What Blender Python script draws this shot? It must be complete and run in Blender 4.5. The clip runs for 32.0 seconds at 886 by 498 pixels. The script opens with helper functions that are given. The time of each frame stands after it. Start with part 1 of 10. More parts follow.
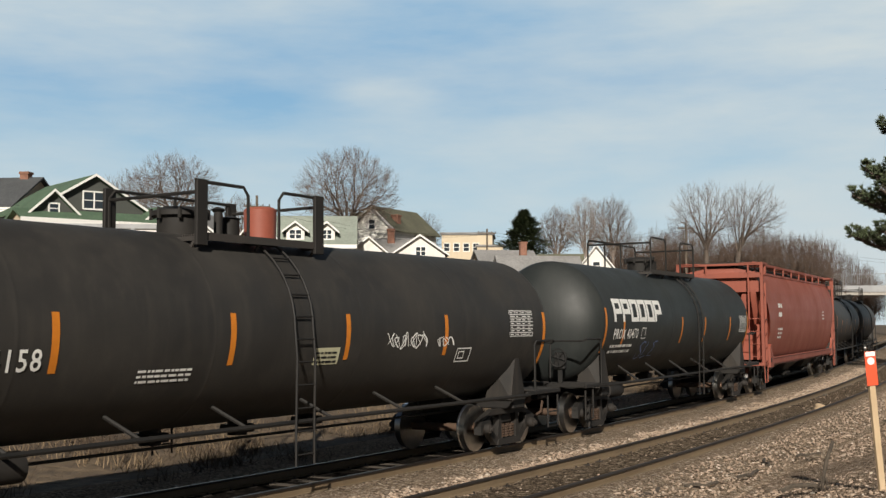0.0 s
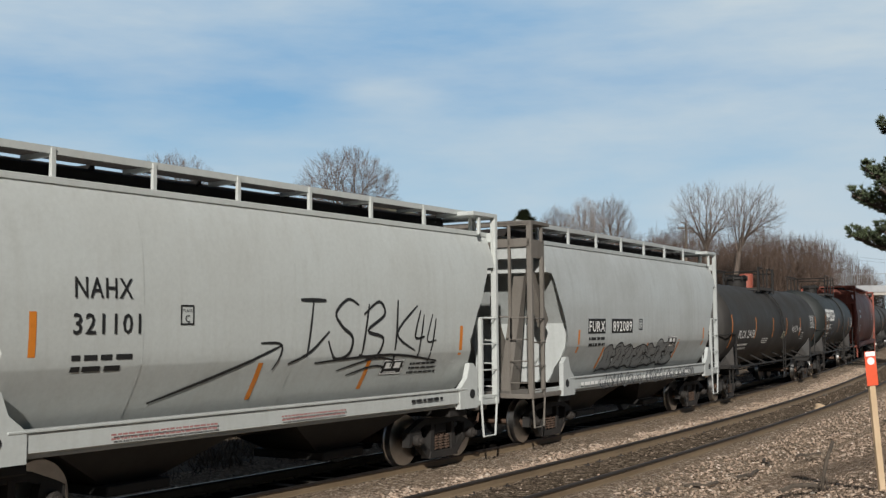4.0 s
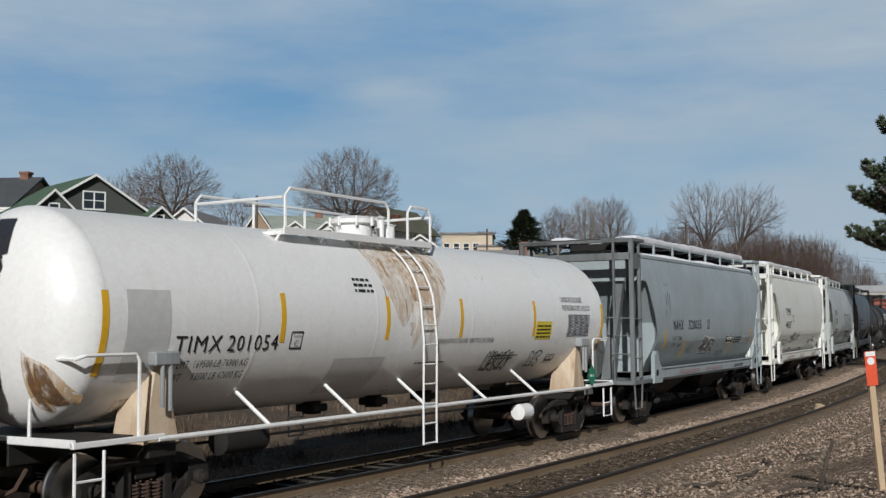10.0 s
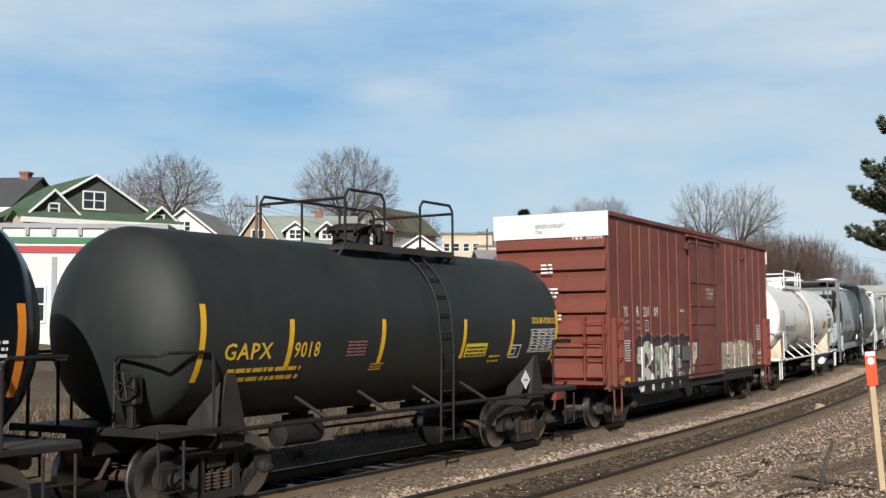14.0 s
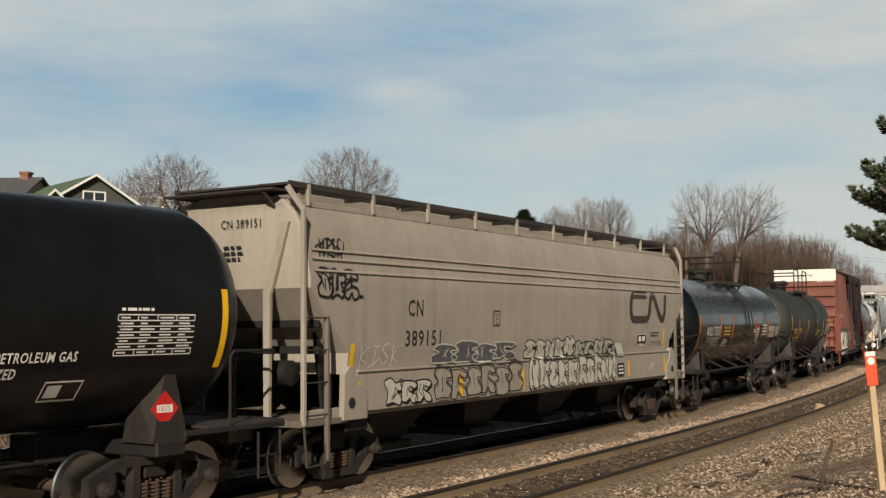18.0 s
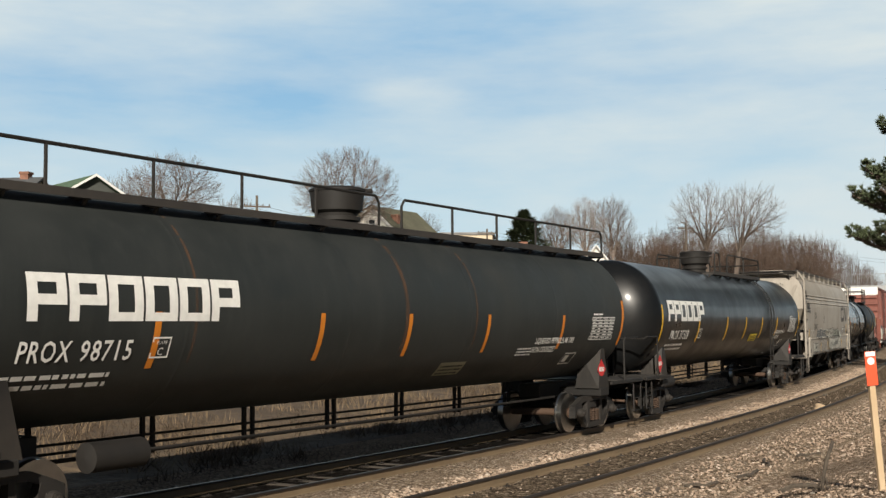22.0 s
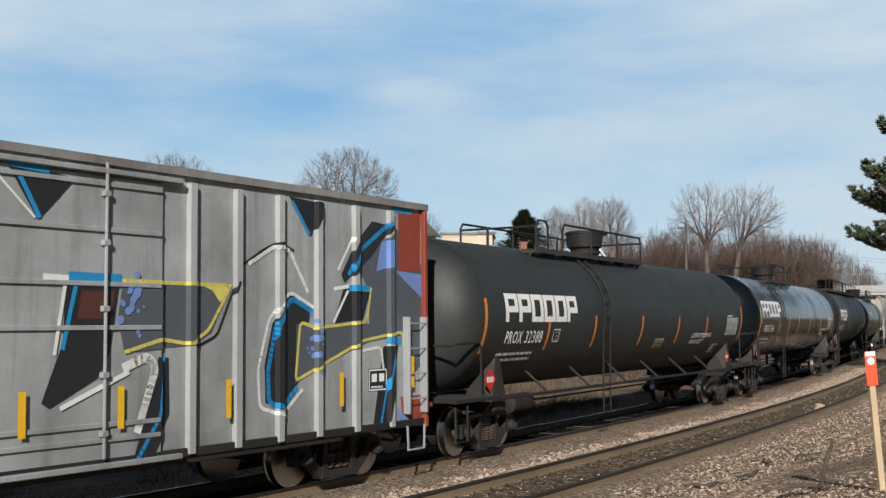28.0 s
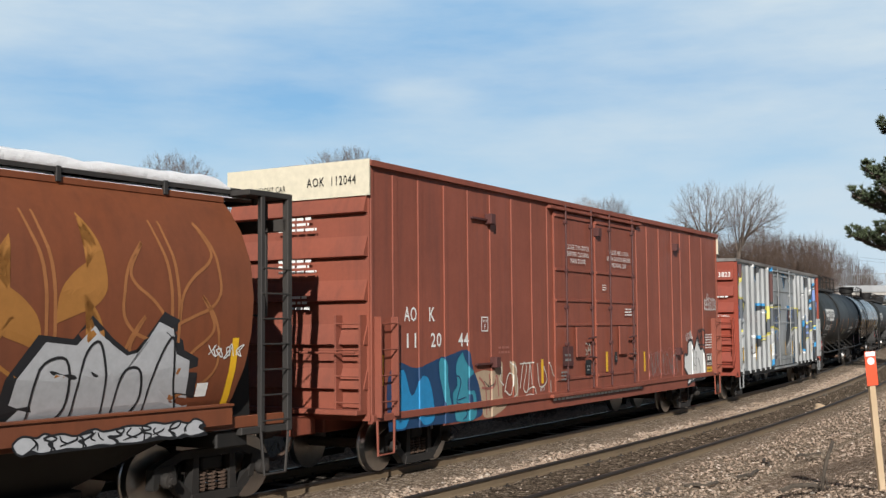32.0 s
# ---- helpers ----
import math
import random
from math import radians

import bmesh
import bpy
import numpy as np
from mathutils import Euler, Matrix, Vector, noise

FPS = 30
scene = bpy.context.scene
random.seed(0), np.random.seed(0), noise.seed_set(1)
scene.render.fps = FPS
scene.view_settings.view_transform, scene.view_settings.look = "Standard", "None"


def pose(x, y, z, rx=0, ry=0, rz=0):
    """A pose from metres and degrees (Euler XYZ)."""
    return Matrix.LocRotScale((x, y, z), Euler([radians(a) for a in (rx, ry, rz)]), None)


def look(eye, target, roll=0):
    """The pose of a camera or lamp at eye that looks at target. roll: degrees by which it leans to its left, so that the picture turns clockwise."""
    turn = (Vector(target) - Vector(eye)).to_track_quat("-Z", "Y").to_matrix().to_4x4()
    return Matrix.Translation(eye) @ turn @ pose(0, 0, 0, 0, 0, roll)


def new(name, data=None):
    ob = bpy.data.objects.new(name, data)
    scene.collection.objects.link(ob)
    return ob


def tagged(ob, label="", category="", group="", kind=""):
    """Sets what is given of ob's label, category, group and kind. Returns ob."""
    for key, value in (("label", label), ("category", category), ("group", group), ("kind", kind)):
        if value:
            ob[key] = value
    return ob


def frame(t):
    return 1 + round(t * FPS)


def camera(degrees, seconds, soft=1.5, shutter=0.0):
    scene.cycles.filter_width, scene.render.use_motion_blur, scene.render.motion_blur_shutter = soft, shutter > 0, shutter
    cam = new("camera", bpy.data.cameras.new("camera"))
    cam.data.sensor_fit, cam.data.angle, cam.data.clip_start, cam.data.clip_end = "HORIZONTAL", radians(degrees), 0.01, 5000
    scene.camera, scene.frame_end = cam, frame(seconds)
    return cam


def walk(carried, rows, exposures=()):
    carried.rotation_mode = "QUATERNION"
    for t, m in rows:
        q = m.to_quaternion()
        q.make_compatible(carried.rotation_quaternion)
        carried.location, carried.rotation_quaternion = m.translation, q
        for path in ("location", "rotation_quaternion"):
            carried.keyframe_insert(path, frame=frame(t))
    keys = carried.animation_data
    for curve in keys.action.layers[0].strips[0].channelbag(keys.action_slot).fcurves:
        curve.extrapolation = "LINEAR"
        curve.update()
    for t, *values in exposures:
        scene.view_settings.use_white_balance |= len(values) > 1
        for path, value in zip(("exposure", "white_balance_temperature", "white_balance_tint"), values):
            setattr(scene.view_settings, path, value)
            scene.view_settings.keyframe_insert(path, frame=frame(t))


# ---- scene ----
# ------------------------------------------------------------------ camera
EYE_Z = 2.746
cam = camera(43.09, 32.0, soft=1.4)
SKY_GLOW = 1.0
EXPOSURES = [(0.0, 0.05, 6900, 10), (0.6, 0.05, 6900, 10), (1.6, 0.05, 6300, 10), (4.5, -0.15, 6400, 10), (5.6, -0.48, 6150, 10), (6.6, -0.45, 6150, 10), (8.0, -0.27, 6100, 10), (10.4, -0.5, 6000, 10), (11.1, -0.38, 5850, 10), (11.9, -0.12, 6100, 10), (12.8, 0.12, 6200, 10), (15.0, 0.1, 6400, 10), (16.1, 0.05, 6600, 10),
             (16.7, -0.08, 7700, 12), (18.8, -0.08, 7700, 12), (19.6, 0.08, 6700, 10), (20.2, 0.16, 6750, 10), (20.8, 0.14, 7400, 10), (21.4, 0.1, 7700, 10), (22.2, 0.26, 6900, 10), (23.2, 0.2, 7000, 10), (23.8, 0.1, 7400, 10), (24.6, 0.15, 6600, 10), (28.0, 0.1, 6350, 10), (31.0, 0.1, 6900, 10), (31.6, 0.15, 6300, 10), (32.0, 0.15, 6300, 10)]
CAM_POSE = pose(0, 0, EYE_Z, 90 + 3.213, -0.079, 0)
walk(cam, [(0.0, CAM_POSE), (32.0, CAM_POSE)], exposures=EXPOSURES)

# ------------------------------------------------------------------ light
SUN_AZ = math.atan2(-0.071, -0.998)      # azimuth of the sun's place, from +y towards +x
SUN_EL = radians(27.5)
world = bpy.data.worlds.new("world")
scene.world = world
world.use_nodes = True
wn = world.node_tree.nodes
sky = wn.new("ShaderNodeTexSky")
sky.sky_type = "NISHITA"
sky.sun_disc = False
sky.sun_elevation = SUN_EL
sky.sun_rotation = SUN_AZ
sky.air_density, sky.dust_density, sky.ozone_density = 1.0, 0.6, 2.0
wn["Background"].inputs[1].default_value = 0.022
world.node_tree.links.new(sky.outputs[0], wn["Background"].inputs[0])
sun = new("sun", bpy.data.lights.new("sun", "SUN"))
sun.data.energy, sun.data.angle, sun.data.color = 5.0, radians(0.53), (1.0, 0.955, 0.885)
sd = Vector((math.sin(SUN_AZ) * math.cos(SUN_EL), math.cos(SUN_AZ) * math.cos(SUN_EL), math.sin(SUN_EL)))
sun.matrix_world = look(sd * 100, (0, 0, 0))


# ------------------------------------------------------------------ materials
def nodes_of(name, rough=0.6, metal=0.0, spec=0.5):
    m = bpy.data.materials.new(name)
    m.use_nodes = True
    nt = m.node_tree
    b = nt.nodes["Principled BSDF"]
    b.inputs["Roughness"].default_value = rough
    b.inputs["Metallic"].default_value = metal
    b.inputs["Specular IOR Level"].default_value = spec
    return m, nt, b


def noise_node(nt, scale, stretch=(1, 1, 1), detail=5.0, rough=0.6):
    tc = nt.nodes.new("ShaderNodeTexCoord")
    mp = nt.nodes.new("ShaderNodeMapping")
    mp.inputs["Scale"].default_value = stretch
    n = nt.nodes.new("ShaderNodeTexNoise")
    n.inputs["Scale"].default_value, n.inputs["Detail"].default_value, n.inputs["Roughness"].default_value = scale, detail, rough
    nt.links.new(tc.outputs["Object"], mp.inputs[0])
    nt.links.new(mp.outputs[0], n.inputs["Vector"])
    return n


def ramp(nt, fac, stops):
    r = nt.nodes.new("ShaderNodeValToRGB")
    els = r.color_ramp.elements
    while len(els) < len(stops):
        els.new(0.5)
    for e, (p, c) in zip(els, stops):
        e.position, e.color = p, (*c, 1) if len(c) == 3 else c
    nt.links.new(fac, r.inputs[0])
    return r


def mix(nt, fac, a, b, kind="MIX"):
    n = nt.nodes.new("ShaderNodeMix")
    n.data_type, n.blend_type = "RGBA", kind
    for sock, v in ((n.inputs[0], fac), (n.inputs[6], a), (n.inputs[7], b)):
        if isinstance(v, (int, float)):
            sock.default_value = v
        elif isinstance(v, tuple):
            sock.default_value = (*v, 1)
        else:
            nt.links.new(v, sock)
    return n.outputs[2]


def bump(nt, b, height, strength, distance):
    n = nt.nodes.new("ShaderNodeBump")
    n.inputs["Strength"].default_value, n.inputs["Distance"].default_value = strength, distance
    nt.links.new(height, n.inputs["Height"])
    nt.links.new(n.outputs[0], b.inputs["Normal"])


def paint(name, col, dirt, rough=0.5, amount=0.5, streak=0.5, fine=14.0, coat=0.0, relief=0.12, metal=0.0):
    """Weathered paint on steel: broad patches, streaks that run down, fine grime."""
    m, nt, b = nodes_of(name, rough, metal)
    broad = noise_node(nt, 0.55, (1, 1, 1), 6)
    down = noise_node(nt, 1.0, (5, 5, 0.35), 5)
    grain = noise_node(nt, fine, (1, 1, 1), 4, 0.7)
    f1 = ramp(nt, broad.outputs[0], [(0.38, (0, 0, 0)), (0.75, (amount,) * 3)])
    f2 = ramp(nt, down.outputs[0], [(0.48, (0, 0, 0)), (0.72, (streak,) * 3)])
    f3 = ramp(nt, grain.outputs[0], [(0.3, (0.93,) * 3), (0.7, (1.03,) * 3)])
    c = mix(nt, f1.outputs[0], col, dirt)
    c = mix(nt, f2.outputs[0], c, dirt)
    c = mix(nt, 1.0, c, f3.outputs[0], "MULTIPLY")
    nt.links.new(c, b.inputs["Base Color"])
    r = ramp(nt, broad.outputs[0], [(0.3, (max(rough - 0.1, 0.05),) * 3), (0.7, (min(rough + 0.15, 1),) * 3)])
    nt.links.new(r.outputs[0], b.inputs["Roughness"])
    b.inputs["Coat Weight"].default_value = coat
    b.inputs["Coat Roughness"].default_value = 0.15
    bump(nt, b, noise_node(nt, 2.2, (1, 1, 1), 3).outputs[0], relief, 0.01)
    return m


def rough_mat(name, a, bcol, scale, rough=0.9, strength=0.6, distance=0.02, stretch=(1, 1, 1), third=None):
    m, nt, b = nodes_of(name, rough)
    n1 = noise_node(nt, scale, stretch, 6)
    n2 = noise_node(nt, scale * 0.09, (1, 1, 1), 4)
    c = ramp(nt, n1.outputs[0], [(0.3, a), (0.7, bcol)]).outputs[0]
    if third:
        f = ramp(nt, n2.outputs[0], [(0.42, (0, 0, 0)), (0.62, (1, 1, 1))])
        c = mix(nt, f.outputs[0], c, third)
    else:
        f = ramp(nt, n2.outputs[0], [(0.3, (0.8,) * 3), (0.7, (1.1,) * 3)])
        c = mix(nt, 1.0, c, f.outputs[0], "MULTIPLY")
    nt.links.new(c, b.inputs["Base Color"])
    bump(nt, b, n1.outputs[0], strength, distance)
    return m


def stain(name, col, cover, deep=None):
    """A thin washed-down stain: streaky, with gaps through which the paint below shows."""
    m, nt, b = nodes_of(name, 0.75, 0.0, 0.2)
    runs = noise_node(nt, 5.0, (2.6, 2.6, 0.35), 6, 0.65)
    spots = noise_node(nt, 2.2, (1, 1, 0.7), 4)
    c = ramp(nt, runs.outputs[0], [(0.35, deep or col), (0.7, col)])
    nt.links.new(c.outputs[0], b.inputs["Base Color"])
    f = mix(nt, 0.45, runs.outputs[0], spots.outputs[0])
    a = ramp(nt, f, [(0.36, (0, 0, 0)), (0.62, (cover, cover, cover))])
    nt.links.new(a.outputs[0], b.inputs["Alpha"])
    return m


def plain(name, col, rough=0.6, metal=0.0):
    m, nt, b = nodes_of(name, rough, metal)
    n = noise_node(nt, 9.0, (1, 1, 1), 5)
    f = ramp(nt, n.outputs[0], [(0.3, tuple(v * 0.9 for v in col)), (0.7, tuple(min(v * 1.05, 1) for v in col))])
    nt.links.new(f.outputs[0], b.inputs["Base Color"])
    return m


BLACK = paint("black tank paint", (0.006, 0.007, 0.008), (0.014, 0.0135, 0.013), 0.36, 0.5, 0.35, coat=0.18)
DULL = paint("dusty black tank paint", (0.024, 0.0225, 0.021), (0.055, 0.049, 0.041), 0.62, 0.6, 0.4)
OLIVE = paint("faded black tank paint", (0.017, 0.0205, 0.0200), (0.036, 0.039, 0.037), 0.58, 0.6, 0.4)
GLOSS = paint("glossy black tank paint", (0.004, 0.006, 0.008), (0.009, 0.010, 0.011), 0.24, 0.3, 0.15, coat=0.25, relief=0.08)
for m in (GLOSS, BLACK):
    m.node_tree.nodes["Principled BSDF"].inputs["Specular IOR Level"].default_value = 0.28
WHITE = paint("white tank paint", (0.88, 0.88, 0.86), (0.76, 0.73, 0.68), 0.32, 0.25, 0.3)
RUSTY = paint("rust stained white paint", (0.68, 0.57, 0.42), (0.36, 0.21, 0.11), 0.6, 0.8, 0.8)
PALE = paint("pale grey hopper paint", (0.45, 0.475, 0.465), (0.29, 0.29, 0.275), 0.45, 0.5, 0.35)
LIGHT = paint("light grey hopper paint", (0.50, 0.525, 0.505), (0.36, 0.36, 0.33), 0.45, 0.4, 0.3)
CREAM = paint("off-white hopper paint", (0.84, 0.845, 0.78), (0.66, 0.63, 0.54), 0.45, 0.35, 0.25)
SLATE = paint("blue-grey hopper paint", (0.375, 0.43, 0.445), (0.26, 0.28, 0.275), 0.45, 0.5, 0.4)
TAUPE = paint("warm grey hopper paint", (0.35, 0.32, 0.275), (0.24, 0.21, 0.175), 0.55, 0.55, 0.5)
REDBOX = paint("red-brown boxcar paint", (0.20, 0.052, 0.032), (0.11, 0.036, 0.026), 0.55, 0.6, 0.6)
REDBOX2 = paint("faded red-brown boxcar paint", (0.275, 0.076, 0.044), (0.165, 0.052, 0.035), 0.6, 0.6, 0.65)
ENDRED = paint("bright oxide red paint", (0.28, 0.050, 0.026), (0.15, 0.036, 0.024), 0.5, 0.4, 0.4)
REDHOP = paint("oxide red hopper paint", (0.30, 0.080, 0.050), (0.19, 0.060, 0.042), 0.55, 0.5, 0.4)
RUSTHOP = paint("rust brown hopper paint", (0.20, 0.062, 0.026), (0.12, 0.040, 0.020), 0.55, 0.6, 0.5)
SILVER = paint("silver grey sprayed paint", (0.36, 0.375, 0.38), (0.115, 0.115, 0.112), 0.40, 0.85, 0.5, fine=6.0)
BARE = paint("galvanised roof steel", (0.26, 0.25, 0.24), (0.07, 0.05, 0.04), 0.6, 0.85, 0.3, fine=5.0)
UNDER = paint("sooty underframe and shaded hatch", (0.009, 0.0085, 0.008), (0.024, 0.019, 0.015), 0.7, 0.6, 0.3)
TRUCK = paint("dusty cast steel", (0.011, 0.010, 0.009), (0.046, 0.036, 0.029), 0.75, 0.7, 0.2, fine=30)
RUST = paint("rusty wheel steel", (0.055, 0.034, 0.023), (0.125, 0.070, 0.042), 0.75, 0.6, 0.2, fine=30)
TREAD = plain("polished wheel tread", (0.55, 0.54, 0.52), 0.28, 1.0)
GRATE = paint("dark steel grating", (0.026, 0.024, 0.023), (0.075, 0.062, 0.050), 0.7, 0.5, 0.2)
YELLOW = plain("yellow reflective strip", (0.80, 0.46, 0.02), 0.45)
ORANGE = plain("faded orange reflective strip", (0.62, 0.20, 0.02), 0.5)
PAPER = plain("white lettering paint", (0.80, 0.80, 0.77), 0.6)
INK = plain("black lettering paint", (0.015, 0.015, 0.015), 0.6)
REDINK = plain("faded red lettering paint", (0.36, 0.16, 0.15), 0.6)
YINK = plain("yellow lettering paint", (0.75, 0.46, 0.04), 0.6)
YPLATE = plain("yellow notice plate", (0.78, 0.62, 0.05), 0.5)
CARD = plain("red placard", (0.55, 0.02, 0.02), 0.5)
GREENCARD = plain("green placard", (0.02, 0.22, 0.12), 0.5)
SNOW, _nt, _b = nodes_of("old snow", 0.6)
_b.inputs["Base Color"].default_value = (0.93, 0.94, 0.96, 1)
bump(_nt, _b, noise_node(_nt, 9, (1, 1, 1), 5).outputs[0], 0.7, 0.03)
RAIL = paint("rusty rail steel", (0.15, 0.105, 0.062), (0.25, 0.185, 0.112), 0.7, 0.6, 0.2, fine=25)
RAILTOP = plain("worn rail head", (0.07, 0.06, 0.055), 0.42, 0.8)
RAILDULL = plain("dark rusted rail head", (0.030, 0.024, 0.020), 0.6)
TIE = rough_mat("old tarred timber", (0.045, 0.036, 0.028), (0.13, 0.105, 0.08), 12, 0.95, 0.6, 0.02, (1, 6, 1))


def stone_bed(name, stops, cell, tint, relief=1.0):
    """Crushed stone: cells of many greys and tans with dark joints, over broad dusty patches."""
    m, nt, b = nodes_of(name, 0.98, 0.0, 0.0)
    tc = nt.nodes.new("ShaderNodeTexCoord")
    v = nt.nodes.new("ShaderNodeTexVoronoi")
    v.inputs["Scale"].default_value = cell
    e = nt.nodes.new("ShaderNodeTexVoronoi")
    e.feature = "DISTANCE_TO_EDGE"
    e.inputs["Scale"].default_value = cell
    for n in (v, e):
        nt.links.new(tc.outputs["Object"], n.inputs["Vector"])
    sep = nt.nodes.new("ShaderNodeSeparateColor")
    nt.links.new(v.outputs["Color"], sep.inputs[0])
    c = ramp(nt, sep.outputs[0], stops).outputs[0]
    joint = ramp(nt, e.outputs["Distance"], [(0.02, (0.30,) * 3), (0.16, (1.0,) * 3)])
    c = mix(nt, 1.0, c, joint.outputs[0], "MULTIPLY")
    broad = noise_node(nt, 0.55, (1, 1, 1), 5)
    f = ramp(nt, broad.outputs[0], [(0.40, (0, 0, 0)), (0.68, (0.55,) * 3)])
    c = mix(nt, f.outputs[0], c, tint)
    nt.links.new(c, b.inputs["Base Color"])
    bump(nt, b, e.outputs["Distance"], relief, 0.03)
    return m


GRAVEL = stone_bed("tan crushed stone", [(0.0, (0.09, 0.066, 0.046)), (0.3, (0.235, 0.172, 0.122)), (0.7, (0.385, 0.289, 0.214)), (1.0, (0.57, 0.48, 0.385))], 21, (0.265, 0.198, 0.144))
BALLAST = stone_bed("dusty tan track ballast", [(0.0, (0.11, 0.082, 0.060)), (0.3, (0.26, 0.195, 0.14)), (0.7, (0.42, 0.325, 0.24)), (1.0, (0.60, 0.51, 0.41))], 19, (0.25, 0.19, 0.138))
# ballast with the shade under the train put into its colour
SHADE_BED = stone_bed("ballast blackened for train shade", [(0.0, (0.008, 0.0075, 0.007)), (0.6, (0.020, 0.018, 0.016)), (1.0, (0.045, 0.038, 0.032))], 15, (0.012, 0.011, 0.010))
SOIL = stone_bed("dark trodden soil and stone", [(0.0, (0.05, 0.04, 0.03)), (0.4, (0.14, 0.107, 0.076)), (0.85, (0.28, 0.215, 0.155)), (1.0, (0.42, 0.34, 0.26))], 15, (0.11, 0.085, 0.062))
GUSSET = paint("dusty cradle steel", (0.012, 0.011, 0.010), (0.055, 0.043, 0.033), 0.7, 0.6, 0.4)
# darker, streaked copy of the blue-grey paint; the rear end's shade is in the colour
SHADED_END = paint("streaked grey end paint darkened for shade", (0.20, 0.215, 0.215), (0.085, 0.085, 0.082), 0.6, 0.7, 0.7)
DIRTY = paint("dirty grey-brown end paint", (0.17, 0.155, 0.135), (0.09, 0.075, 0.06), 0.65, 0.6, 0.6)
GRASS = rough_mat("dry winter grass and earth", (0.055, 0.038, 0.023), (0.19, 0.135, 0.082), 3.0, 0.95, 0.9, 0.1, third=(0.075, 0.052, 0.034))

# ------------------------------------------------------------------ mesh maker
class Maker:
    """Gathers vertices and faces, then makes one mesh."""

    def __init__(self):
        self.v, self.f, self.mi, self.cur, self.cuts = [], [], [], 0, []

    def cut(self):
        """What follows is a piece of its own."""
        if self.f and (not self.cuts or self.cuts[-1] != (len(self.v), len(self.f))):
            self.cuts.append((len(self.v), len(self.f)))
        return self

    def pieces(self):
        marks = [(0, 0)] + [c for c in self.cuts if c[1] < len(self.f)] + [(len(self.v), len(self.f))]
        for (v0, f0), (v1, f1) in zip(marks, marks[1:]):
            m = Maker()
            m.v, m.mi = self.v[v0:v1], self.mi[f0:f1]
            m.f = [tuple(i - v0 for i in f) for f in self.f[f0:f1]]
            yield m

    def add(self, vs, fs):
        o = len(self.v)
        self.v.extend(tuple(p) for p in vs)
        for f in fs:
            self.f.append(tuple(i + o for i in f))
            self.mi.append(self.cur)
        return self

    def box(self, x0, x1, y0, y1, z0, z1, c=0.0, m=None):
        lo, hi = (min(x0, x1), min(y0, y1), min(z0, z1)), (max(x0, x1), max(y0, y1), max(z0, z1))
        c = min(c, 0.45 * min(hi[k] - lo[k] for k in range(3)))
        vs, fs = [], []
        if c <= 0:
            vs = [(hi[0] if i & 1 else lo[0], hi[1] if i & 2 else lo[1], hi[2] if i & 4 else lo[2]) for i in range(8)]
            fs = [(0, 2, 3, 1), (4, 5, 7, 6), (0, 1, 5, 4), (2, 6, 7, 3), (0, 4, 6, 2), (1, 3, 7, 5)]
        else:
            idx = {}
            for i in range(8):
                for a in range(3):
                    p = []
                    for k in range(3):
                        up = i >> k & 1
                        edge = hi[k] if up else lo[k]
                        p.append(edge if k == a else edge - c if up else edge + c)
                    idx[i, a] = len(vs)
                    vs.append(tuple(p))
            base = [(0, 2, 3, 1), (4, 5, 7, 6), (0, 1, 5, 4), (2, 6, 7, 3), (0, 4, 6, 2), (1, 3, 7, 5)]
            for q, a in zip(base, (2, 2, 1, 1, 0, 0)):
                fs.append(tuple(idx[i, a] for i in q))
            for k in range(3):
                a, b2 = [n for n in range(3) if n != k]
                for i in range(8):
                    if not i >> k & 1:
                        j = i | 1 << k
                        fs.append((idx[i, a], idx[j, a], idx[j, b2], idx[i, b2]))
            for i in range(8):
                fs.append((idx[i, 0], idx[i, 1], idx[i, 2]))
        if m is not None:
            vs = [m @ Vector(p) for p in vs]
        return self.add(vs, fs)

    def tube(self, p, q, r, n=8, r2=None, caps=True):
        p, q = Vector(p), Vector(q)
        d = (q - p).normalized()
        u = d.orthogonal().normalized()
        w = d.cross(u)
        r2 = r if r2 is None else r2
        vs = []
        for c, rr in ((p, r), (q, r2)):
            for i in range(n):
                a = 2 * math.pi * i / n
                vs.append(c + u * (rr * math.cos(a)) + w * (rr * math.sin(a)))
        fs = [(i, (i + 1) % n, n + (i + 1) % n, n + i) for i in range(n)]
        if caps:
            fs += [tuple(range(n))[::-1], tuple(range(n, 2 * n))]
        return self.add(vs, fs)

    def pipe(self, pts, r, n=6):
        pts = [Vector(p) for p in pts]
        rings = []
        u = None
        for i, p in enumerate(pts):
            d = (pts[min(i + 1, len(pts) - 1)] - pts[max(i - 1, 0)]).normalized()
            u = d.orthogonal().normalized() if u is None else (u - d * u.dot(d)).normalized()
            w = d.cross(u)
            rings.append([p + u * (r * math.cos(2 * math.pi * k / n)) + w * (r * math.sin(2 * math.pi * k / n)) for k in range(n)])
        fs = [(i * n + k, i * n + (k + 1) % n, (i + 1) * n + (k + 1) % n, (i + 1) * n + k) for i in range(len(pts) - 1) for k in range(n)]
        fs += [tuple(range(n))[::-1], tuple(range((len(pts) - 1) * n, len(pts) * n))]
        return self.add([v for ring in rings for v in ring], fs)

    def rings(self, loops, closed=True, caps=False):
        """Skin between loops of equal length."""
        n = len(loops[0])
        fs = []
        for i in range(len(loops) - 1):
            for k in range(n if closed else n - 1):
                fs.append((i * n + k, i * n + (k + 1) % n, (i + 1) * n + (k + 1) % n, (i + 1) * n + k))
        if caps:
            fs += [tuple(range(n))[::-1], tuple(range((len(loops) - 1) * n, len(loops) * n))]
        return self.add([p for l in loops for p in l], fs)

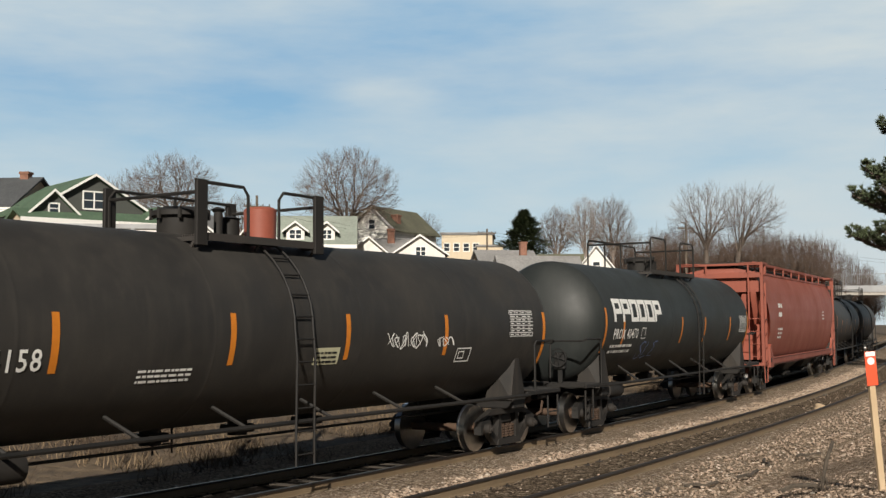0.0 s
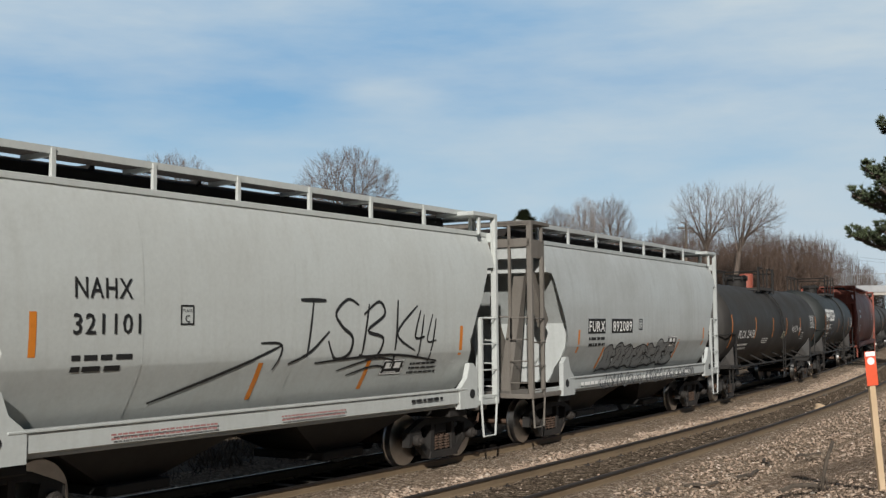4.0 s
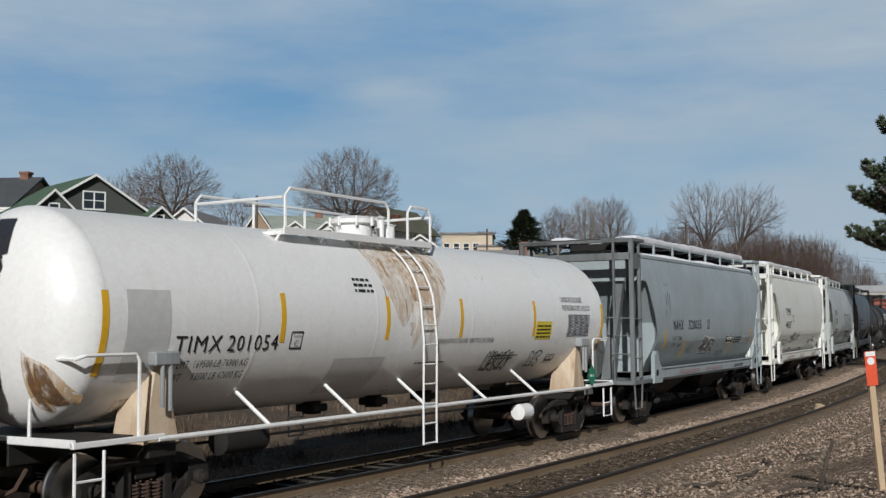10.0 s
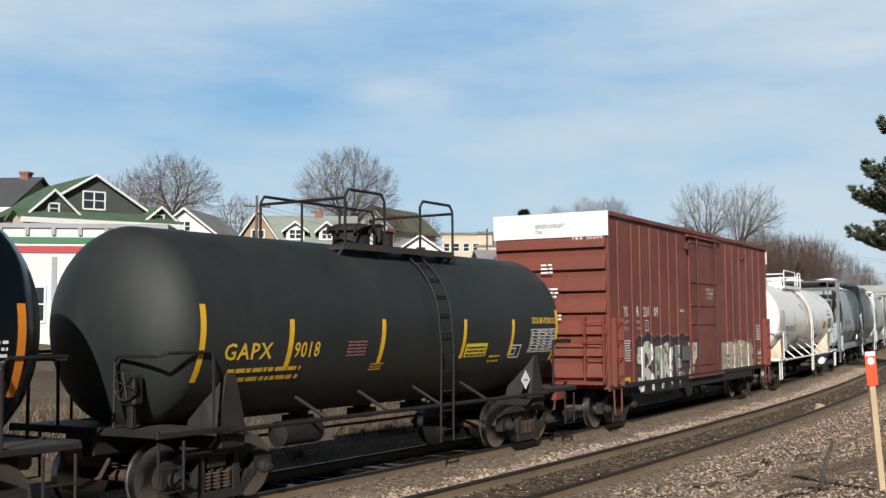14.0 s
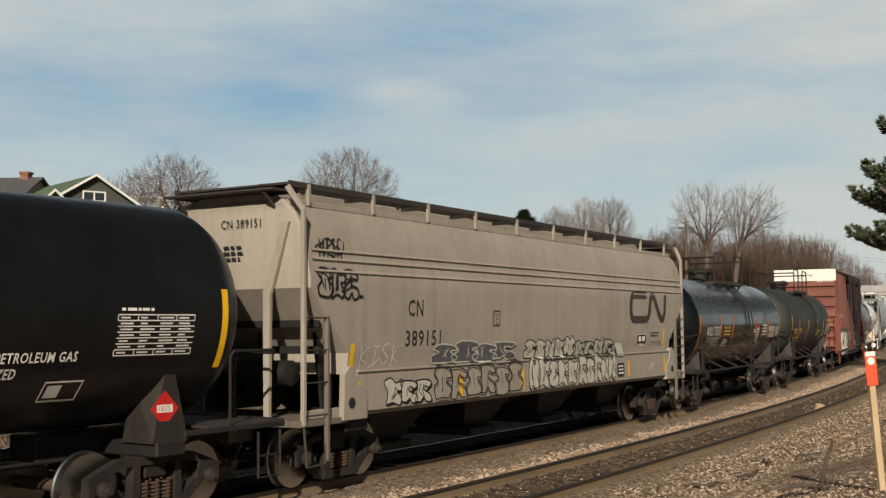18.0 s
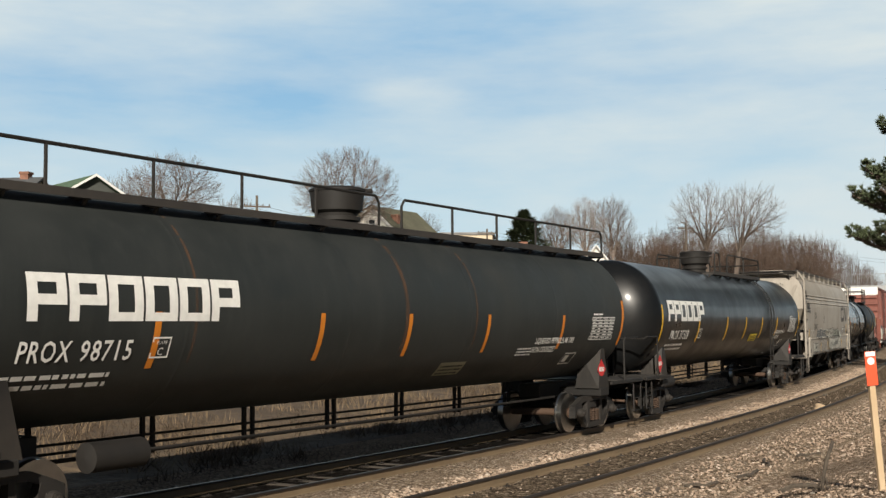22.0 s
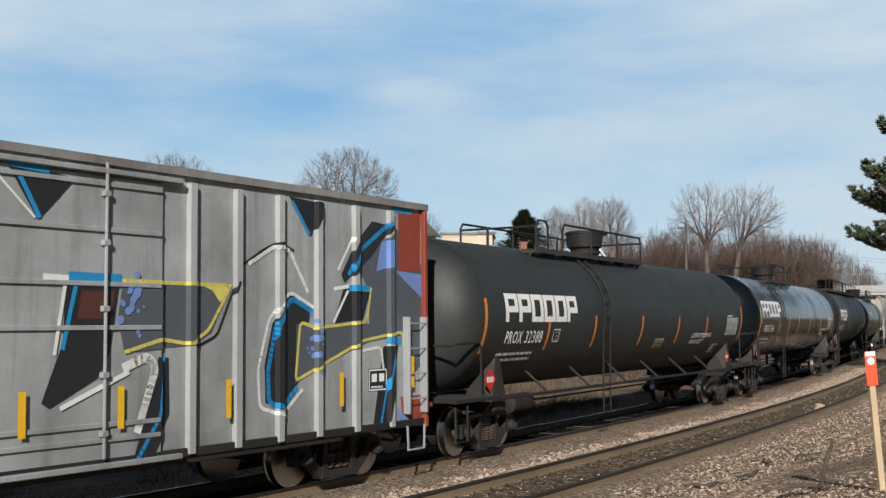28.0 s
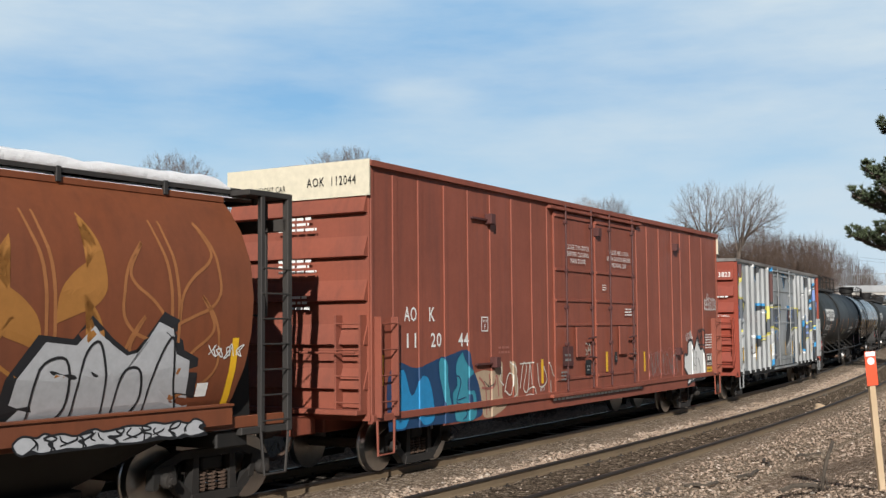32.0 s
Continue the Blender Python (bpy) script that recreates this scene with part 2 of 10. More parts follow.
    def prism(self, poly, axis, a, b):
        """A polygon in the two other axes, drawn out along axis from a to b."""
        def put(p, h):
            q = list(p)
            q.insert(axis, h)
            return tuple(q)
        n = len(poly)
        vs = [put(p, a) for p in poly] + [put(p, b) for p in poly]
        fs = [tuple(range(n))[::-1], tuple(range(n, 2 * n))] + [(i, (i + 1) % n, n + (i + 1) % n, n + i) for i in range(n)]
        return self.add(vs, fs)

    def lathe(self, prof, axis="x", n=32, c=(0, 0, 0)):
        """prof: (along, radius) pairs."""
        loops = []
        for h, r in prof:
            l = []
            for k in range(n):
                a = 2 * math.pi * k / n
                u, w = r * math.cos(a), r * math.sin(a)
                l.append({"x": (c[0] + h, c[1] + u, c[2] + w), "y": (c[0] + w, c[1] + h, c[2] + u), "z": (c[0] + u, c[1] + w, c[2] + h)}[axis])
            loops.append(l)
        return self.rings(loops, True, True)

    def mesh(self, name, mats, angle=35):
        me = bpy.data.meshes.new(name)
        me.from_pydata(self.v, [], self.f)
        for m in mats if isinstance(mats, (list, tuple)) else [mats]:
            me.materials.append(m)
        me.polygons.foreach_set("material_index", self.mi)
        bm = bmesh.new()
        bm.from_mesh(me)
        bmesh.ops.recalc_face_normals(bm, faces=bm.faces)
        bm.to_mesh(me)
        bm.free()
        me.polygons.foreach_set("use_smooth", [angle > 0] * len(me.polygons))
        if angle > 0:
            me.set_sharp_from_angle(angle=radians(angle))
        return me


def part(name, mk, mats, parent, label="", angle=35):
    """One mesh under a thing or a part; a maker that was cut gives one object for each piece."""
    if isinstance(mk, Maker) and mk.cuts:
        return [part(name, m, mats, parent, label, angle) for m in mk.pieces()][-1]
    me = mk.mesh(name, mats, angle) if isinstance(mk, Maker) else mk
    ob = new(name, me)
    ob.parent = parent
    if label:
        ob["label"] = label
    return ob


def thing(name, mk, mats, label, category, kind="", group="", angle=35):
    me = mk.mesh(name, mats, angle) if isinstance(mk, Maker) else mk
    return tagged(new(name, me), label, category, group, kind)


def empty(name, label, category, kind="", group=""):
    return tagged(new(name), label, category, group, kind)


# ------------------------------------------------------------------ the line of the track
TH0, CURV, GRADE, LEAN, ORG_Y = 1.02037, 0.0031, -0.005765, 0.0155, 22.7033
STEP, S_LO, S_HI = 0.25, -420.0, 520.0


def heading(s):
    """Curved between -45 and 42 m, straight beyond, with soft ends."""
    def soft(v):
        return 8 * math.log1p(math.exp(v / 8)) if v < 200 else v
    bend = soft(s + 45) - soft(s - 42) - 45
    return TH0 + CURV * bend


def lay():
    n = int((S_HI - S_LO) / STEP) + 1
    ss = S_LO + STEP * np.arange(n)
    th = np.array([heading(s) for s in ss])
    mid = (th[1:] + th[:-1]) / 2
    xs = np.concatenate([[0], np.cumsum(np.cos(mid) * STEP)])
    ys = np.concatenate([[0], np.cumsum(np.sin(mid) * STEP)])
    i0 = int(-S_LO / STEP)
    return ss, xs - xs[i0], ys - ys[i0] + ORG_Y, th


LINE_S, LINE_X, LINE_Y, LINE_TH = lay()


def on_line(s, e=0.0, z=0.0):
    """World point at s along the track, e to its right (towards the camera), z over the rail heads, with the cant."""
    x, y, th = (float(np.interp(s, LINE_S, a)) for a in (LINE_X, LINE_Y, LINE_TH))
    e2, z2 = e * math.cos(LEAN) - z * math.sin(LEAN), z * math.cos(LEAN) + e * math.sin(LEAN)
    return Vector((x + e2 * math.sin(th), y - e2 * math.cos(th), z2 + GRADE * s))


def level(s, e, z):
    """The same without the cant."""
    x, y, th = (float(np.interp(s, LINE_S, a)) for a in (LINE_X, LINE_Y, LINE_TH))
    return Vector((x + e * math.sin(th), y - e * math.cos(th), z + GRADE * s))


RUN_T = [2.0 * i for i in range(17)]
RUN_S = [-94.54, -79.79, -64.64, -49.12, -33.07, -16.47, 0.0, 16.63, 33.53, 50.59, 67.65, 85.01, 102.38, 119.74, 136.97, 154.32, 171.77]


def run(t):
    """How far the train has come at t."""
    i = min(max(int(t / 2), 0), 15)
    u = (t - RUN_T[i]) / 2
    m = np.gradient(np.array(RUN_S), 2.0)
    return ((2 * u**3 - 3 * u**2 + 1) * RUN_S[i] + (u**3 - 2 * u * u + u) * 2 * m[i]
            + (-2 * u**3 + 3 * u * u) * RUN_S[i + 1] + (u**3 - u * u) * 2 * m[i + 1])


def car_pose(s, half):
    """The pose of a car whose middle is at s and whose trucks stand half apart from it."""
    a, b = on_line(s - half), on_line(s + half)
    d = b - a
    yaw, rise = math.atan2(d.y, d.x), math.atan2(d.z, math.hypot(d.x, d.y))
    return Matrix.Translation((a + b) / 2) @ Euler((0, 0, yaw)).to_matrix().to_4x4() @ Euler((-LEAN, -rise, 0)).to_matrix().to_4x4()

# ------------------------------------------------------------------ trucks (bogies)
WHEEL_R, AXLE_X = 0.45, 0.89


def make_wheelset():
    k = Maker()
    k.lathe([(-1.1, 0.075), (-0.8, 0.085), (0.8, 0.085), (1.1, 0.075)], "y", 12)
    for s in (-1, 1):
        k.cur = 1
        k.lathe([(s * 0.67, 0.12), (s * 0.69, 0.30), (s * 0.68, WHEEL_R - 0.055), (s * 0.81, WHEEL_R - 0.06), (s * 0.75, 0.30), (s * 0.78, 0.14), (s * 0.82, 0.12)], "y", 36)
        k.cur = 2
        k.lathe([(s * 0.665, WHEEL_R - 0.05), (s * 0.665, WHEEL_R + 0.022), (s * 0.69, WHEEL_R + 0.024), (s * 0.705, WHEEL_R + 0.004), (s * 0.815, WHEEL_R - 0.002), (s * 0.815, WHEEL_R - 0.05)], "y", 36)
        k.cur = 0
    return k.mesh("wheelset", [RUST, RUST, TREAD])


def make_side_frame():
    k = Maker()
    t = 0.065
    top = [(-1.10, 0.60), (-0.98, 0.66), (-0.62, 0.80), (0.62, 0.80), (0.98, 0.66), (1.10, 0.60), (1.10, 0.52), (0.95, 0.56), (0.58, 0.69), (-0.58, 0.69), (-0.95, 0.56), (-1.10, 0.52)]
    for a, b in ((0, 6),):
        for i in range(5):
            k.prism([top[i], top[i + 1], top[10 - i], top[11 - i]], 1, -t, t)
    for s in (-1, 1):
        k.prism([(s * 0.66, 0.33), (s * 0.74, 0.66), (s * 1.08, 0.60), (s * 1.10, 0.34), (s * 1.02, 0.34), (s * 0.98, 0.50), (s * 0.80, 0.50), (s * 0.76, 0.33)], 1, -t * 1.2, t * 1.2)
        k.prism([(s * 0.76, 0.46), (s * 0.76, 0.34), (s * 0.47, 0.09), (s * 0.38, 0.20), (s * 0.62, 0.42)], 1, -t, t)
        k.prism([(s * 0.29, 0.16), (s * 0.29, 0.72), (s * 0.39, 0.72), (s * 0.43, 0.16)], 1, -t * 1.15, t * 1.15)
        k.box(s * 0.80, s * 0.98, -0.10, 0.10, 0.47, 0.53, 0.01)
    k.prism([(-0.47, 0.09), (0.47, 0.09), (0.42, 0.21), (-0.42, 0.21)], 1, -t * 1.5, t * 1.5)
    return k.mesh("side_frame", TRUCK)


def make_springs():
    k = Maker()
    pts = []
    for i in range(45):
        a = i / 8 * 2 * math.pi
        pts.append((0.07 * math.cos(a), 0.07 * math.sin(a), 0.22 + 0.27 * i / 44))
    k.pipe(pts, 0.017, 5)
    return k.mesh("spring", RUST)


def make_cap():
    k = Maker()
    k.lathe([(0, 0.10), (-0.06, 0.105), (-0.10, 0.09), (-0.11, 0.055), (-0.16, 0.05), (-0.165, 0.02)], "y", 14)
    for i in range(3):
        a = i * 2.094
        k.box(0.06 * math.cos(a) - 0.015, 0.06 * math.cos(a) + 0.015, -0.13, -0.10, 0.06 * math.sin(a) - 0.015, 0.06 * math.sin(a) + 0.015)
    return k.mesh("bearing_cap", TRUCK)


def make_bolster():
    k = Maker()
    k.box(-0.2, 0.2, -1.02, 1.02, 0.50, 0.70, 0.03)
    k.lathe([(0.70, 0.20), (0.76, 0.20)], "z", 16)
    for s in (-1, 1):
        k.box(s * 0.42, s * 0.36, -0.85, 0.85, 0.36, 0.46, 0.01)
        for y in (-0.75, 0.75):
            k.box(s * 0.37, s * 0.45, y - 0.06, y + 0.06, 0.28, 0.58, 0.01)
    return k.mesh("bolster", UNDER)


ME_WHEEL, ME_FRAME, ME_SPRING, ME_CAP, ME_BOLSTER = make_wheelset(), make_side_frame(), make_springs(), make_cap(), make_bolster()
WHEELSETS = []


def add_truck(car, x):
    tr = part("truck", ME_BOLSTER, None, car)
    tr.location = (x, 0, 0)
    for y in (-1, 1):
        part("side_frame", ME_FRAME, None, tr).location = (0, y * 0.99, 0)
        for x in (-0.19, 0.0, 0.19):
            part("spring", ME_SPRING, None, tr).location = (x, y * 0.99, 0)
        for s in (-1, 1):
            c = part("bearing_cap", ME_CAP, None, tr)
            c.matrix_basis = pose(s * AXLE_X, y * 1.07, WHEEL_R, 0, 0, 0 if y < 0 else 180)
    for s in (-1, 1):
        w = part("wheelset", ME_WHEEL, None, tr)
        w.location = (s * AXLE_X, 0, WHEEL_R)
        WHEELSETS.append((w, s * AXLE_X))
    return tr


CARS = []


def car_empty(name, label, category, s0, tc, group="cars of the freight train"):
    c = empty(name, label, category, "", group)
    CARS.append((c, s0, tc / 2))
    for s in (-1, 1):
        add_truck(c, s * tc / 2)
    return c


def coupler(car, x, s):
    k = Maker()
    k.box(x, x - s * 0.75, -0.09, 0.09, 0.74, 0.94, 0.02)
    k.box(x + s * 0.0, x + s * 0.30, -0.14, 0.05, 0.70, 0.98, 0.05)
    k.pipe([(x - s * 0.3, -0.25, 0.72), (x - s * 0.1, -0.3, 0.5), (x + s * 0.15, -0.2, 0.38), (x + s * 0.3, -0.05, 0.42)], 0.03, 6)
    part("coupler", k, RUST, car)


# ------------------------------------------------------------------ lettering
def letters(car, body, x, z, h, mat, surf, name="lettering", squeeze=1.0, bold=0.0, off=0.012, mid=False, width=None, slant=0.0):
    """Words whose left foot is at x, z on a surface; surf(x, z, off) gives the place; width fits them to a length."""
    cu = bpy.data.curves.new("words", "FONT")
    cu.body, cu.size, cu.offset, cu.resolution_u, cu.space_character, cu.shear = body, h / 0.69, bold, 2, 1.12, slant
    tmp = bpy.data.objects.new("words", cu)
    me = bpy.data.meshes.new_from_object(tmp)
    bpy.data.objects.remove(tmp)
    bpy.data.curves.remove(cu)
    xs = [v.co.x for v in me.vertices] or [0]
    lo, hi = min(xs), max(xs)
    if width:
        squeeze = width / (hi - lo)
    shift = -(lo + hi) / 2 if mid else -lo if width else 0
    for v in me.vertices:
        v.co = surf(x + (v.co.x + shift) * squeeze, z + v.co.y, off)
    me.materials.clear()
    me.materials.append(mat)
    ob = part(name, me, None, car)
    return ob


def patch(car, name, x, z, w, h, mat, surf, off=0.006, nz=4, label=""):
    """A painted or stuck-on rectangle that follows the surface."""
    k = Maker()
    vs = []
    for i in range(nz + 1):
        for dx in (0, w):
            vs.append(surf(x + dx, z + h * i / nz, off))
    k.add(vs, [(2 * i, 2 * i + 1, 2 * i + 3, 2 * i + 2) for i in range(nz)])
    return part(name, k, mat, car, label, 60)


def bars(car, x, z, w, rows, h, mat, surf, name="stencil", gap=0.5, seed=0, off=0.009, fill=0.8):
    """Lines of small lettering too fine to read, as bars word by word."""
    rnd = random.Random(seed * 31 + int(x * 100))
    k = Maker()
    for r in range(rows):
        zz = z + (rows - 1 - r) * h * (1 + gap)
        u = 0
        end = w * (1 - rnd.random() * (1 - fill))
        while u < end - h * 0.4:
            ln = min(h * rnd.uniform(0.8, 3.2), end - u)
            k.add([surf(x + u, zz, off), surf(x + u + ln, zz, off), surf(x + u + ln, zz + h * 0.72, off), surf(x + u, zz + h * 0.72, off)], [(0, 1, 2, 3)])
            u += ln + h * rnd.uniform(0.3, 0.7)
    ob = part(name, k, mat, car)
    ob["kind"] = "stuff"
    return ob


POSTED = {}


def strip_clip(shape, lo, hi):
    """The part of a flat outline between two upright lines."""
    for lim, sign in ((lo, 1), (hi, -1)):
        out = []
        for p, q in zip(shape, shape[1:] + shape[:1]):
            a, b = sign * (p[0] - lim), sign * (q[0] - lim)
            if a >= 0:
                out.append(p)
            if a * b < 0:
                f = a / (a - b)
                out.append((lim, p[1] + (q[1] - p[1]) * f))
        shape = out
        if len(shape) < 3:
            return []
    return shape


def emit(k, shape, surf, off):
    """Lay a small flat outline on a surface, up and over the side posts where it has them."""
    posts, hw, depth = POSTED[surf]
    lo, hi = min(p[0] for p in shape), max(p[0] for p in shape)
    edges = sorted({lo, hi} | {e for px in posts for e in (px - hw - 0.012, px - hw, px + hw, px + hw + 0.012) if lo < e < hi})
    near = [px for px in posts if lo - 0.3 < px < hi + 0.3]
    for a, b in zip(edges, edges[1:]):
        piece = strip_clip(shape, a, b)
        if piece:
            m = (a + b) / 2
            k.add([surf(x, z, off + max([depth * max(0.0, min(1.0, (hw + 0.012 - abs((m + (x - m) * 0.999) - px)) / 0.012)) for px in near] or [0.0])) for x, z in piece], [tuple(range(len(piece)))])


def ribbon(k, pts, wd, surf, off, taper=True, lean=0.0):
    """A sprayed stroke."""
    n = len(pts)
    vs = []
    for i, (x, z) in enumerate(pts):
        dx = pts[min(i + 1, n - 1)][0] - pts[max(i - 1, 0)][0]
        dz = pts[min(i + 1, n - 1)][1] - pts[max(i - 1, 0)][1]
        l = math.hypot(dx, dz) or 1
        w = wd * (0.6 + 0.4 * math.sin(math.pi * i / max(n - 1, 1))) if taper else wd
        nx, nz = -dz / l * w / 2, dx / l * w / 2
        vs += [(x + nx, z + nz), (x - nx, z - nz)]
    if surf in POSTED:
        for i in range(n - 1):
            emit(k, [vs[2 * i], vs[2 * i + 1], vs[2 * i + 3], vs[2 * i + 2]], surf, off)
    else:
        k.add([surf(x, z, off) for x, z in vs], [(2 * i, 2 * i + 1, 2 * i + 3, 2 * i + 2) for i in range(n - 1)])


def rounded(pts, r, n=5):
    """A path with its corners rounded."""
    out = [pts[0]]
    for a, b, c in zip(pts, pts[1:], pts[2:]):
        va, vc = Vector(a) - Vector(b), Vector(c) - Vector(b)
        p, q = Vector(b) + va.normalized() * min(r, va.length / 2), Vector(b) + vc.normalized() * min(r, vc.length / 2)
        for i in range(n + 1):
            t = i / n
            out.append(tuple(p * (1 - t) ** 2 + Vector(b) * 2 * t * (1 - t) + q * t * t))
    out.append(pts[-1])
    fine = [out[0]]
    for p, q in zip(out, out[1:]):
        m = max(1, int(math.hypot(q[0] - p[0], q[1] - p[1]) / 0.08))
        fine += [(p[0] + (q[0] - p[0]) * j / m, p[1] + (q[1] - p[1]) * j / m) for j in range(1, m + 1)]
    return [tuple(p) for p in fine]


def curve_pts(ctrl, per=6):
    """Catmull-Rom through control points."""
    out = []
    c = [ctrl[0]] + list(ctrl) + [ctrl[-1]]
    for i in range(1, len(c) - 2):
        p0, p1, p2, p3 = c[i - 1], c[i], c[i + 1], c[i + 2]
        for j in range(per):
            t = j / per
            out.append(tuple(0.5 * (2 * p1[d] + (p2[d] - p0[d]) * t + (2 * p0[d] - 5 * p1[d] + 4 * p2[d] - p3[d]) * t * t + (3 * p1[d] - p0[d] - 3 * p2[d] + p3[d]) * t**3) for d in (0, 1)))
    out.append(tuple(ctrl[-1]))
    return out


def scribble(car, x, z, w, h, mat, surf, seed, strokes=5, wd=0.035, name="graffiti_tag", label="", off=0.011):
    """A hand-sprayed tag: loops and slashes, no readable word."""
    rnd = random.Random(seed)
    k = Maker()
    for i in range(strokes):
        cx = x + w * (i + 0.5) / strokes
        cw = w / strokes
        ctrl = [(cx + rnd.uniform(-0.6, 0.6) * cw, z + h * v) for v in (rnd.uniform(0.7, 1.0), rnd.uniform(0.2, 0.5), rnd.uniform(0.0, 0.2), rnd.uniform(0.4, 0.7), rnd.uniform(0.6, 0.95), rnd.uniform(0.05, 0.3))]
        ribbon(k, curve_pts(ctrl, 5), wd, surf, off)
    return part(name, k, mat, car, label, 0)


def fill(k, pts, surf, off, levels=5):
    """A filled outline in nested rings, so that it follows a curved surface."""
    cx, cz = sum(p[0] for p in pts) / len(pts), sum(p[1] for p in pts) / len(pts)
    n = len(pts)
    if surf in POSTED:
        for i in range(n):
            emit(k, [(cx, cz), pts[i], pts[(i + 1) % n]], surf, off)
        return
    vs = [surf(cx, cz, off)]
    for j in range(1, levels + 1):
        f = j / levels
        vs += [surf(cx + (p[0] - cx) * f, cz + (p[1] - cz) * f, off) for p in pts]
    fs = [(0, 1 + i, 1 + (i + 1) % n) for i in range(n)]
    for j in range(levels - 1):
        a, b = 1 + j * n, 1 + (j + 1) * n
        fs += [(a + i, b + i, b + (i + 1) % n, a + (i + 1) % n) for i in range(n)]
    k.add(vs, fs)


def blob(k, ctrl, surf, off, per=6):
    """A filled closed outline."""
    pts = curve_pts(list(ctrl) + [ctrl[0]], per)[:-1]
    fill(k, pts, surf, off)
    return pts


def poly(k, pts, surf, off):
    fine = []
    for i, p in enumerate(pts):
        q = pts[(i + 1) % len(pts)]
        m = max(1, int(math.hypot(q[0] - p[0], q[1] - p[1]) / 0.2))
        fine += [(p[0] + (q[0] - p[0]) * j / m, p[1] + (q[1] - p[1]) * j / m) for j in range(m)]
    fill(k, fine, surf, off)


def wild(rnd, x0, cw, zb, hh):
    """The outline of one jagged, swelling letter form: two legs, a notch and a hooked arm, in chance proportions."""
    a, b, c = rnd.uniform(0.1, 0.35), rnd.uniform(0.5, 0.75), rnd.uniform(0.35, 0.65)
    kind = rnd.randrange(4)
    if kind == 0:
        p = [(0, 0.05), (a * 0.4, 0.7), (0.02, 0.95), (0.5, 1.02), (1.0, 0.85), (0.85, 0.62), (0.6, 0.72), (0.52, 0.5), (0.95, 0.35), (1.02, 0.02), (0.7, -0.03), (0.5, 0.18), (0.3, 0.0)]
    elif kind == 1:
        p = [(0.05, 0.15), (-0.05, 0.6), (0.2, 1.0), (0.55, 0.8), (0.75, 1.05), (1.02, 0.7), (0.8, 0.45), (1.0, 0.12), (0.65, -0.02), (0.4, 0.15), (0.2, -0.04)]
    elif kind == 2:
        p = [(0.0, -0.02), (0.08, 0.55), (-0.06, 0.85), (0.3, 1.05), (0.6, 0.85), (1.05, 0.95), (0.95, 0.55), (0.7, 0.5), (0.95, 0.2), (0.8, -0.02), (0.45, 0.1)]
    else:
        p = [(0.1, 0.0), (-0.02, 0.35), (0.25, 0.55), (0.05, 0.8), (0.35, 1.04), (0.9, 0.92), (1.0, 0.65), (0.7, 0.6), (1.04, 0.3), (0.85, 0.0), (0.5, -0.04)]
    return [(x0 + cw * (u + rnd.uniform(-0.05, 0.05)), zb + hh * (v + rnd.uniform(-0.04, 0.04))) for u, v in p]


def throwup(car, x, z, w, h, n, fill_mat, line, surf, seed, label, off=0.008, spread=0.25, shade=None):
    """Sprayed letter shapes without a readable word: dark drop shadow, filled bodies, outlines, inner strokes."""
    rnd = random.Random(seed)
    g = None
    for i in range(n):
        kf, kl, ks = Maker(), Maker(), Maker()
        x0 = x + w * i / n
        cw = w / n * (1 + spread)
        ctrl = wild(rnd, x0, cw, z + h * rnd.uniform(-0.02, 0.06), h * rnd.uniform(0.85, 1.08))
        o = off + 0.0012 * (i % 3)
        blob(ks, [(p + 0.05, max(q - 0.04, z - 0.02)) for p, q in ctrl], surf, o - 0.003, 4)
        pts = blob(kf, ctrl, surf, o, 4)
        ribbon(kl, pts + [pts[0]], 0.026, surf, o + 0.004, False)
        for _ in range(2):
            u = rnd.uniform(0.25, 0.7)
            ribbon(kl, curve_pts([(x0 + cw * u, z + h * rnd.uniform(0.65, 0.85)), (x0 + cw * (u + rnd.uniform(-0.15, 0.15)), z + h * 0.5), (x0 + cw * rnd.uniform(0.25, 0.7), z + h * rnd.uniform(0.15, 0.35))], 4), 0.022, surf, o + 0.006)
        g = part("graffiti", kf, fill_mat, car, label, 0)
        part("shadow_fill", ks, shade or line, g, "", 0)
        part("outline", kl, line, g, "", 0)
    return g


def hollow(car, x, z, w, h, n, mat, surf, seed, wd, label=""):
    """A row of sprayed letter forms in bare outline."""
    rnd = random.Random(seed)
    for i in range(n):
        k = Maker()
        ctrl = wild(rnd, x + w * i / n, w / n * 1.08, z + h * rnd.uniform(-0.03, 0.05), h * rnd.uniform(0.88, 1.06))
        pts = curve_pts(ctrl + [ctrl[0]], 4)
        ribbon(k, pts, wd, surf, 0.012, False)
        u = x + w * (i + 0.5) / n
        ribbon(k, [(u, z + h * rnd.uniform(0.55, 0.8)), (u + rnd.uniform(-0.1, 0.1) * w / n, z + h * rnd.uniform(0.2, 0.4))], wd * 0.9, surf, 0.013)
        part("graffiti_outline", k, mat, car, label, 0)


def dashes(car, surf, spots, mat, w=0.10, h=0.70):
    for x, z in spots:
        patch(car, "reflector_strip", x - w / 2, z - h / 2, w, h, mat, surf, 0.005, 5)


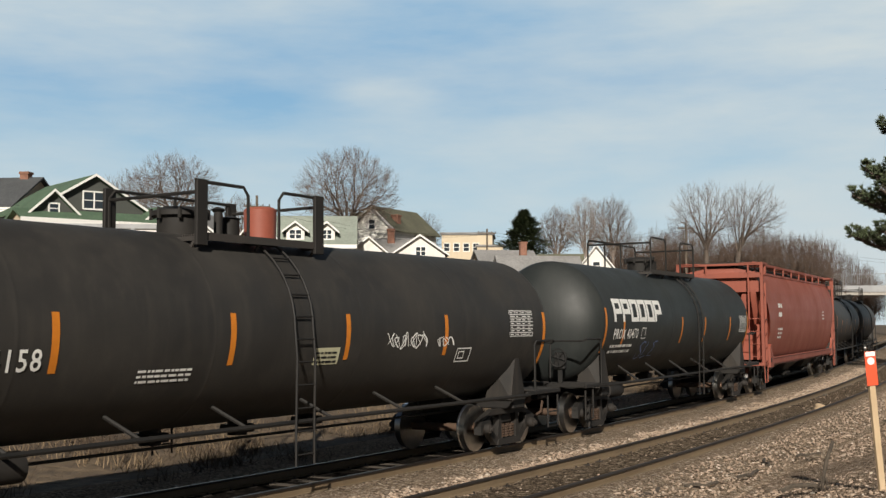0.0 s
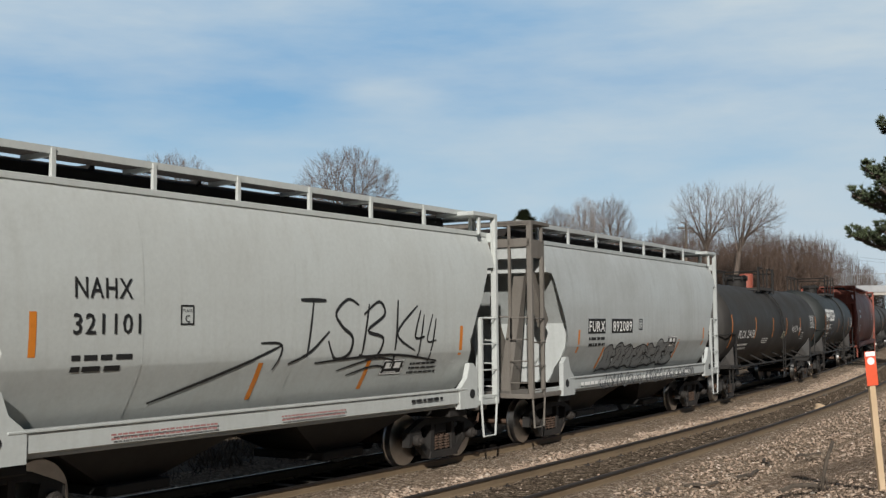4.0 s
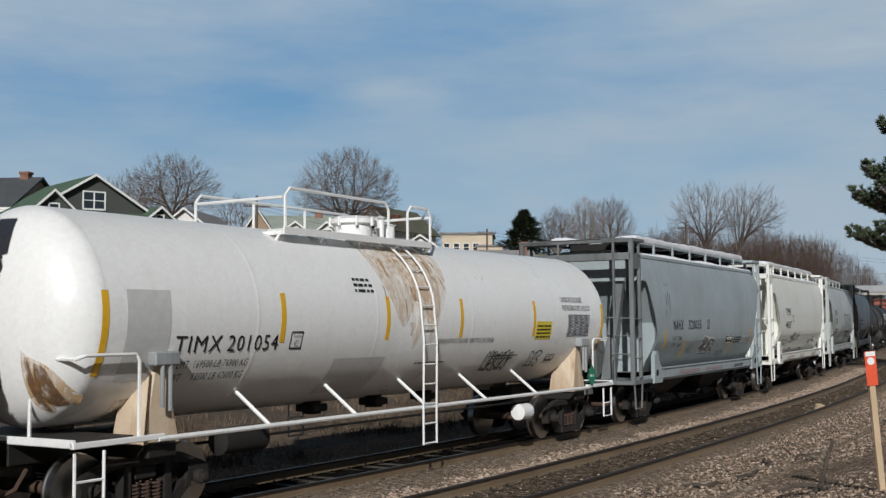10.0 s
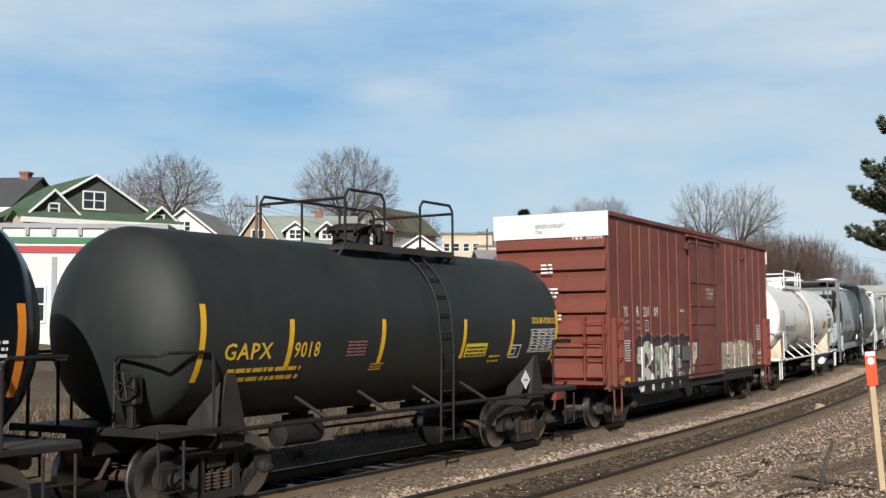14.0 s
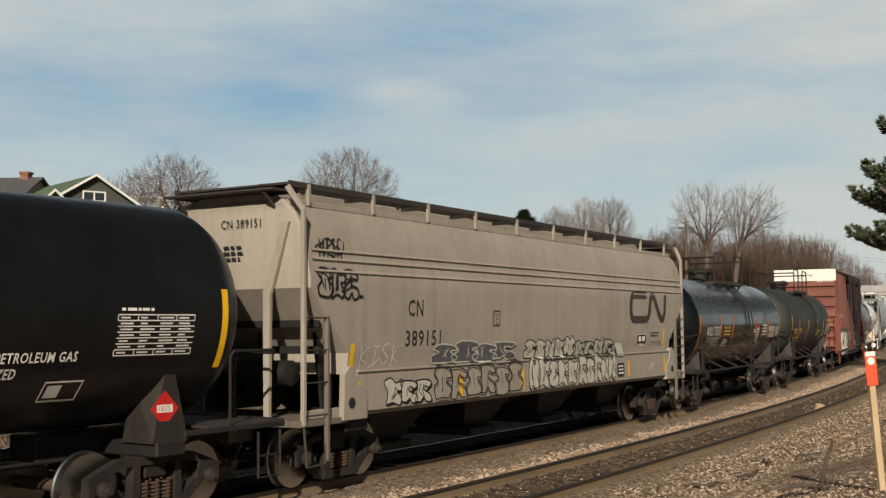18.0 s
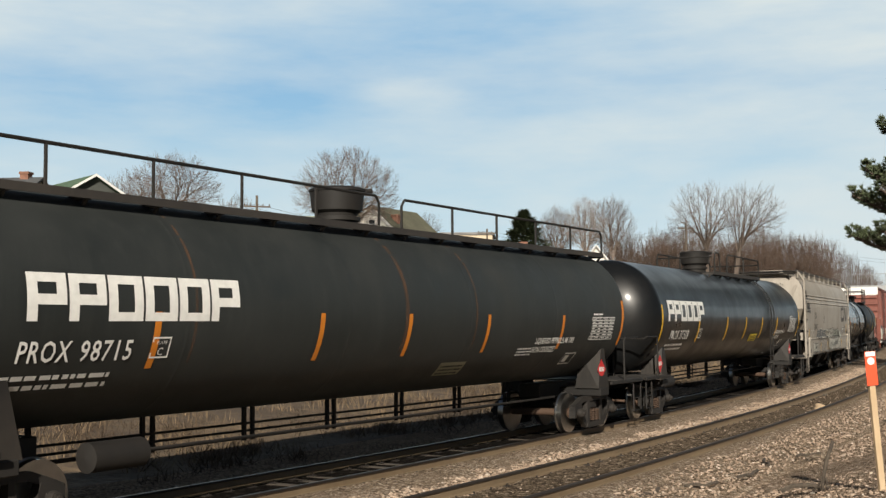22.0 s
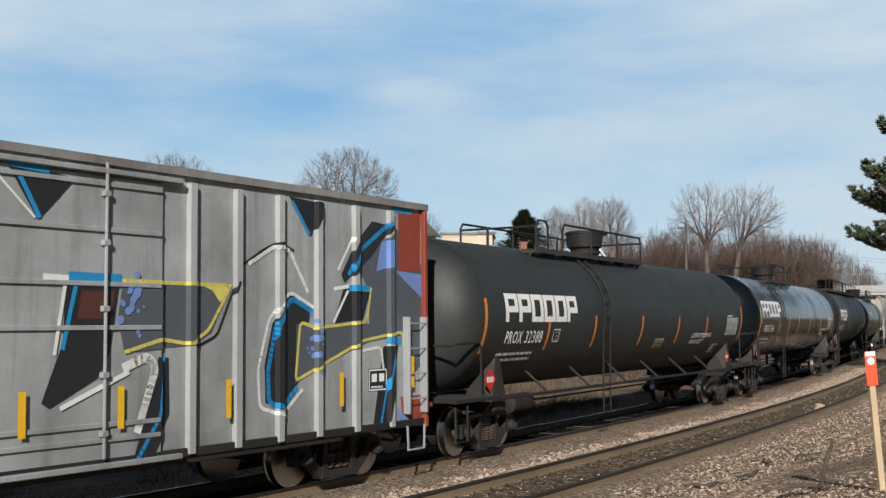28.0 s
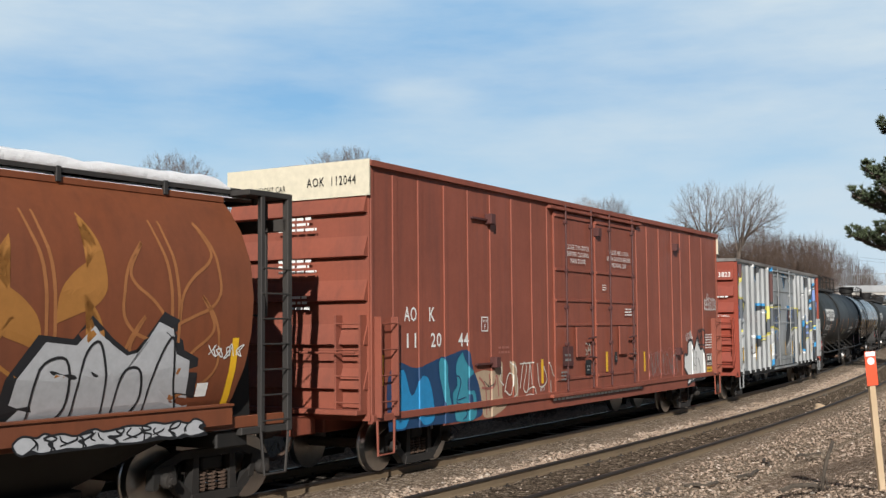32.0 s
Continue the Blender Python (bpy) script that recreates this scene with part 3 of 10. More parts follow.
def placard(car, x, z, r, surf, mat, text="", ink=PAPER):
    k = Maker()
    k.add([surf(x - r, z, 0.012), surf(x, z - r, 0.012), surf(x + r, z, 0.012), surf(x, z + r, 0.012)], [(0, 1, 2, 3)])
    p = part("placard", k, mat, car, "diamond-shaped hazard placard", 0)
    if text:
        patch(p, "number_panel", x - r * 0.55, z - r * 0.2, r * 1.1, r * 0.42, PAPER, surf, 0.016, 1)
        letters(p, text, x, z - r * 0.13, r * 0.28, CARD if mat is CARD else INK, surf, "number", off=0.020, mid=True)
    else:
        bars(p, x - r * 0.4, z - r * 0.1, r * 0.8, 1, r * 0.3, ink, surf, off=0.016)


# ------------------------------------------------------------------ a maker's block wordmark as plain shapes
def block_mark(car, x, z, w, h, mat, surf):
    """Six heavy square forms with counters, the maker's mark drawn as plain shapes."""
    n, g = 6, 0.035
    cw = (w - g * 5) / 6
    st = h * 0.26

    def bar(x0, x1, z0, z1):
        m = max(1, round((z1 - z0) / 0.12))
        vs = []
        for i in range(m + 1):
            vs += [surf(x0, z0 + (z1 - z0) * i / m, 0.008), surf(x1, z0 + (z1 - z0) * i / m, 0.008)]
        k.add(vs, [(2 * i, 2 * i + 1, 2 * i + 3, 2 * i + 2) for i in range(m)])
    for i in range(n):
        k = Maker()
        x0 = x + i * (cw + g)
        x1 = x0 + cw
        bar(x0, x0 + st, z, z + h)
        bar(x0 + st, x1, z + h - st * 0.75, z + h)
        if i in (0, 1, 5):
            bar(x0 + st, x1, z + h * 0.34, z + h * 0.56)
            bar(x1 - st, x1, z + h * 0.56, z + h - st * 0.75)
        else:
            bar(x0 + st, x1, z, z + st * 0.75)
            bar(x1 - st, x1, z + st * 0.75, z + h - st * 0.75)
        part("maker_mark", k, mat, car, "white block-shaped maker's mark", 0)


def railing(mk, pts, r=0.022):
    mk.pipe(pts, r, 6)


def ladder(car, path, w, steel, rung=0.36, r=0.02):
    """path: centre line of the ladder as points; two stiles w apart along x, rungs between."""
    first = None
    for s in (-1, 1):
        k = Maker()
        k.pipe([(p[0] + s * w / 2, p[1], p[2]) for p in path], r, 6)
        first = part("ladder" if first is None else "stile", k, steel, first or car)
    total = 0
    for a, b in zip(path, path[1:]):
        a, b = Vector(a), Vector(b)
        l = (b - a).length
        d = (rung - total % rung) % rung
        while d < l:
            p = a + (b - a) * (d / l)
            k = Maker()
            k.tube((p.x - w / 2, p.y, p.z), (p.x + w / 2, p.y, p.z), r * 0.8, 5)
            part("rung", k, steel, first)
            d += rung
        total += l


# ------------------------------------------------------------------ tank car
def tank_surface(radius, zc):
    def surf(x, z, off):
        d = (z - zc)
        r = radius + off
        a = math.asin(max(-0.999, min(0.999, d / radius)))
        return Vector((x, -r * math.cos(a), zc + r * math.sin(a)))
    return surf


def tank_car(label, s0, tc, half, radius, top, body, strip=ORANGE, dome="platform", pipes="long", ladder_at=(0.9,), mark=None, strips=(), wheel_end=True, steel=None, deck_x=0.0, deck_len=3.6, name="tank_car", rail_h=0.85, dome_mat=None, edge_strips=True, rail_runs=None, head=0.52, far_rail=True, dome_x=None, over=1.55):
    dome_x = deck_x if dome_x is None else dome_x
    steel = steel or UNDER
    car = car_empty(name, label, "tank car", s0, tc)
    zc = top - radius
    surf = tank_surface(radius, zc)
    k = Maker()
    hd = radius * head
    prof = [(-half - hd * math.sin(a), radius * math.cos(a)) for a in [math.pi / 2 * (1 - i / 9) for i in range(9)]]
    prof[0] = (prof[0][0], 0.02)
    seams = [half * f for f in (-1, -0.62, -0.22, 0.2, 0.6, 1)]
    for x in seams:
        prof += [(x - 0.06, radius), (x - 0.03, radius), (x - 0.012, radius + 0.0025), (x + 0.012, radius + 0.0025), (x + 0.03, radius), (x + 0.06, radius)]
    prof += [(half + hd * math.sin(a), radius * math.cos(a)) for a in [math.pi / 2 * (i + 1) / 9 for i in range(9)]]
    prof[-1] = (prof[-1][0], 0.02)
    k.lathe(prof, "x", 56, (0, 0, zc))
    tank = part("tank", k, body, car, "", 50)
    end = tc / 2 + over
    for s in (-1, 1):
        # stub sill, bolster and the cradle that carries the tank
        k = Maker()
        k.box(s * (tc / 2 - 1.3), s * end, -0.28, 0.28, 0.78, 1.12, 0.02)
        k.box(s * (tc / 2 - 0.25), s * (tc / 2 + 0.25), -1.32, 1.32, 0.80, 1.0, 0.02)
        part("stub_sill", k, UNDER, car)
        for y in (-1, 1):
            k = Maker()
            z0 = zc - radius * math.cos(math.asin(min(0.95, 1.05 / radius))) + 0.02
            wx = 0.42
            x0 = s * (tc / 2)
            k.add([(x0 - 0.30, y * 1.3, 0.98), (x0 + 0.30, y * 1.3, 0.98), (x0 + 0.05, y * 1.27, z0 + 0.42), (x0 - 0.05, y * 1.27, z0 + 0.42),
                   (x0 - 0.30, y * 0.7, 0.98), (x0 + 0.30, y * 0.7, 0.98), (x0 + 0.2, y * 0.8, z0 + 0.15), (x0 - 0.2, y * 0.8, z0 + 0.15)],
                  [(0, 1, 2, 3), (4, 7, 6, 5), (0, 3, 7, 4), (1, 5, 6, 2), (3, 2, 6, 7), (0, 4, 5, 1)])
            part("saddle", k, GUSSET if steel is UNDER else RUSTY, car)
        # end platform, sill step and grab rails
        k = Maker()
        k.box(s * (tc / 2 + 0.55), s * (end - 0.06), -1.39, 1.39, 1.11, 1.14, 0.01)
        part("platform_grating", k, GRATE, car)
        k = Maker()
        k.box(s * (end - 0.06), s * end, -1.45, 1.45, 1.06, 1.16, 0.01)
        for y in (-1, 1):
            k.box(s * (tc / 2 + 0.1), s * end, y * 1.40, y * 1.47, 1.05, 1.125, 0.01)
        part("end_platform", k, steel, car)
        k = Maker()
        for y in (-1, 1):
            xx = s * (end - 0.28)
            k.cut()
            k.pipe([(xx - 0.22, y * 1.42, 1.0), (xx - 0.22, y * 1.42, 0.36), (xx + 0.22, y * 1.42, 0.36), (xx + 0.22, y * 1.42, 1.0)], 0.022, 6)
            k.tube((xx - 0.22, y * 1.42, 0.66), (xx + 0.22, y * 1.42, 0.66), 0.018, 6)
        part("step", k, steel, car)
        k = Maker()
        hx = s * (end - 0.1)
        for y in (-1, 1):
            k.cut()
            k.pipe([(s * (end - 1.05), y * 1.42, 1.12), (s * (end - 1.05), y * 1.42, 2.06), (s * (end - 0.99), y * 1.42, 2.14), (hx - s * 0.1, y * 1.42, 2.14), (hx, y * 1.36, 2.10), (hx, y * 0.62, 2.10), (hx, y * 0.56, 2.02), (hx, y * 0.55, 1.14)], 0.024, 6)
        part("end_rail", k, steel, car)
        coupler(car, s * end, s)
    if wheel_end:
        k = Maker()
        for i in range(20):
            a, b = i * math.pi / 10, (i + 1) * math.pi / 10
            k.tube((-end + 0.1, -0.75 + 0.2 * math.cos(a), 1.72 + 0.2 * math.sin(a)), (-end + 0.1, -0.75 + 0.2 * math.cos(b), 1.72 + 0.2 * math.sin(b)), 0.016, 5)
        for a in (0.3, 1.35, 2.4):
            k.tube((-end + 0.1, -0.75 - 0.2 * math.cos(a), 1.72 - 0.2 * math.sin(a)), (-end + 0.1, -0.75 + 0.2 * math.cos(a), 1.72 + 0.2 * math.sin(a)), 0.012, 5)
        k.box(-end + 0.14, -end + 0.32, -0.88, -0.62, 1.45, 1.85, 0.03)
        k.box(-end + 0.18, -end + 0.26, -0.8, -0.7, 1.15, 1.5, 0.01)
        part("hand_brake", k, steel, car)
    # rails along the lower sides
    if pipes == "long":
        k = Maker()
        for y in (-1, 1):
            k.cut()
            k.pipe([(-tc / 2 - 0.2, y * 1.45, 1.06), (tc / 2 + 0.2, y * 1.45, 1.06)], 0.035, 8)
            n = max(4, round(tc / 2.5))
            for i in range(n):
                x = -tc / 2 + 1.95 + (tc - 4.3) * i / (n - 1)
                zz = zc - radius * 0.76
                k.tube((x, y * 1.45, 1.06), (x - 0.14, y * (math.sqrt(radius**2 - (zz - zc) ** 2) - 0.02), zz), 0.03, 6)
        part("side_rail", k, steel, car)
    else:
        k = Maker()
        for z in (0.90, 0.78, 0.66):
            k.cut()
            k.pipe([(-tc / 2 + 0.8, 0.42, z), (tc / 2 - 0.8, 0.42, z)], 0.022, 6)
        n = max(3, round(tc / 2.3))
        for i in range(n):
            x = -tc / 2 + 1.6 + (tc - 3.2) * i / (n - 1)
            for dx in (-0.1, 0.1):
                k.cut()
                k.box(x + dx - 0.03, x + dx + 0.03, 0.40, 0.46, 0.62, zc - radius * 0.93)
        part("brake_pipe", k, steel, car)
    k = Maker()
    k.pipe([(-tc / 2 + 0.6, -0.3, 0.78), (tc / 2 - 0.6, -0.3, 0.78)], 0.025, 6)
    for x in (-1.6, 0.2, 1.9) if dome != "cover" else ():
        k.cut()
        k.tube((x, 0, zc - radius + 0.06), (x, 0, zc - radius - 0.22), 0.16, 14)
        k.box(x - 0.2, x + 0.2, -0.2, 0.2, zc - radius - 0.18, zc - radius - 0.05, 0.02)
    k.cut()
    k.lathe([(-0.5, 0.02), (-0.46, 0.2), (0.46, 0.2), (0.5, 0.02)], "x", 16, (-tc / 2 + 2.3, -0.55, 0.80))
    part("outlet_gear", k, UNDER, car)
    # top fittings and the platform round them
    k = Maker()
    dm = dome_mat or steel
    if dome == "cover":      # tall round bonnet
        k.lathe([(top - 0.08, 0.36), (top + 0.08, 0.36), (top + 0.09, 0.41), (top + 0.16, 0.41), (top + 0.17, 0.36), (top + 0.22, 0.37), (top + 0.27, 0.45), (top + 0.60, 0.49), (top + 0.61, 0.51), (top + 0.65, 0.51), (top + 0.68, 0.46), (top + 0.69, 0.05)], "z", 28, (dome_x, 0, 0))
        k.tube((dome_x + 0.2, -0.35, top + 0.6), (dome_x + 0.42, -0.45, top + 0.64), 0.05, 8)
    else:
        k.lathe([(top - 0.08, 0.34), (top + 0.26, 0.34), (top + 0.27, 0.42), (top + 0.34, 0.42), (top + 0.40, 0.3), (top + 0.41, 0.03)], "z", 24, (dome_x - 0.3, 0, 0))
        for i in range(8):
            a = i * math.pi / 4
            k.tube((dome_x - 0.3 + 0.42 * math.cos(a), 0.42 * math.sin(a), top + 0.22), (dome_x - 0.3 + 0.42 * math.cos(a), 0.42 * math.sin(a), top + 0.38), 0.03, 6)
        k.lathe([(top - 0.05, 0.16), (top + 0.30, 0.16), (top + 0.32, 0.2), (top + 0.36, 0.05)], "z", 16, (dome_x + 0.75, 0, 0))
        k.lathe([(top - 0.05, 0.07), (top + 0.38, 0.07), (top + 0.42, 0.12), (top + 0.46, 0.03)], "z", 12, (dome_x + 0.35, -0.15, 0))
    part("manway", k, dm, car)
    k = Maker()
    dl = deck_len / 2
    dw = 0.92
    pz = top - 0.10
    for y in (-1, 1):
        for i in range(7):
            yy = y * (dw - 0.04 - 0.045 * i)
            k.cut()
            k.box(deck_x - dl, deck_x + dl, yy - 0.008, yy + 0.008, pz, pz + 0.035)
        k.cut()
        k.box(deck_x - dl, deck_x + dl, y * dw, y * (dw + 0.03), pz - 0.05, pz + 0.06)
        n = max(2, round(deck_len / 1.2))
        for i in range(n + 1):
            x = deck_x - dl + deck_len * i / n
            k.box(x - 0.03, x + 0.03, y * 0.3, y * dw, pz - 0.06, pz)
            k.tube((x, y * (dw - 0.05), pz - 0.03), (x, y * 0.78, zc + math.sqrt(radius**2 - 0.78**2) - 0.02), 0.03, 6)
    part("walkway", k, GRATE if steel is UNDER else steel, car)
    k = Maker()
    for y in (-1, 1) if far_rail else (-1,):
        n = max(2, round(deck_len / 1.3))
        xs = [deck_x - dl + deck_len * i / n for i in range(n + 1)]
        runs = [xs] if y > 0 else [xs[:2], xs[2:]] if n >= 3 else [xs]
        if y < 0 and rail_runs:
            runs = [[a + (b - a) * i / max(1, round((b - a) / 1.9)) for i in range(max(1, round((b - a) / 1.9)) + 1)] for a, b in rail_runs]
        for rr in runs:
            if len(rr) > 1:
                k.cut()
                k.pipe([(rr[0], y * dw, pz), (rr[0], y * dw, top + rail_h - 0.12), (rr[0] + 0.1, y * dw, top + rail_h)] + [(x, y * dw, top + rail_h) for x in rr[1:-1]] + [(rr[-1] - 0.1, y * dw, top + rail_h), (rr[-1], y * dw, top + rail_h - 0.12), (rr[-1], y * dw, pz)], 0.026, 6)
                for x in rr[1:-1]:
                    k.tube((x, y * dw, pz), (x, y * dw, top + rail_h), 0.026, 6)
    for x in (deck_x - dl, deck_x + dl) if far_rail else ():
        k.pipe([(x, -dw, top + rail_h - 0.15), (x, dw, top + rail_h - 0.15)], 0.026, 6)
    part("safety_rail", k, steel, car)
    for lx in ladder_at:
        for y in (-1, 1):
            arc = []
            for i in range(9):
                a = radians(60 - i * 60 / 8)
                arc.append((lx, y * (radius + 0.06) * math.cos(a), zc + (radius + 0.06) * math.sin(a)))
            arc += [(lx, y * 1.52, zc - 0.4), (lx, y * 1.50, 0.95), (lx, y * 1.50, 0.42)]
            ladder(car, arc, 0.42, steel, 0.34, 0.02)
    for x, z in strips:
        patch(car, "reflector_strip", x - 0.055, z - 0.36, 0.11, 0.72, strip, surf, 0.005, 6)
    for s in (-1, 1) if edge_strips else ():
        patch(car, "reflector_strip", s * half - 0.055, zc - 0.75, 0.11, 1.05, strip, surf, 0.006, 8)
    return car, surf, zc
# ------------------------------------------------------------------ covered hopper
HOP_PROF = [(1.22, 1.10), (1.45, 1.25), (1.75, 1.42), (1.98, 1.53), (2.02, 1.545), (2.4, 1.575), (2.9, 1.58), (3.4, 1.55), (3.8, 1.47), (4.10, 1.36), (4.20, 1.30)]


def interp(tab, z):
    return float(np.interp(z, [a for a, _ in tab], [b for _, b in tab]))


def hopper_car(label, s0, tc, half, body, prof=HOP_PROF, sill_h=(1.06, 1.32), snow=False, bays=2, posts=7, ribs=(), group="cars of the freight train", inset=1.15, end_mat=None, board_z=4.62, seams=3, sill_mat=None, name="covered_hopper", dark=None, rear=0.25, style="cage", rear_mat=None):
    car = car_empty(name, label, "hopper car", s0, tc)
    end_mat = end_mat or body
    top_z, low_z = prof[-1][0], prof[0][0]
    if style == "cage":
        ln = [(low_z, half - 0.90), (1.55, half - 0.72), (1.9, half - 0.86), (2.2, half - 0.92), (2.75, half - 0.66), (2.94, half - 0.52), (3.55, half - 0.20), (3.57, half + 0.06), (top_z, half + 0.06)]
        inner = [(low_z, half - 1.12), (2.50, half - 1.10), (3.55, half - 0.34), (3.57, half + 0.06), (top_z, half + 0.06)]
    elif style == "barrel":
        ln = [(low_z, half - 0.98), (1.45, half - 0.88), (2.06, half - 0.75), (2.76, half - 0.69), (3.3, half - 0.69), (3.82, half - 0.75), (top_z, half - 0.85)]
        inner = [(z, l - 0.02) for z, l in ln]
    else:
        ln = [(low_z, half - 0.86), (2.05, half - 0.84), (3.05, half + 0.16), (top_z, half + 0.2)]
        inner = [(z, l + 0.04) for z, l in ln]

    def surf(x, z, off):
        return Vector((x, -(interp(prof, z) + off), z))
    # shell: side sheets, slope sheets, roof
    k = Maker()
    loops = []
    zs = sorted({z for z, _ in prof} | {z for z, _ in ln} | {z for z, _ in inner})
    for z in zs:
        w, l, li = interp(prof, z), interp(ln, z), interp(inner, z)
        c = 0.14 if style == "cage" else 0.08
        loops.append([(-li, -w + c, z), (-l, -w, z), (l, -w, z), (li, -w + c, z), (li, w - c, z), (l, w, z), (-l, w, z), (-li, w - c, z)])
    lt = ln[-1][1]
    wt = prof[-1][1]
    for z, f in ((top_z + 0.06, 0.93), (top_z + 0.16, 0.5), (top_z + 0.19, 0.02)):
        w = wt * f
        loops.append([(-lt, -w + 0.01, z), (-lt + 0.02, -w, z), (lt - 0.02, -w, z), (lt, -w + 0.01, z), (lt, w - 0.01, z), (lt - 0.02, w, z), (-lt + 0.02, w, z), (-lt, w - 0.01, z)])
    k.rings(loops, True, True)
    part("body_shell", k, body, car, "", 30)
    # roof edge angle and welded seams
    k = Maker()
    for y in (-1, 1):
        k.box(-lt, lt, y * (wt - 0.03), y * (wt + 0.05), top_z - 0.04, top_z + 0.05, 0.01)
    part("roof_rail", k, body, car)
    k = Maker()
    for i in range(seams):
        x = -half + 2 * half * (i + 1) / (seams + 1)
        k.cut()
        for a, b in zip(prof, prof[1:]):
            k.add([surf(x - 0.012, a[0], 0.004), surf(x + 0.012, a[0], 0.004), surf(x + 0.012, b[0], 0.004), surf(x - 0.012, b[0], 0.004)], [(0, 1, 2, 3)])
    part("weld_seam", k, body, car, "", 0)
    for z, h in ribs:
        k = Maker()
        l = interp(ln, z) - 0.1
        k.add([surf(-l, z, 0.0), surf(l, z, 0.0), surf(l, z + h * 0.3, 0.035), surf(-l, z + h * 0.3, 0.035), surf(l, z + h, 0.002), surf(-l, z + h, 0.002)], [(0, 1, 2, 3), (3, 2, 4, 5)])
        part("side_rib", k, body, car)
    # outlets below
    k = Maker()
    bl = half - inset - 0.3
    for i in range(bays):
        x0, x1 = -bl + 2 * bl * i / bays, -bl + 2 * bl * (i + 1) / bays
        xm = (x0 + x1) / 2
        k.cut()
        k.rings([[(x0 + 0.05, -1.28, low_z + 0.02), (x1 - 0.05, -1.28, low_z + 0.02), (x1 - 0.05, 1.28, low_z + 0.02), (x0 + 0.05, 1.28, low_z + 0.02)],
                 [(xm - 0.45, -0.55, 0.42), (xm + 0.45, -0.55, 0.42), (xm + 0.45, 0.55, 0.42), (xm - 0.45, 0.55, 0.42)]], True, True)
        k.box(xm - 0.55, xm + 0.55, -0.75, 0.75, 0.30, 0.44, 0.02)
    part("outlet_bay", k, dark or UNDER, car)
    k = Maker()
    k.box(-tc / 2 - 1.2, tc / 2 + 1.2, -0.3, 0.3, 0.80, 1.10, 0.02)
    for s in (-1, 1):
        k.box(s * (tc / 2 - 0.3), s * (tc / 2 + 0.3), -1.40, 1.40, 0.82, 1.06, 0.02)
        k.lathe([(-0.4, 0.02), (-0.36, 0.17), (0.36, 0.17), (0.4, 0.02)], "x", 14, (s * (half - 1.3), 0.5, 1.45))
    part("centre_sill", k, UNDER, car)
    plain_end = end_mat
    exs = {-1: half + rear, 1: half + 0.18}
    ex = half + 0.18
    # side sills
    for y in (-1, 1):
        k = Maker()
        k.box(-ex + 1.2, ex - 1.2, y * 1.44, y * 1.53, sill_h[0], sill_h[1], 0.012)
        k.cut()
        k.box(-ex + 1.2, ex - 1.2, y * 1.40, y * 1.56, sill_h[1] - 0.02, sill_h[1] + 0.012, 0.005)
        k.cut()
        k.box(-exs[-1] + 0.1, ex - 0.1, y * 1.38, y * 1.46, sill_h[0] - 0.06, sill_h[0] + 0.1, 0.01)
        part("side_sill", k, sill_mat or body, car)
        for s in (-1, 1) if style != "barrel" else ():
            k = Maker()
            x0 = s * (half - 1.27)
            k.prism([(x0, sill_h[0] - 0.10), (x0 + s * 0.62, sill_h[0] - 0.10), (x0 + s * 0.60, sill_h[0] + 0.60), (x0 + s * 0.46, sill_h[0] + 0.72), (x0 + s * 0.34, sill_h[0] + 0.72), (x0 + s * 0.24, sill_h[0] + 0.45), (x0, sill_h[0] + 0.26)], 1, y * 1.45, y * 1.55)
            part("bolster_web", k, end_mat, car)
            # solid black disc on the web, painted for the dark inside of a hole
            k = Maker()
            k.tube((x0 + s * 0.42, y * 1.54, sill_h[0] + 0.16), (x0 + s * 0.42, y * 1.56, sill_h[0] + 0.16), 0.085, 14)
            part("jacking_hole", k, INK, car)
    # ends: posts, braces, ladders, platform
    for s in (-1, 1):
        ex = exs[s]
        end_mat = rear_mat or plain_end if s < 0 else plain_end
        if style != "panel":
            for y in (-1, 1):
                k = Maker()
                k.box(s * ex, s * (ex - 0.10), y * 1.42, y * 1.53, 0.98, board_z - 0.08, 0.01)
                part("corner_post", k, end_mat, car)
                k = Maker()
                k.box(s * (ex - 0.56), s * (ex - 0.64), y * 1.44, y * 1.52, 1.0, board_z - 0.06 if style == "barrel" else 3.88 if s < 0 else 2.62, 0.008)
                part("ladder_post", k, end_mat, car)
                k = Maker()
                k.box(s * (ex - 0.58), s * (ex - 0.64), y * 1.44, y * 1.50, board_z - 0.44, board_z - 0.06, 0.006)
                part("board_post", k, end_mat, car)
                if style == "cage":
                    # gusset plate that ties the corner post to the roof edge
                    k = Maker()
                    o, i = ex - 0.09, half + 0.065
                    if s < 0:
                        for a, b in (((o, 3.60), (o - 0.12, 3.84)), ((o - 0.12, 3.84), (i + 0.18, 3.84)), ((i + 0.18, 3.84), (i + 0.10, 3.60)), ((i + 0.10, 3.52), (i, 3.52))):
                            k.cut()
                            k.prism([(s * a[0], board_z - 0.40), (s * b[0], board_z - 0.40), (s * b[0], b[1]), (s * a[0], a[1])], 1, y * 1.45, y * 1.48)
                    else:
                        k.prism([(s * o, board_z - 0.40), (s * i, board_z - 0.40), (s * i, 3.52), (s * o, 3.52)], 1, y * 1.45, y * 1.48)
                    part("gusset_plate", k, end_mat, car)
                    # channel brace down the slope sheet
                    k = Maker()
                    k.prism([(s * (half + 0.10), 3.66), (s * (half + 0.10), 3.36), (s * (half - 0.46), 2.42), (s * (half - 0.62), 2.58)], 1, y * 1.06, y * 1.24)
                    part("end_brace", k, end_mat, car)
                    # leg from the end sheet down to the sill
                    k = Maker()
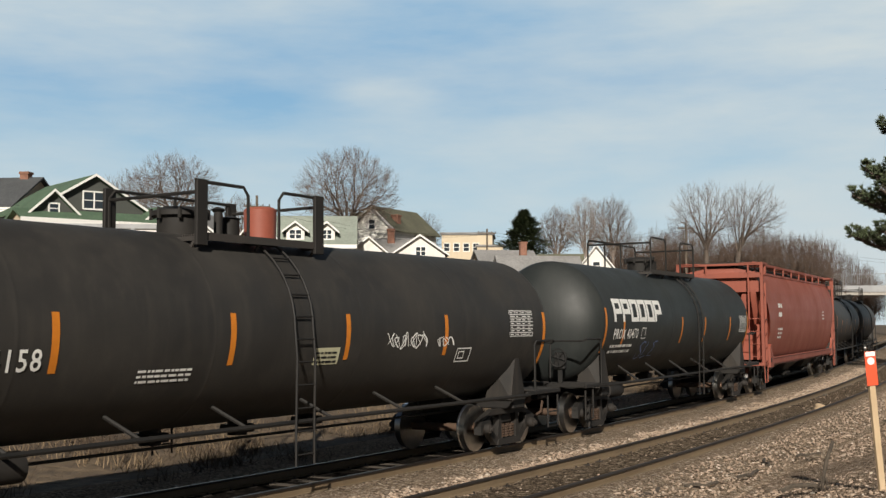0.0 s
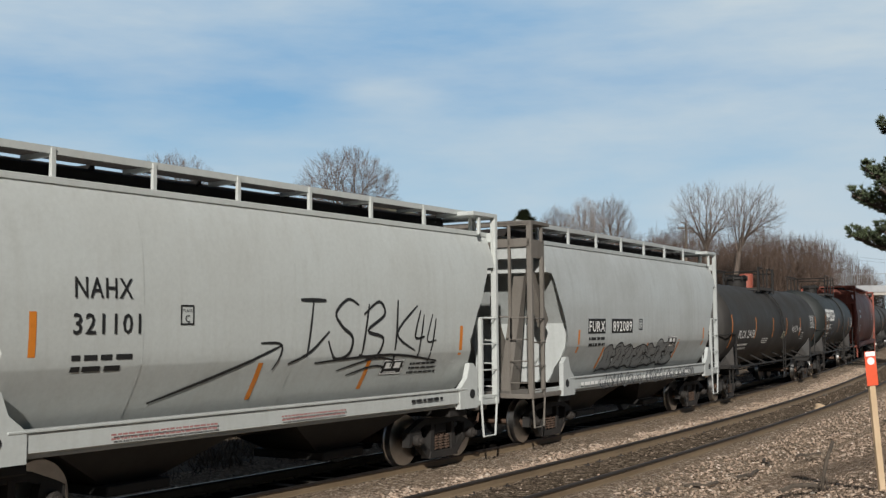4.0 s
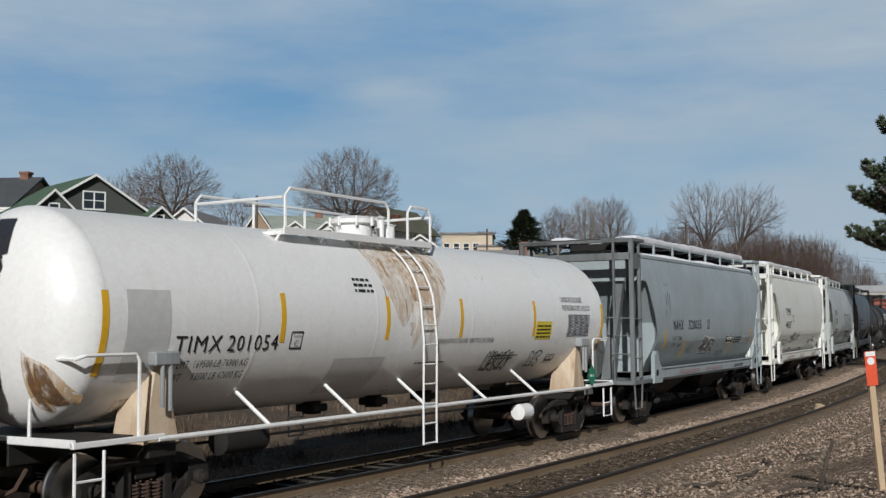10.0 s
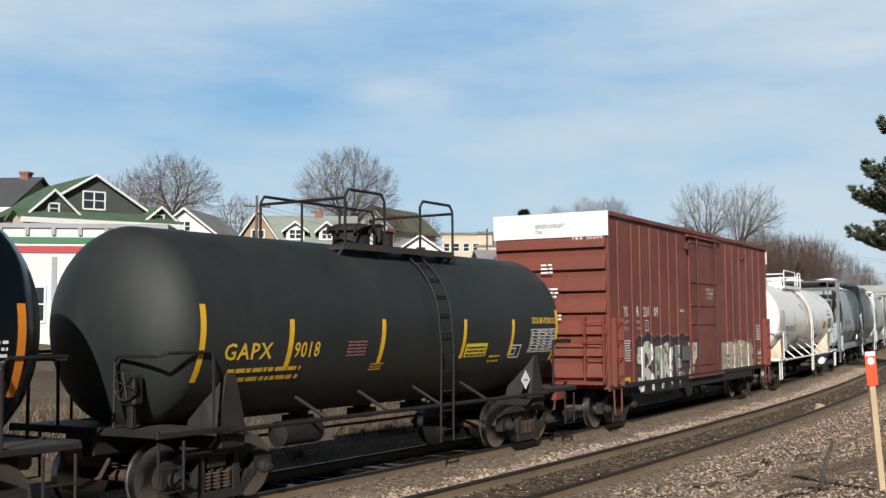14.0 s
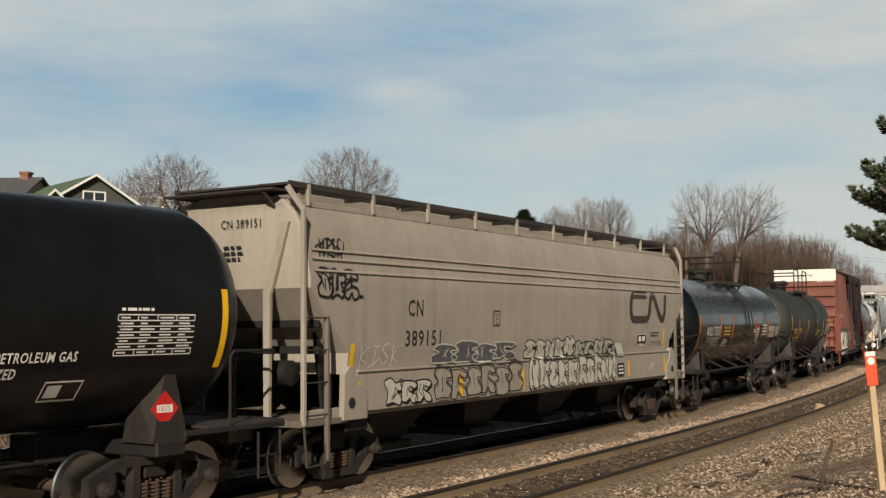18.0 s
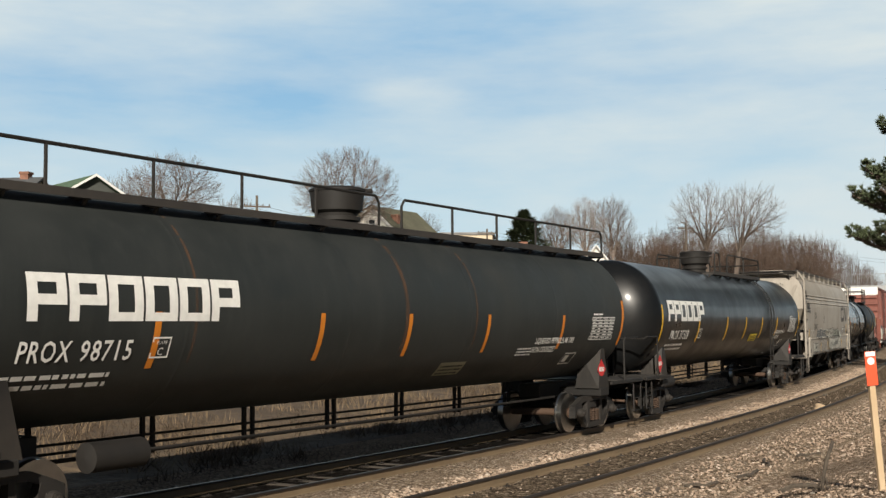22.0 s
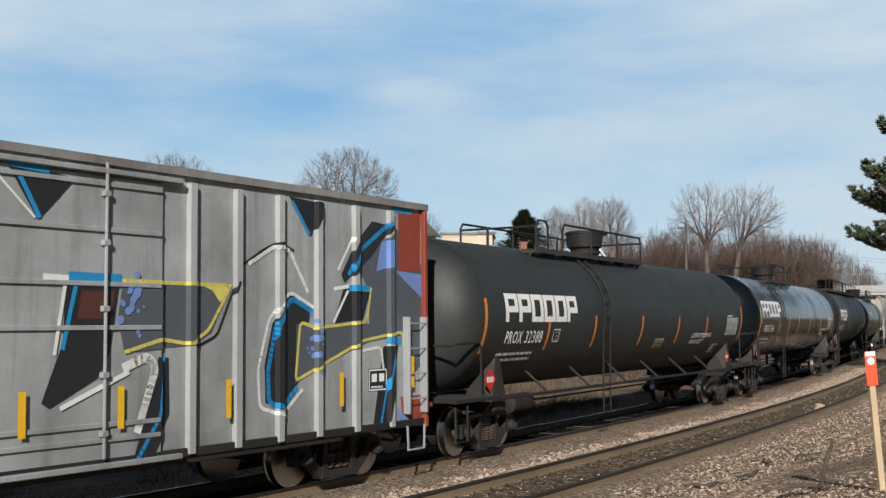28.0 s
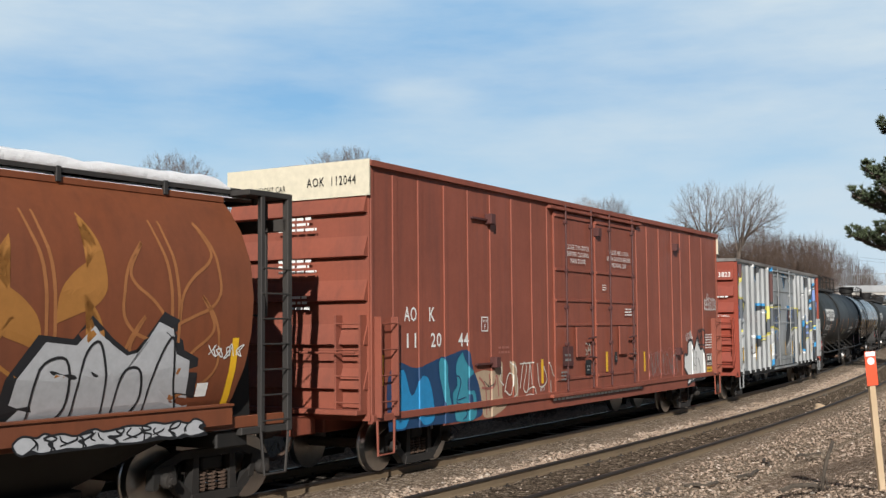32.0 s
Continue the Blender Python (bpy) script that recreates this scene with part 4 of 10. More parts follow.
                    k.add([(s * (half + 0.02), y * 0.98, 3.5), (s * (half + 0.02), y * 0.74, 3.5), (s * (half - 0.10), y * 0.30, 1.08), (s * (half - 0.10), y * 0.56, 1.08),
                           (s * (half - 0.10), y * 0.98, 3.5), (s * (half - 0.10), y * 0.74, 3.5), (s * (half - 0.55), y * 0.30, 1.08), (s * (half - 0.55), y * 0.56, 1.08)],
                          [(0, 1, 2, 3), (4, 7, 6, 5), (0, 3, 7, 4), (1, 5, 6, 2), (0, 4, 5, 1), (3, 2, 6, 7)])
                    part("end_leg", k, end_mat, car)
                k = Maker()
                k.box(s * ex, s * (ex - 0.9), y * 0.7, y * 1.53, board_z - 0.10, board_z - 0.02, 0.008)
                part("board_frame", k, end_mat, car)
            k = Maker()
            k.box(s * ex, s * (ex - 0.10), -1.5, 1.5, board_z - 0.12, board_z - 0.04, 0.01)
            k.cut()
            k.box(s * ex, s * (ex - 0.10), -1.5, 1.5, board_z - 0.56, board_z - 0.38, 0.01)
            for yy in (-1.02, 0.46):
                k.cut()
                k.box(s * ex, s * (ex - 0.06), yy - 0.03, yy + 0.03, 2.62 if yy < 0 else 1.1, board_z - 0.1, 0.01)
            k.cut()
            k.tube((s * (ex - 0.02), -1.02, 2.64), (s * (ex - 0.02), 0.46, 2.64), 0.016, 6)
            part("end_frame", k, end_mat, car)
        else:
            for y in (-1, 1):
                for dx in (0.0, 0.57):
                    k = Maker()
                    k.box(s * (ex - dx), s * (ex - dx - 0.07), y * 1.47, y * 1.54, 0.45 if dx else 1.0, 4.22 if dx < 0.1 else 2.62, 0.008)
                    part("ladder_post", k, end_mat if dx < 0.1 else DIRTY, car)
                # bent strap from the roof corner, and the stay from end sheet to platform
                k = Maker()
                k.tube((s * (ex - 0.04), y * 1.50, 4.2), (s * (ex + 0.10), y * 1.30, 4.56), 0.05, 6)
                k.cut()
                k.prism([(y * 1.10, top_z - 0.3), (y * 1.22, top_z - 0.3), (y * 0.86, 2.95), (y * 0.84, 1.05), (y * 0.74, 1.05), (y * 0.72, 3.0)], 0, s * (half + 0.23), s * (half + 0.29))
                part("end_brace", k, end_mat, car)
            k = Maker()
            k.box(s * (half - 0.1), s * (half + 0.55), -1.1, 1.1, top_z + 0.16, top_z + 0.20, 0.01)
            k.cut()
            for y in (-0.9, 0.9):
                k.tube((s * (half + 0.5), y, top_z + 0.15), (s * half, y, top_z - 0.25), 0.03, 6)
            part("end_canopy", k, GRATE, car)
            k = Maker()
            for z in (2.05, 2.45):
                k.cut()
                k.box(s * (half - 0.35), s * (half - 0.25), -1.35, 1.35, z, z + 0.12, 0.01)
            k.cut()
            k.lathe([(-0.55, 0.02), (-0.5, 0.2), (0.5, 0.2), (0.55, 0.02)], "y", 16, (s * (half - 0.3), -0.3, 1.75))
            part("brake_gear", k, UNDER, car)
        k = Maker()
        k.box(s * (ex + 0.02), s * (half - 0.82), -1.5, 1.5, 0.98, 1.08, 0.01)
        k.box(s * (ex + 0.25), s * (ex - 0.3), -0.32, 0.32, 0.72, 1.06, 0.02)
        part("end_platform", k, DIRTY if style == "panel" else end_mat, car)
        # triangular slope-sheet stiffeners
        k = Maker()
        for y in (0,) if style == "cage" else (-1.1, 0, 1.1):
            k.cut()
            k.prism([(s * (half - 0.35), 3.1), (s * (half - inset - 0.2), 1.5), (s * (half - inset + 0.5), 1.1), (s * (half - inset + 0.62), 1.1)], 1, y - 0.03, y + 0.03)
        part("slope_brace", k, end_mat if style == "cage" else UNDER, car)
        for y in (-1, 1):
            k = Maker()
            n = 7 if style == "barrel" or style == "panel" and s > 0 else 4
            hi = 3.3 if style == "barrel" else 2.6
            for i in range(n):
                z = 1.15 + (hi - 1.15) * i / (n - 1)
                k.tube((s * (ex - 0.05), y * 1.53, z), (s * (ex - 0.62), y * 1.53, z), 0.014, 5)
                k.cut()
            k.pipe([(s * (ex - 0.05), y * 1.5, 1.0), (s * (ex - 0.12), y * 1.5, 0.40), (s * (ex - 0.55), y * 1.5, 0.40), (s * (ex - 0.62), y * 1.5, 1.0)], 0.022, 6)
            part("ladder_rung", k, GRATE if style == "panel" else end_mat, car)
        if style == "cage":
            k = Maker()
            for i in range(4):
                k.cut()
                k.tube((s * (ex + 0.02), -1.45, 1.3 + 0.44 * i), (s * (ex + 0.02), -1.02, 1.3 + 0.44 * i), 0.014, 5)
            k.cut()
            k.tube((s * (ex + 0.02), -1.02, 1.05), (s * (ex + 0.02), -1.02, 2.64), 0.018, 5)
            part("end_rung", k, end_mat, car)
        coupler(car, s * (ex + 0.2), s)
    ex = exs[-1]
    k = Maker()
    for i in range(20):
        a, b = i * math.pi / 10, (i + 1) * math.pi / 10
        k.tube((-ex + 0.42, 0.95 + 0.24 * math.cos(a), 2.0 + 0.24 * math.sin(a)), (-ex + 0.42, 0.95 + 0.24 * math.cos(b), 2.0 + 0.24 * math.sin(b)), 0.018, 5)
    for a in (0.3, 1.35, 2.4):
        k.tube((-ex + 0.42, 0.95 - 0.24 * math.cos(a), 2.0 - 0.24 * math.sin(a)), (-ex + 0.42, 0.95 + 0.24 * math.cos(a), 2.0 + 0.24 * math.sin(a)), 0.012, 5)
    k.box(-ex + 0.65, -ex + 0.45, 0.8, 1.1, 1.75, 2.15, 0.03)
    k.tube((-ex + 0.57, 0.95, 1.8), (-ex + 0.57, 0.95, 1.1), 0.02, 6)
    part("hand_brake", k, end_mat, car)
    # roof running board on brackets, hatches
    k = Maker()
    for y in (-1, 1):
        for i in range(9):
            yy = y * (0.62 + 0.062 * i)
            k.cut()
            k.box(-half - rear + 0.1, half + 0.1, yy - 0.012, yy + 0.012, board_z - 0.04, board_z)
    for s in (-1, 1):
        k.cut()
        k.box(s * (exs[s] - 0.35) - 0.25, s * (exs[s] - 0.35) + 0.25, -1.1, 1.1, board_z - 0.035, board_z - 0.005)
    board = part("running_board", k, GRATE, car)
    for y in (-1, 1):
        k = Maker()
        k.box(-half - rear + 0.1, half + 0.1, y * 1.15, y * 1.18, board_z - 0.07, board_z + 0.02)
        part("board_edge", k, end_mat if style == "cage" else GRATE, car)
    for i in range(posts + 1):
        k = Maker()
        x = -half + 0.25 + (2 * half - 0.5) * i / posts
        for y in (-1, 1):
            k.cut()
            k.box(x - 0.035, x + 0.035, y * 1.15, y * 1.20, top_z - 0.02, board_z, 0.005)
            k.box(x - 0.03, x + 0.03, y * 0.6, y * 1.18, board_z - 0.10, board_z - 0.04, 0.005)
        part("board_bracket", k, end_mat if body is not RUSTHOP else GRATE, car)
    k = Maker()
    wide, tall = (0.56, board_z - top_z - 0.06) if style == "cage" else (0.42, 0.34)
    k.box(-half + 0.2, half - 0.2, -wide, wide, top_z + 0.10, top_z + tall, 0.05)
    for i in range(6):
        x = -half + 1.0 + (2 * half - 2) * i / 5
        k.box(x - 0.03, x + 0.03, -wide - 0.04, wide + 0.04, top_z + tall - 0.04, top_z + tall + 0.04, 0.01)
    # near-black on snow and cage cars: shade below the roof walk as colour
    part("hatch", k, UNDER if snow or style == "cage" else end_mat, car)
    if snow:
        k = Maker()
        n = 60
        rnd = random.Random(int(s0 * 7))
        for y in (-1, 1):
            loops = []
            for i in range(n + 1):
                x = -half + 0.35 + (2 * half - 1.1) * i / n
                h = 0.15 + 0.03 * noise.noise((x * 0.8, s0, y)) + 0.03 * noise.noise((x * 3.1, s0, y + 4)) + rnd.uniform(-0.012, 0.012)
                out = 1.205 + 0.02 * noise.noise((x * 2.3, s0 + 2, y))
                if i in (0, n):
                    h = 0.01
                loops.append([(x, y * 1.18, board_z - 0.012), (x, y * out, board_z + h * 0.2), (x, y * (out - 0.01), board_z + h * 0.75), (x, y * 1.08, board_z + h), (x, y * 0.75, board_z + h * 0.95), (x, y * 0.4, board_z + h * 0.5), (x, y * 0.2, board_z - 0.02)])
            k.rings(loops, False)
            loops = []
            for i in range(n + 1):
                x = -half + 0.2 + (2 * half - 0.4) * i / n
                h = max(0.008, 0.045 + 0.05 * noise.noise((x * 0.7, s0 + 5, y)))
                loops.append([(x, y * (wt + 0.03), top_z + 0.05), (x, y * (wt - 0.02), top_z + 0.06 + h), (x, y * (wt - 0.3), top_z + 0.12 + h), (x, y * 0.5, top_z + 0.17)])
            k.rings(loops, False)
        part("snow_cover", k, SNOW, car, "melting snow along the roof walk", 60)
    return car, surf, exs[-1]


# ------------------------------------------------------------------ boxcar
def side_flat(w):
    def surf(x, z, off):
        return Vector((x, -(w + off), z))
    return surf


def end_flat(x0):
    """The rear end, read from behind: along -y."""
    def surf(u, z, off):
        return Vector((x0 - off, -u, z))
    return surf


def box_car(label, s0, tc, half, top, low, body, posts, doors, post_w=0.10, post_d=0.05, end_mat=None, end_top=None, roof=None, centre=0.0, name="boxcar", post_mat=None, ribs=4, rib_lo=1.5, rib_hi=4.35, sill_drop=0.25, skip=(), sill_mat=None, sill_out=0.02):
    car = car_empty(name, label, "boxcar", s0, tc)
    end_mat = end_mat or body
    w = 1.45
    k = Maker()
    k.box(-half, half, -w, w, low, top - 0.12, 0.0)
    part("body_shell", k, body, car, "", 0)
    k = Maker()
    k.add([(-half - 0.05, -w - 0.07, top - 0.14), (-half - 0.05, -w - 0.07, top - 0.045), (-half - 0.05, 0, top - 0.02), (-half - 0.05, w + 0.07, top - 0.03), (-half - 0.05, w + 0.07, top - 0.14),
           (half + 0.05, -w - 0.07, top - 0.14), (half + 0.05, -w - 0.07, top - 0.03), (half + 0.05, 0, top - 0.02), (half + 0.05, w + 0.07, top - 0.03), (half + 0.05, w + 0.07, top - 0.14)],
          [(0, 1, 2, 3, 4), (9, 8, 7, 6, 5), (0, 5, 6, 1), (1, 6, 7, 2), (2, 7, 8, 3), (3, 8, 9, 4), (4, 9, 5, 0)])
    part("roof", k, roof or body, car, "", 0)
    # side posts, one mesh each
    for x in posts:
        for y in (-1, 1):
            k = Maker()
            k.prism([(x - post_w / 2 - 0.004, y * w), (x - post_w / 2, y * (w + post_d)), (x + post_w / 2, y * (w + post_d)), (x + post_w / 2 + 0.004, y * w)], 2, low + 0.02, top - 0.22)
            part("side_post", k, post_mat or body, car, "", 20)
    for s in (-1, 1):
        for y in (-1, 1):
            k = Maker()
            k.box(s * half, s * (half - 0.09), y * (w - 0.06), y * (w + post_d), low - 0.05, top - 0.15, 0.012)
            part("corner_post", k, body if post_mat is None else end_mat, car)
    # corrugated ends
    for s in (-1, 1):
        k = Maker()
        k.box(s * half, s * (half + 0.02), -w, w, low, top - 0.14)
        part("end_panel", k, end_mat, car, "", 0)
        for i in range(ribs + 1):
            z = rib_lo + (rib_hi - rib_lo) * i / ribs
            k = Maker()
            k.prism([(s * (half + 0.018), z - 0.05), (s * (half + 0.13), z - 0.035), (s * (half + 0.13), z), (s * (half + 0.05), z + 0.22), (s * (half + 0.018), z + 0.30)], 1, -w + 0.03, w - 0.03)
            part("end_rib", k, end_mat, car)
        if end_top:
            k = Maker()
            k.box(s * (half + 0.055), s * (half + 0.085), -w - 0.05, w + 0.05, top - 0.62, top - 0.03)
            part("height_panel", k, end_top, car, "white excess-height panel", 0)
        k = Maker()
        k.box(s * (half - 0.05), s * (half + 0.55), -0.32, 0.32, 0.70, 1.02, 0.02)
        k.box(s * half, s * (half + 0.32), -1.4, 1.4, 1.06, 1.14, 0.01)
        part("end_sill", k, end_mat, car)
        k, ks = Maker(), Maker()
        for y in (-1, 1):
            for i in range(4):
                z = 1.25 + 0.42 * i
                k.cut()
                k.tube((s * (half + 0.20), y * 1.40, z), (s * (half + 0.20), y * 0.90, z), 0.014, 5)
                k.cut()
                ks.tube((s * (half - 0.12), y * (w + 0.13), z), (s * (half - 0.62), y * (w + 0.13), z), 0.014, 5)
                ks.cut()
            for x in (s * (half - 0.12), s * (half - 0.62)):
                ks.box(x - 0.02, x + 0.02, y * w, y * (w + 0.14), 1.0, 2.62, 0.004)
                ks.cut()
            ks.pipe([(s * (half - 0.10), y * (w + 0.06), low), (s * (half - 0.12), y * (w + 0.06), 0.40), (s * (half - 0.58), y * (w + 0.06), 0.40), (s * (half - 0.60), y * (w + 0.06), low)], 0.022, 6)
            ks.cut()
        for yy in (-1.38, -0.9):
            k.cut()
            k.box(s * (half + 0.02), s * (half + 0.21), yy - 0.02, yy + 0.02, 1.1, 2.65, 0.004)
        k.cut()
        k.tube((s * (half + 0.3), -1.35, 2.05), (s * (half + 0.3), 1.2, 2.05), 0.018, 6)
        part("grab_iron", k, end_mat, car)
        part("side_ladder", ks, SILVER if post_mat else end_mat, car)
        coupler(car, s * (half + 0.75), s)
    # sills
    k = Maker()
    for y in (-1, 1):
        k.box(-half + 2.3, half - 2.3, y * (w - 0.05), y * (w + sill_out), low - sill_drop, low + 0.02, 0.0 if sill_mat else 0.01)
        k.cut()
        k.box(-half, half, y * (w - 0.02), y * (w + 0.05), low - 0.02, low + 0.10, 0.01)
        k.cut()
    k.cut()
    k.box(-half + 0.3, half - 0.3, -0.3, 0.3, 0.70, low, 0.02)
    for s in (-1, 1):
        k.cut()
        k.box(s * (tc / 2 - 0.3), s * (tc / 2 + 0.3), -1.3, 1.3, 0.72, low, 0.02)
    part("frame_member", k, sill_mat or UNDER, car)
    # doors
    surf = side_flat(w)
    POSTED[surf] = (posts, post_w / 2, post_d)
    for x0, x1, rods, dm in doors:
        for y in (-1, 1):
            k = Maker()
            k.box(x0, x1, y * w, y * (w + 0.045), low + 0.06, top - 0.28, 0.008)
            d = part("door", k, dm, car)
            k = Maker()
            for z in (1.12, 1.30, 2.47, 3.0, 3.66, top - 0.38):
                if low + 0.3 < z < top - 0.3:
                    k.box(x0 + 0.03, x1 - 0.03, y * (w + 0.04), y * (w + 0.075), z - 0.03, z + 0.03, 0.006)
            part("door_rib", k, dm, d)
            for x in rods:
                k = Maker()
                k.tube((x, y * (w + 0.10), low + 0.1), (x, y * (w + 0.10), top - 0.12), 0.022, 8)
                for z in (low + 0.4, low + 1.1, low + 1.9, low + 2.7, top - 0.5):
                    k.box(x - 0.05, x + 0.05, y * (w + 0.05), y * (w + 0.125), z - 0.035, z + 0.035, 0.006)
                part("lock_rod", k, dm if dm is SILVER else SPRAYM, d)
            k = Maker()
            k.box(x0 - 0.3, x1 + 0.3, y * (w + 0.02), y * (w + 0.13), low - 0.02, low + 0.05, 0.01)
            k.cut()
            k.box(x0 - 0.3, x1 + 0.3, y * (w + 0.02), y * (w + 0.12), top - 0.26, top - 0.19, 0.01)
            part("door_track", k, body, car)
    return car, surf
# ------------------------------------------------------------------ ground, ballast, tracks
def ground_z(s, e):
    """Height of the land over the rail heads' level, across the line: a bank beyond the track, a rise towards the eye."""
    far = -e
    z = -0.32
    if far > 4.5:
        z += 0.55 * min(1, (far - 4.5) / 5)
    if far > 14:
        z += 8.2 * min(1, max(0, (far - 24) / 55)) ** 1.1 if far > 24 else 0
    if e > 6:
        z += 1.35 * min(1, (e - 6) / 6.0) ** 1.2
    if far > 90:
        z += (far - 90) * 0.012
    return z


def build_ground():
    ss = sorted(set([-420, -330, -250, -180, -130, -90, -65, -45, -32] + list(range(-26, 64, 2)) + [68, 74, 82, 92, 105, 120, 140, 165, 200, 250, 310, 390, 510]))
    es = sorted(set([-300, -240, -190, -150, -120, -100, -88, -78, -70, -62, -54, -46, -40, -34, -29, -24, -20, -16, -13, -11, -9.5, -8, -7, -6, -5.2, -4.5, -3.8, -3.0, -2.4, -1.9, -1.2, 0, 1.2, 2.0, 2.6, 3.2, 4.2, 5.0, 5.6, 6.2, 7, 8, 9, 10, 11, 12, 13.5, 16, 20, 28, 40, 60, 90, 140, 220, 320]))
    vs = []
    for s in ss:
        for e in es:
            n = noise.noise((s * 0.11, e * 0.23, 3)) * min(0.35, 0.03 + 0.004 * abs(e) + (0.05 if e < -3.5 else 0)) + noise.noise((s * 0.7, e * 0.7, 9)) * 0.02
            vs.append(level(s, e, ground_z(s, e) + n))
    ne = len(es)
    k = Maker()
    k.add(vs, [(i * ne + j, i * ne + j + 1, (i + 1) * ne + j + 1, (i + 1) * ne + j) for i in range(len(ss) - 1) for j in range(ne - 1)])
    for fi in range(len(k.f)):
        e = es[fi % (ne - 1)]
        k.mi[fi] = 1 if -3.9 < e < 13 else 0
    return thing("ground", k, [GRASS, GRAVEL], "dry winter grass and tan crushed stone beside the railway", "ground", "structure", angle=80)


build_ground()


def sweep(prof, s_a, s_b, e0, step=1.5, canted=True):
    """prof: (e, z) outline, drawn along the line."""
    k = Maker()
    put = on_line if canted else level
    n = max(2, int((s_b - s_a) / step))
    loops = [[put(s_a + (s_b - s_a) * i / n, e0 + e, z) for e, z in prof] for i in range(n + 1)]
    k.rings(loops, True, True)
    return k


RAIL_PROF = [(-0.07, -0.17), (0.07, -0.17), (0.07, -0.155), (0.012, -0.135), (0.010, -0.045), (0.036, -0.035), (0.036, -0.006), (0.028, 0.0), (-0.028, 0.0), (-0.036, -0.006), (-0.036, -0.035), (-0.010, -0.045), (-0.012, -0.135), (-0.07, -0.155)]


def build_track(name, label, e0, s_a, s_b, tie_a, tie_b, worn, seed):
    tr = empty(name, label, "railway track", "structure")
    for g in (-0.75, 0.75):
        k = sweep(RAIL_PROF, s_a, s_b, e0 + g)
        n = len(RAIL_PROF)
        for i in range(len(k.mi)):
            if 5 <= i % n <= 9 and i < len(k.mi) - 2:
                k.mi[i] = 1
        part("rail", k, [RAIL, worn], tr, "", 40)
    rnd = random.Random(seed)
    tm = Maker()
    tm.box(-0.115, 0.115, -1.3, 1.3, -0.16, 0.0, 0.015)
    tme = tm.mesh("tie", TIE)
    pm = Maker()
    for g in (-0.75, 0.75):
        pm.box(-0.09, 0.09, g - 0.17, g + 0.17, 0.0, 0.018, 0.004)
        for a, b in ((-0.05, 0.11), (0.05, -0.11), (0.05, 0.11)):
            pm.box(a - 0.012, a + 0.012, g + b - 0.012, g + b + 0.012, 0.015, 0.05)
    pme = pm.mesh("tie_plate", RAILDULL)
    s = tie_a
    while s < tie_b:
        p = on_line(s, e0, -0.185 + rnd.uniform(-0.012, 0.004))
        th = float(np.interp(s, LINE_S, LINE_TH)) + radians(rnd.uniform(-1.5, 1.5))
        t = part("tie", tme, None, tr)
        t.matrix_basis = Matrix.Translation(p) @ Euler((-LEAN, 0, th)).to_matrix().to_4x4()
        part("tie_plate", pme, None, t)
        s += 0.53
    return tr


build_track("track_main", "running track with dusty steel rails on timber ties in ballast", 0.0, -400, 500, -14, 62, RAILTOP, 1)
build_track("track_siding", "rusty siding track half sunk in crushed stone", 3.65, -120, 160, -14, 62, RAILDULL, 2)


def build_bed():
    prof = [(-2.9, -0.5), (-1.75, -0.20), (-0.9, -0.185), (0.68, -0.18), (0.82, -0.14), (1.5, -0.15), (2.25, -0.20), (2.75, -0.15), (3.0, -0.165), (4.3, -0.165), (4.55, -0.13), (5.4, -0.22), (6.2, -0.36), (6.2, -0.8), (-2.9, -0.8)]
    k = Maker()
    n = 700
    loops = []
    for i in range(n + 1):
        s = -70 + 200 * i / n
        loops.append([on_line(s, e, z + (0.03 * noise.noise((s * 1.7, e * 2.1, 0)) if z > -0.6 else 0)) for e, z in prof])
    k.rings(loops, True, True)
    # strip between the running rails: train's shade painted near-black; siding bed: dark soil
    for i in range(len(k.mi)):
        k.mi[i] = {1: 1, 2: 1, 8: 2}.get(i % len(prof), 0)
    return thing("ballast", k, [BALLAST, SHADE_BED, SOIL], "dusty tan ballast bed under both tracks", "ballast", "structure", angle=80)


build_bed()


# ------------------------------------------------------------------ the train, from its head
def table(car, x, z, w, h, surf, ink=PAPER, back=None, seed=1):
    """A stencilled test record: a frame, a grid and small marks."""
    k = Maker()
    if back:
        patch(car, "record_panel", x, z, w, h, back, surf, 0.005, 3)
    t = 0.014
    rows, cols = 7, 4

    def rect(x0, x1, z0, z1):
        k.add([surf(x0, z0, 0.009), surf(x1, z0, 0.009), surf(x1, z1, 0.009), surf(x0, z1, 0.009)], [(0, 1, 2, 3)])
    for i in range(rows + 1):
        rect(x, x + w, z + h * i / rows - t / 2, z + h * i / rows + t / 2)
    for j in range(cols + 1):
        rect(x + w * j / cols - t / 2, x + w * j / cols + t / 2, z, z + h)
    rnd = random.Random(seed)
    for i in range(rows):
        for j in range(cols):
            rect(x + w * (j + 0.12) / cols, x + w * (j + rnd.uniform(0.45, 0.9)) / cols, z + h * (i + 0.36) / rows, z + h * (i + 0.62) / rows)
    return part("test_record", k, ink, car, "", 0)


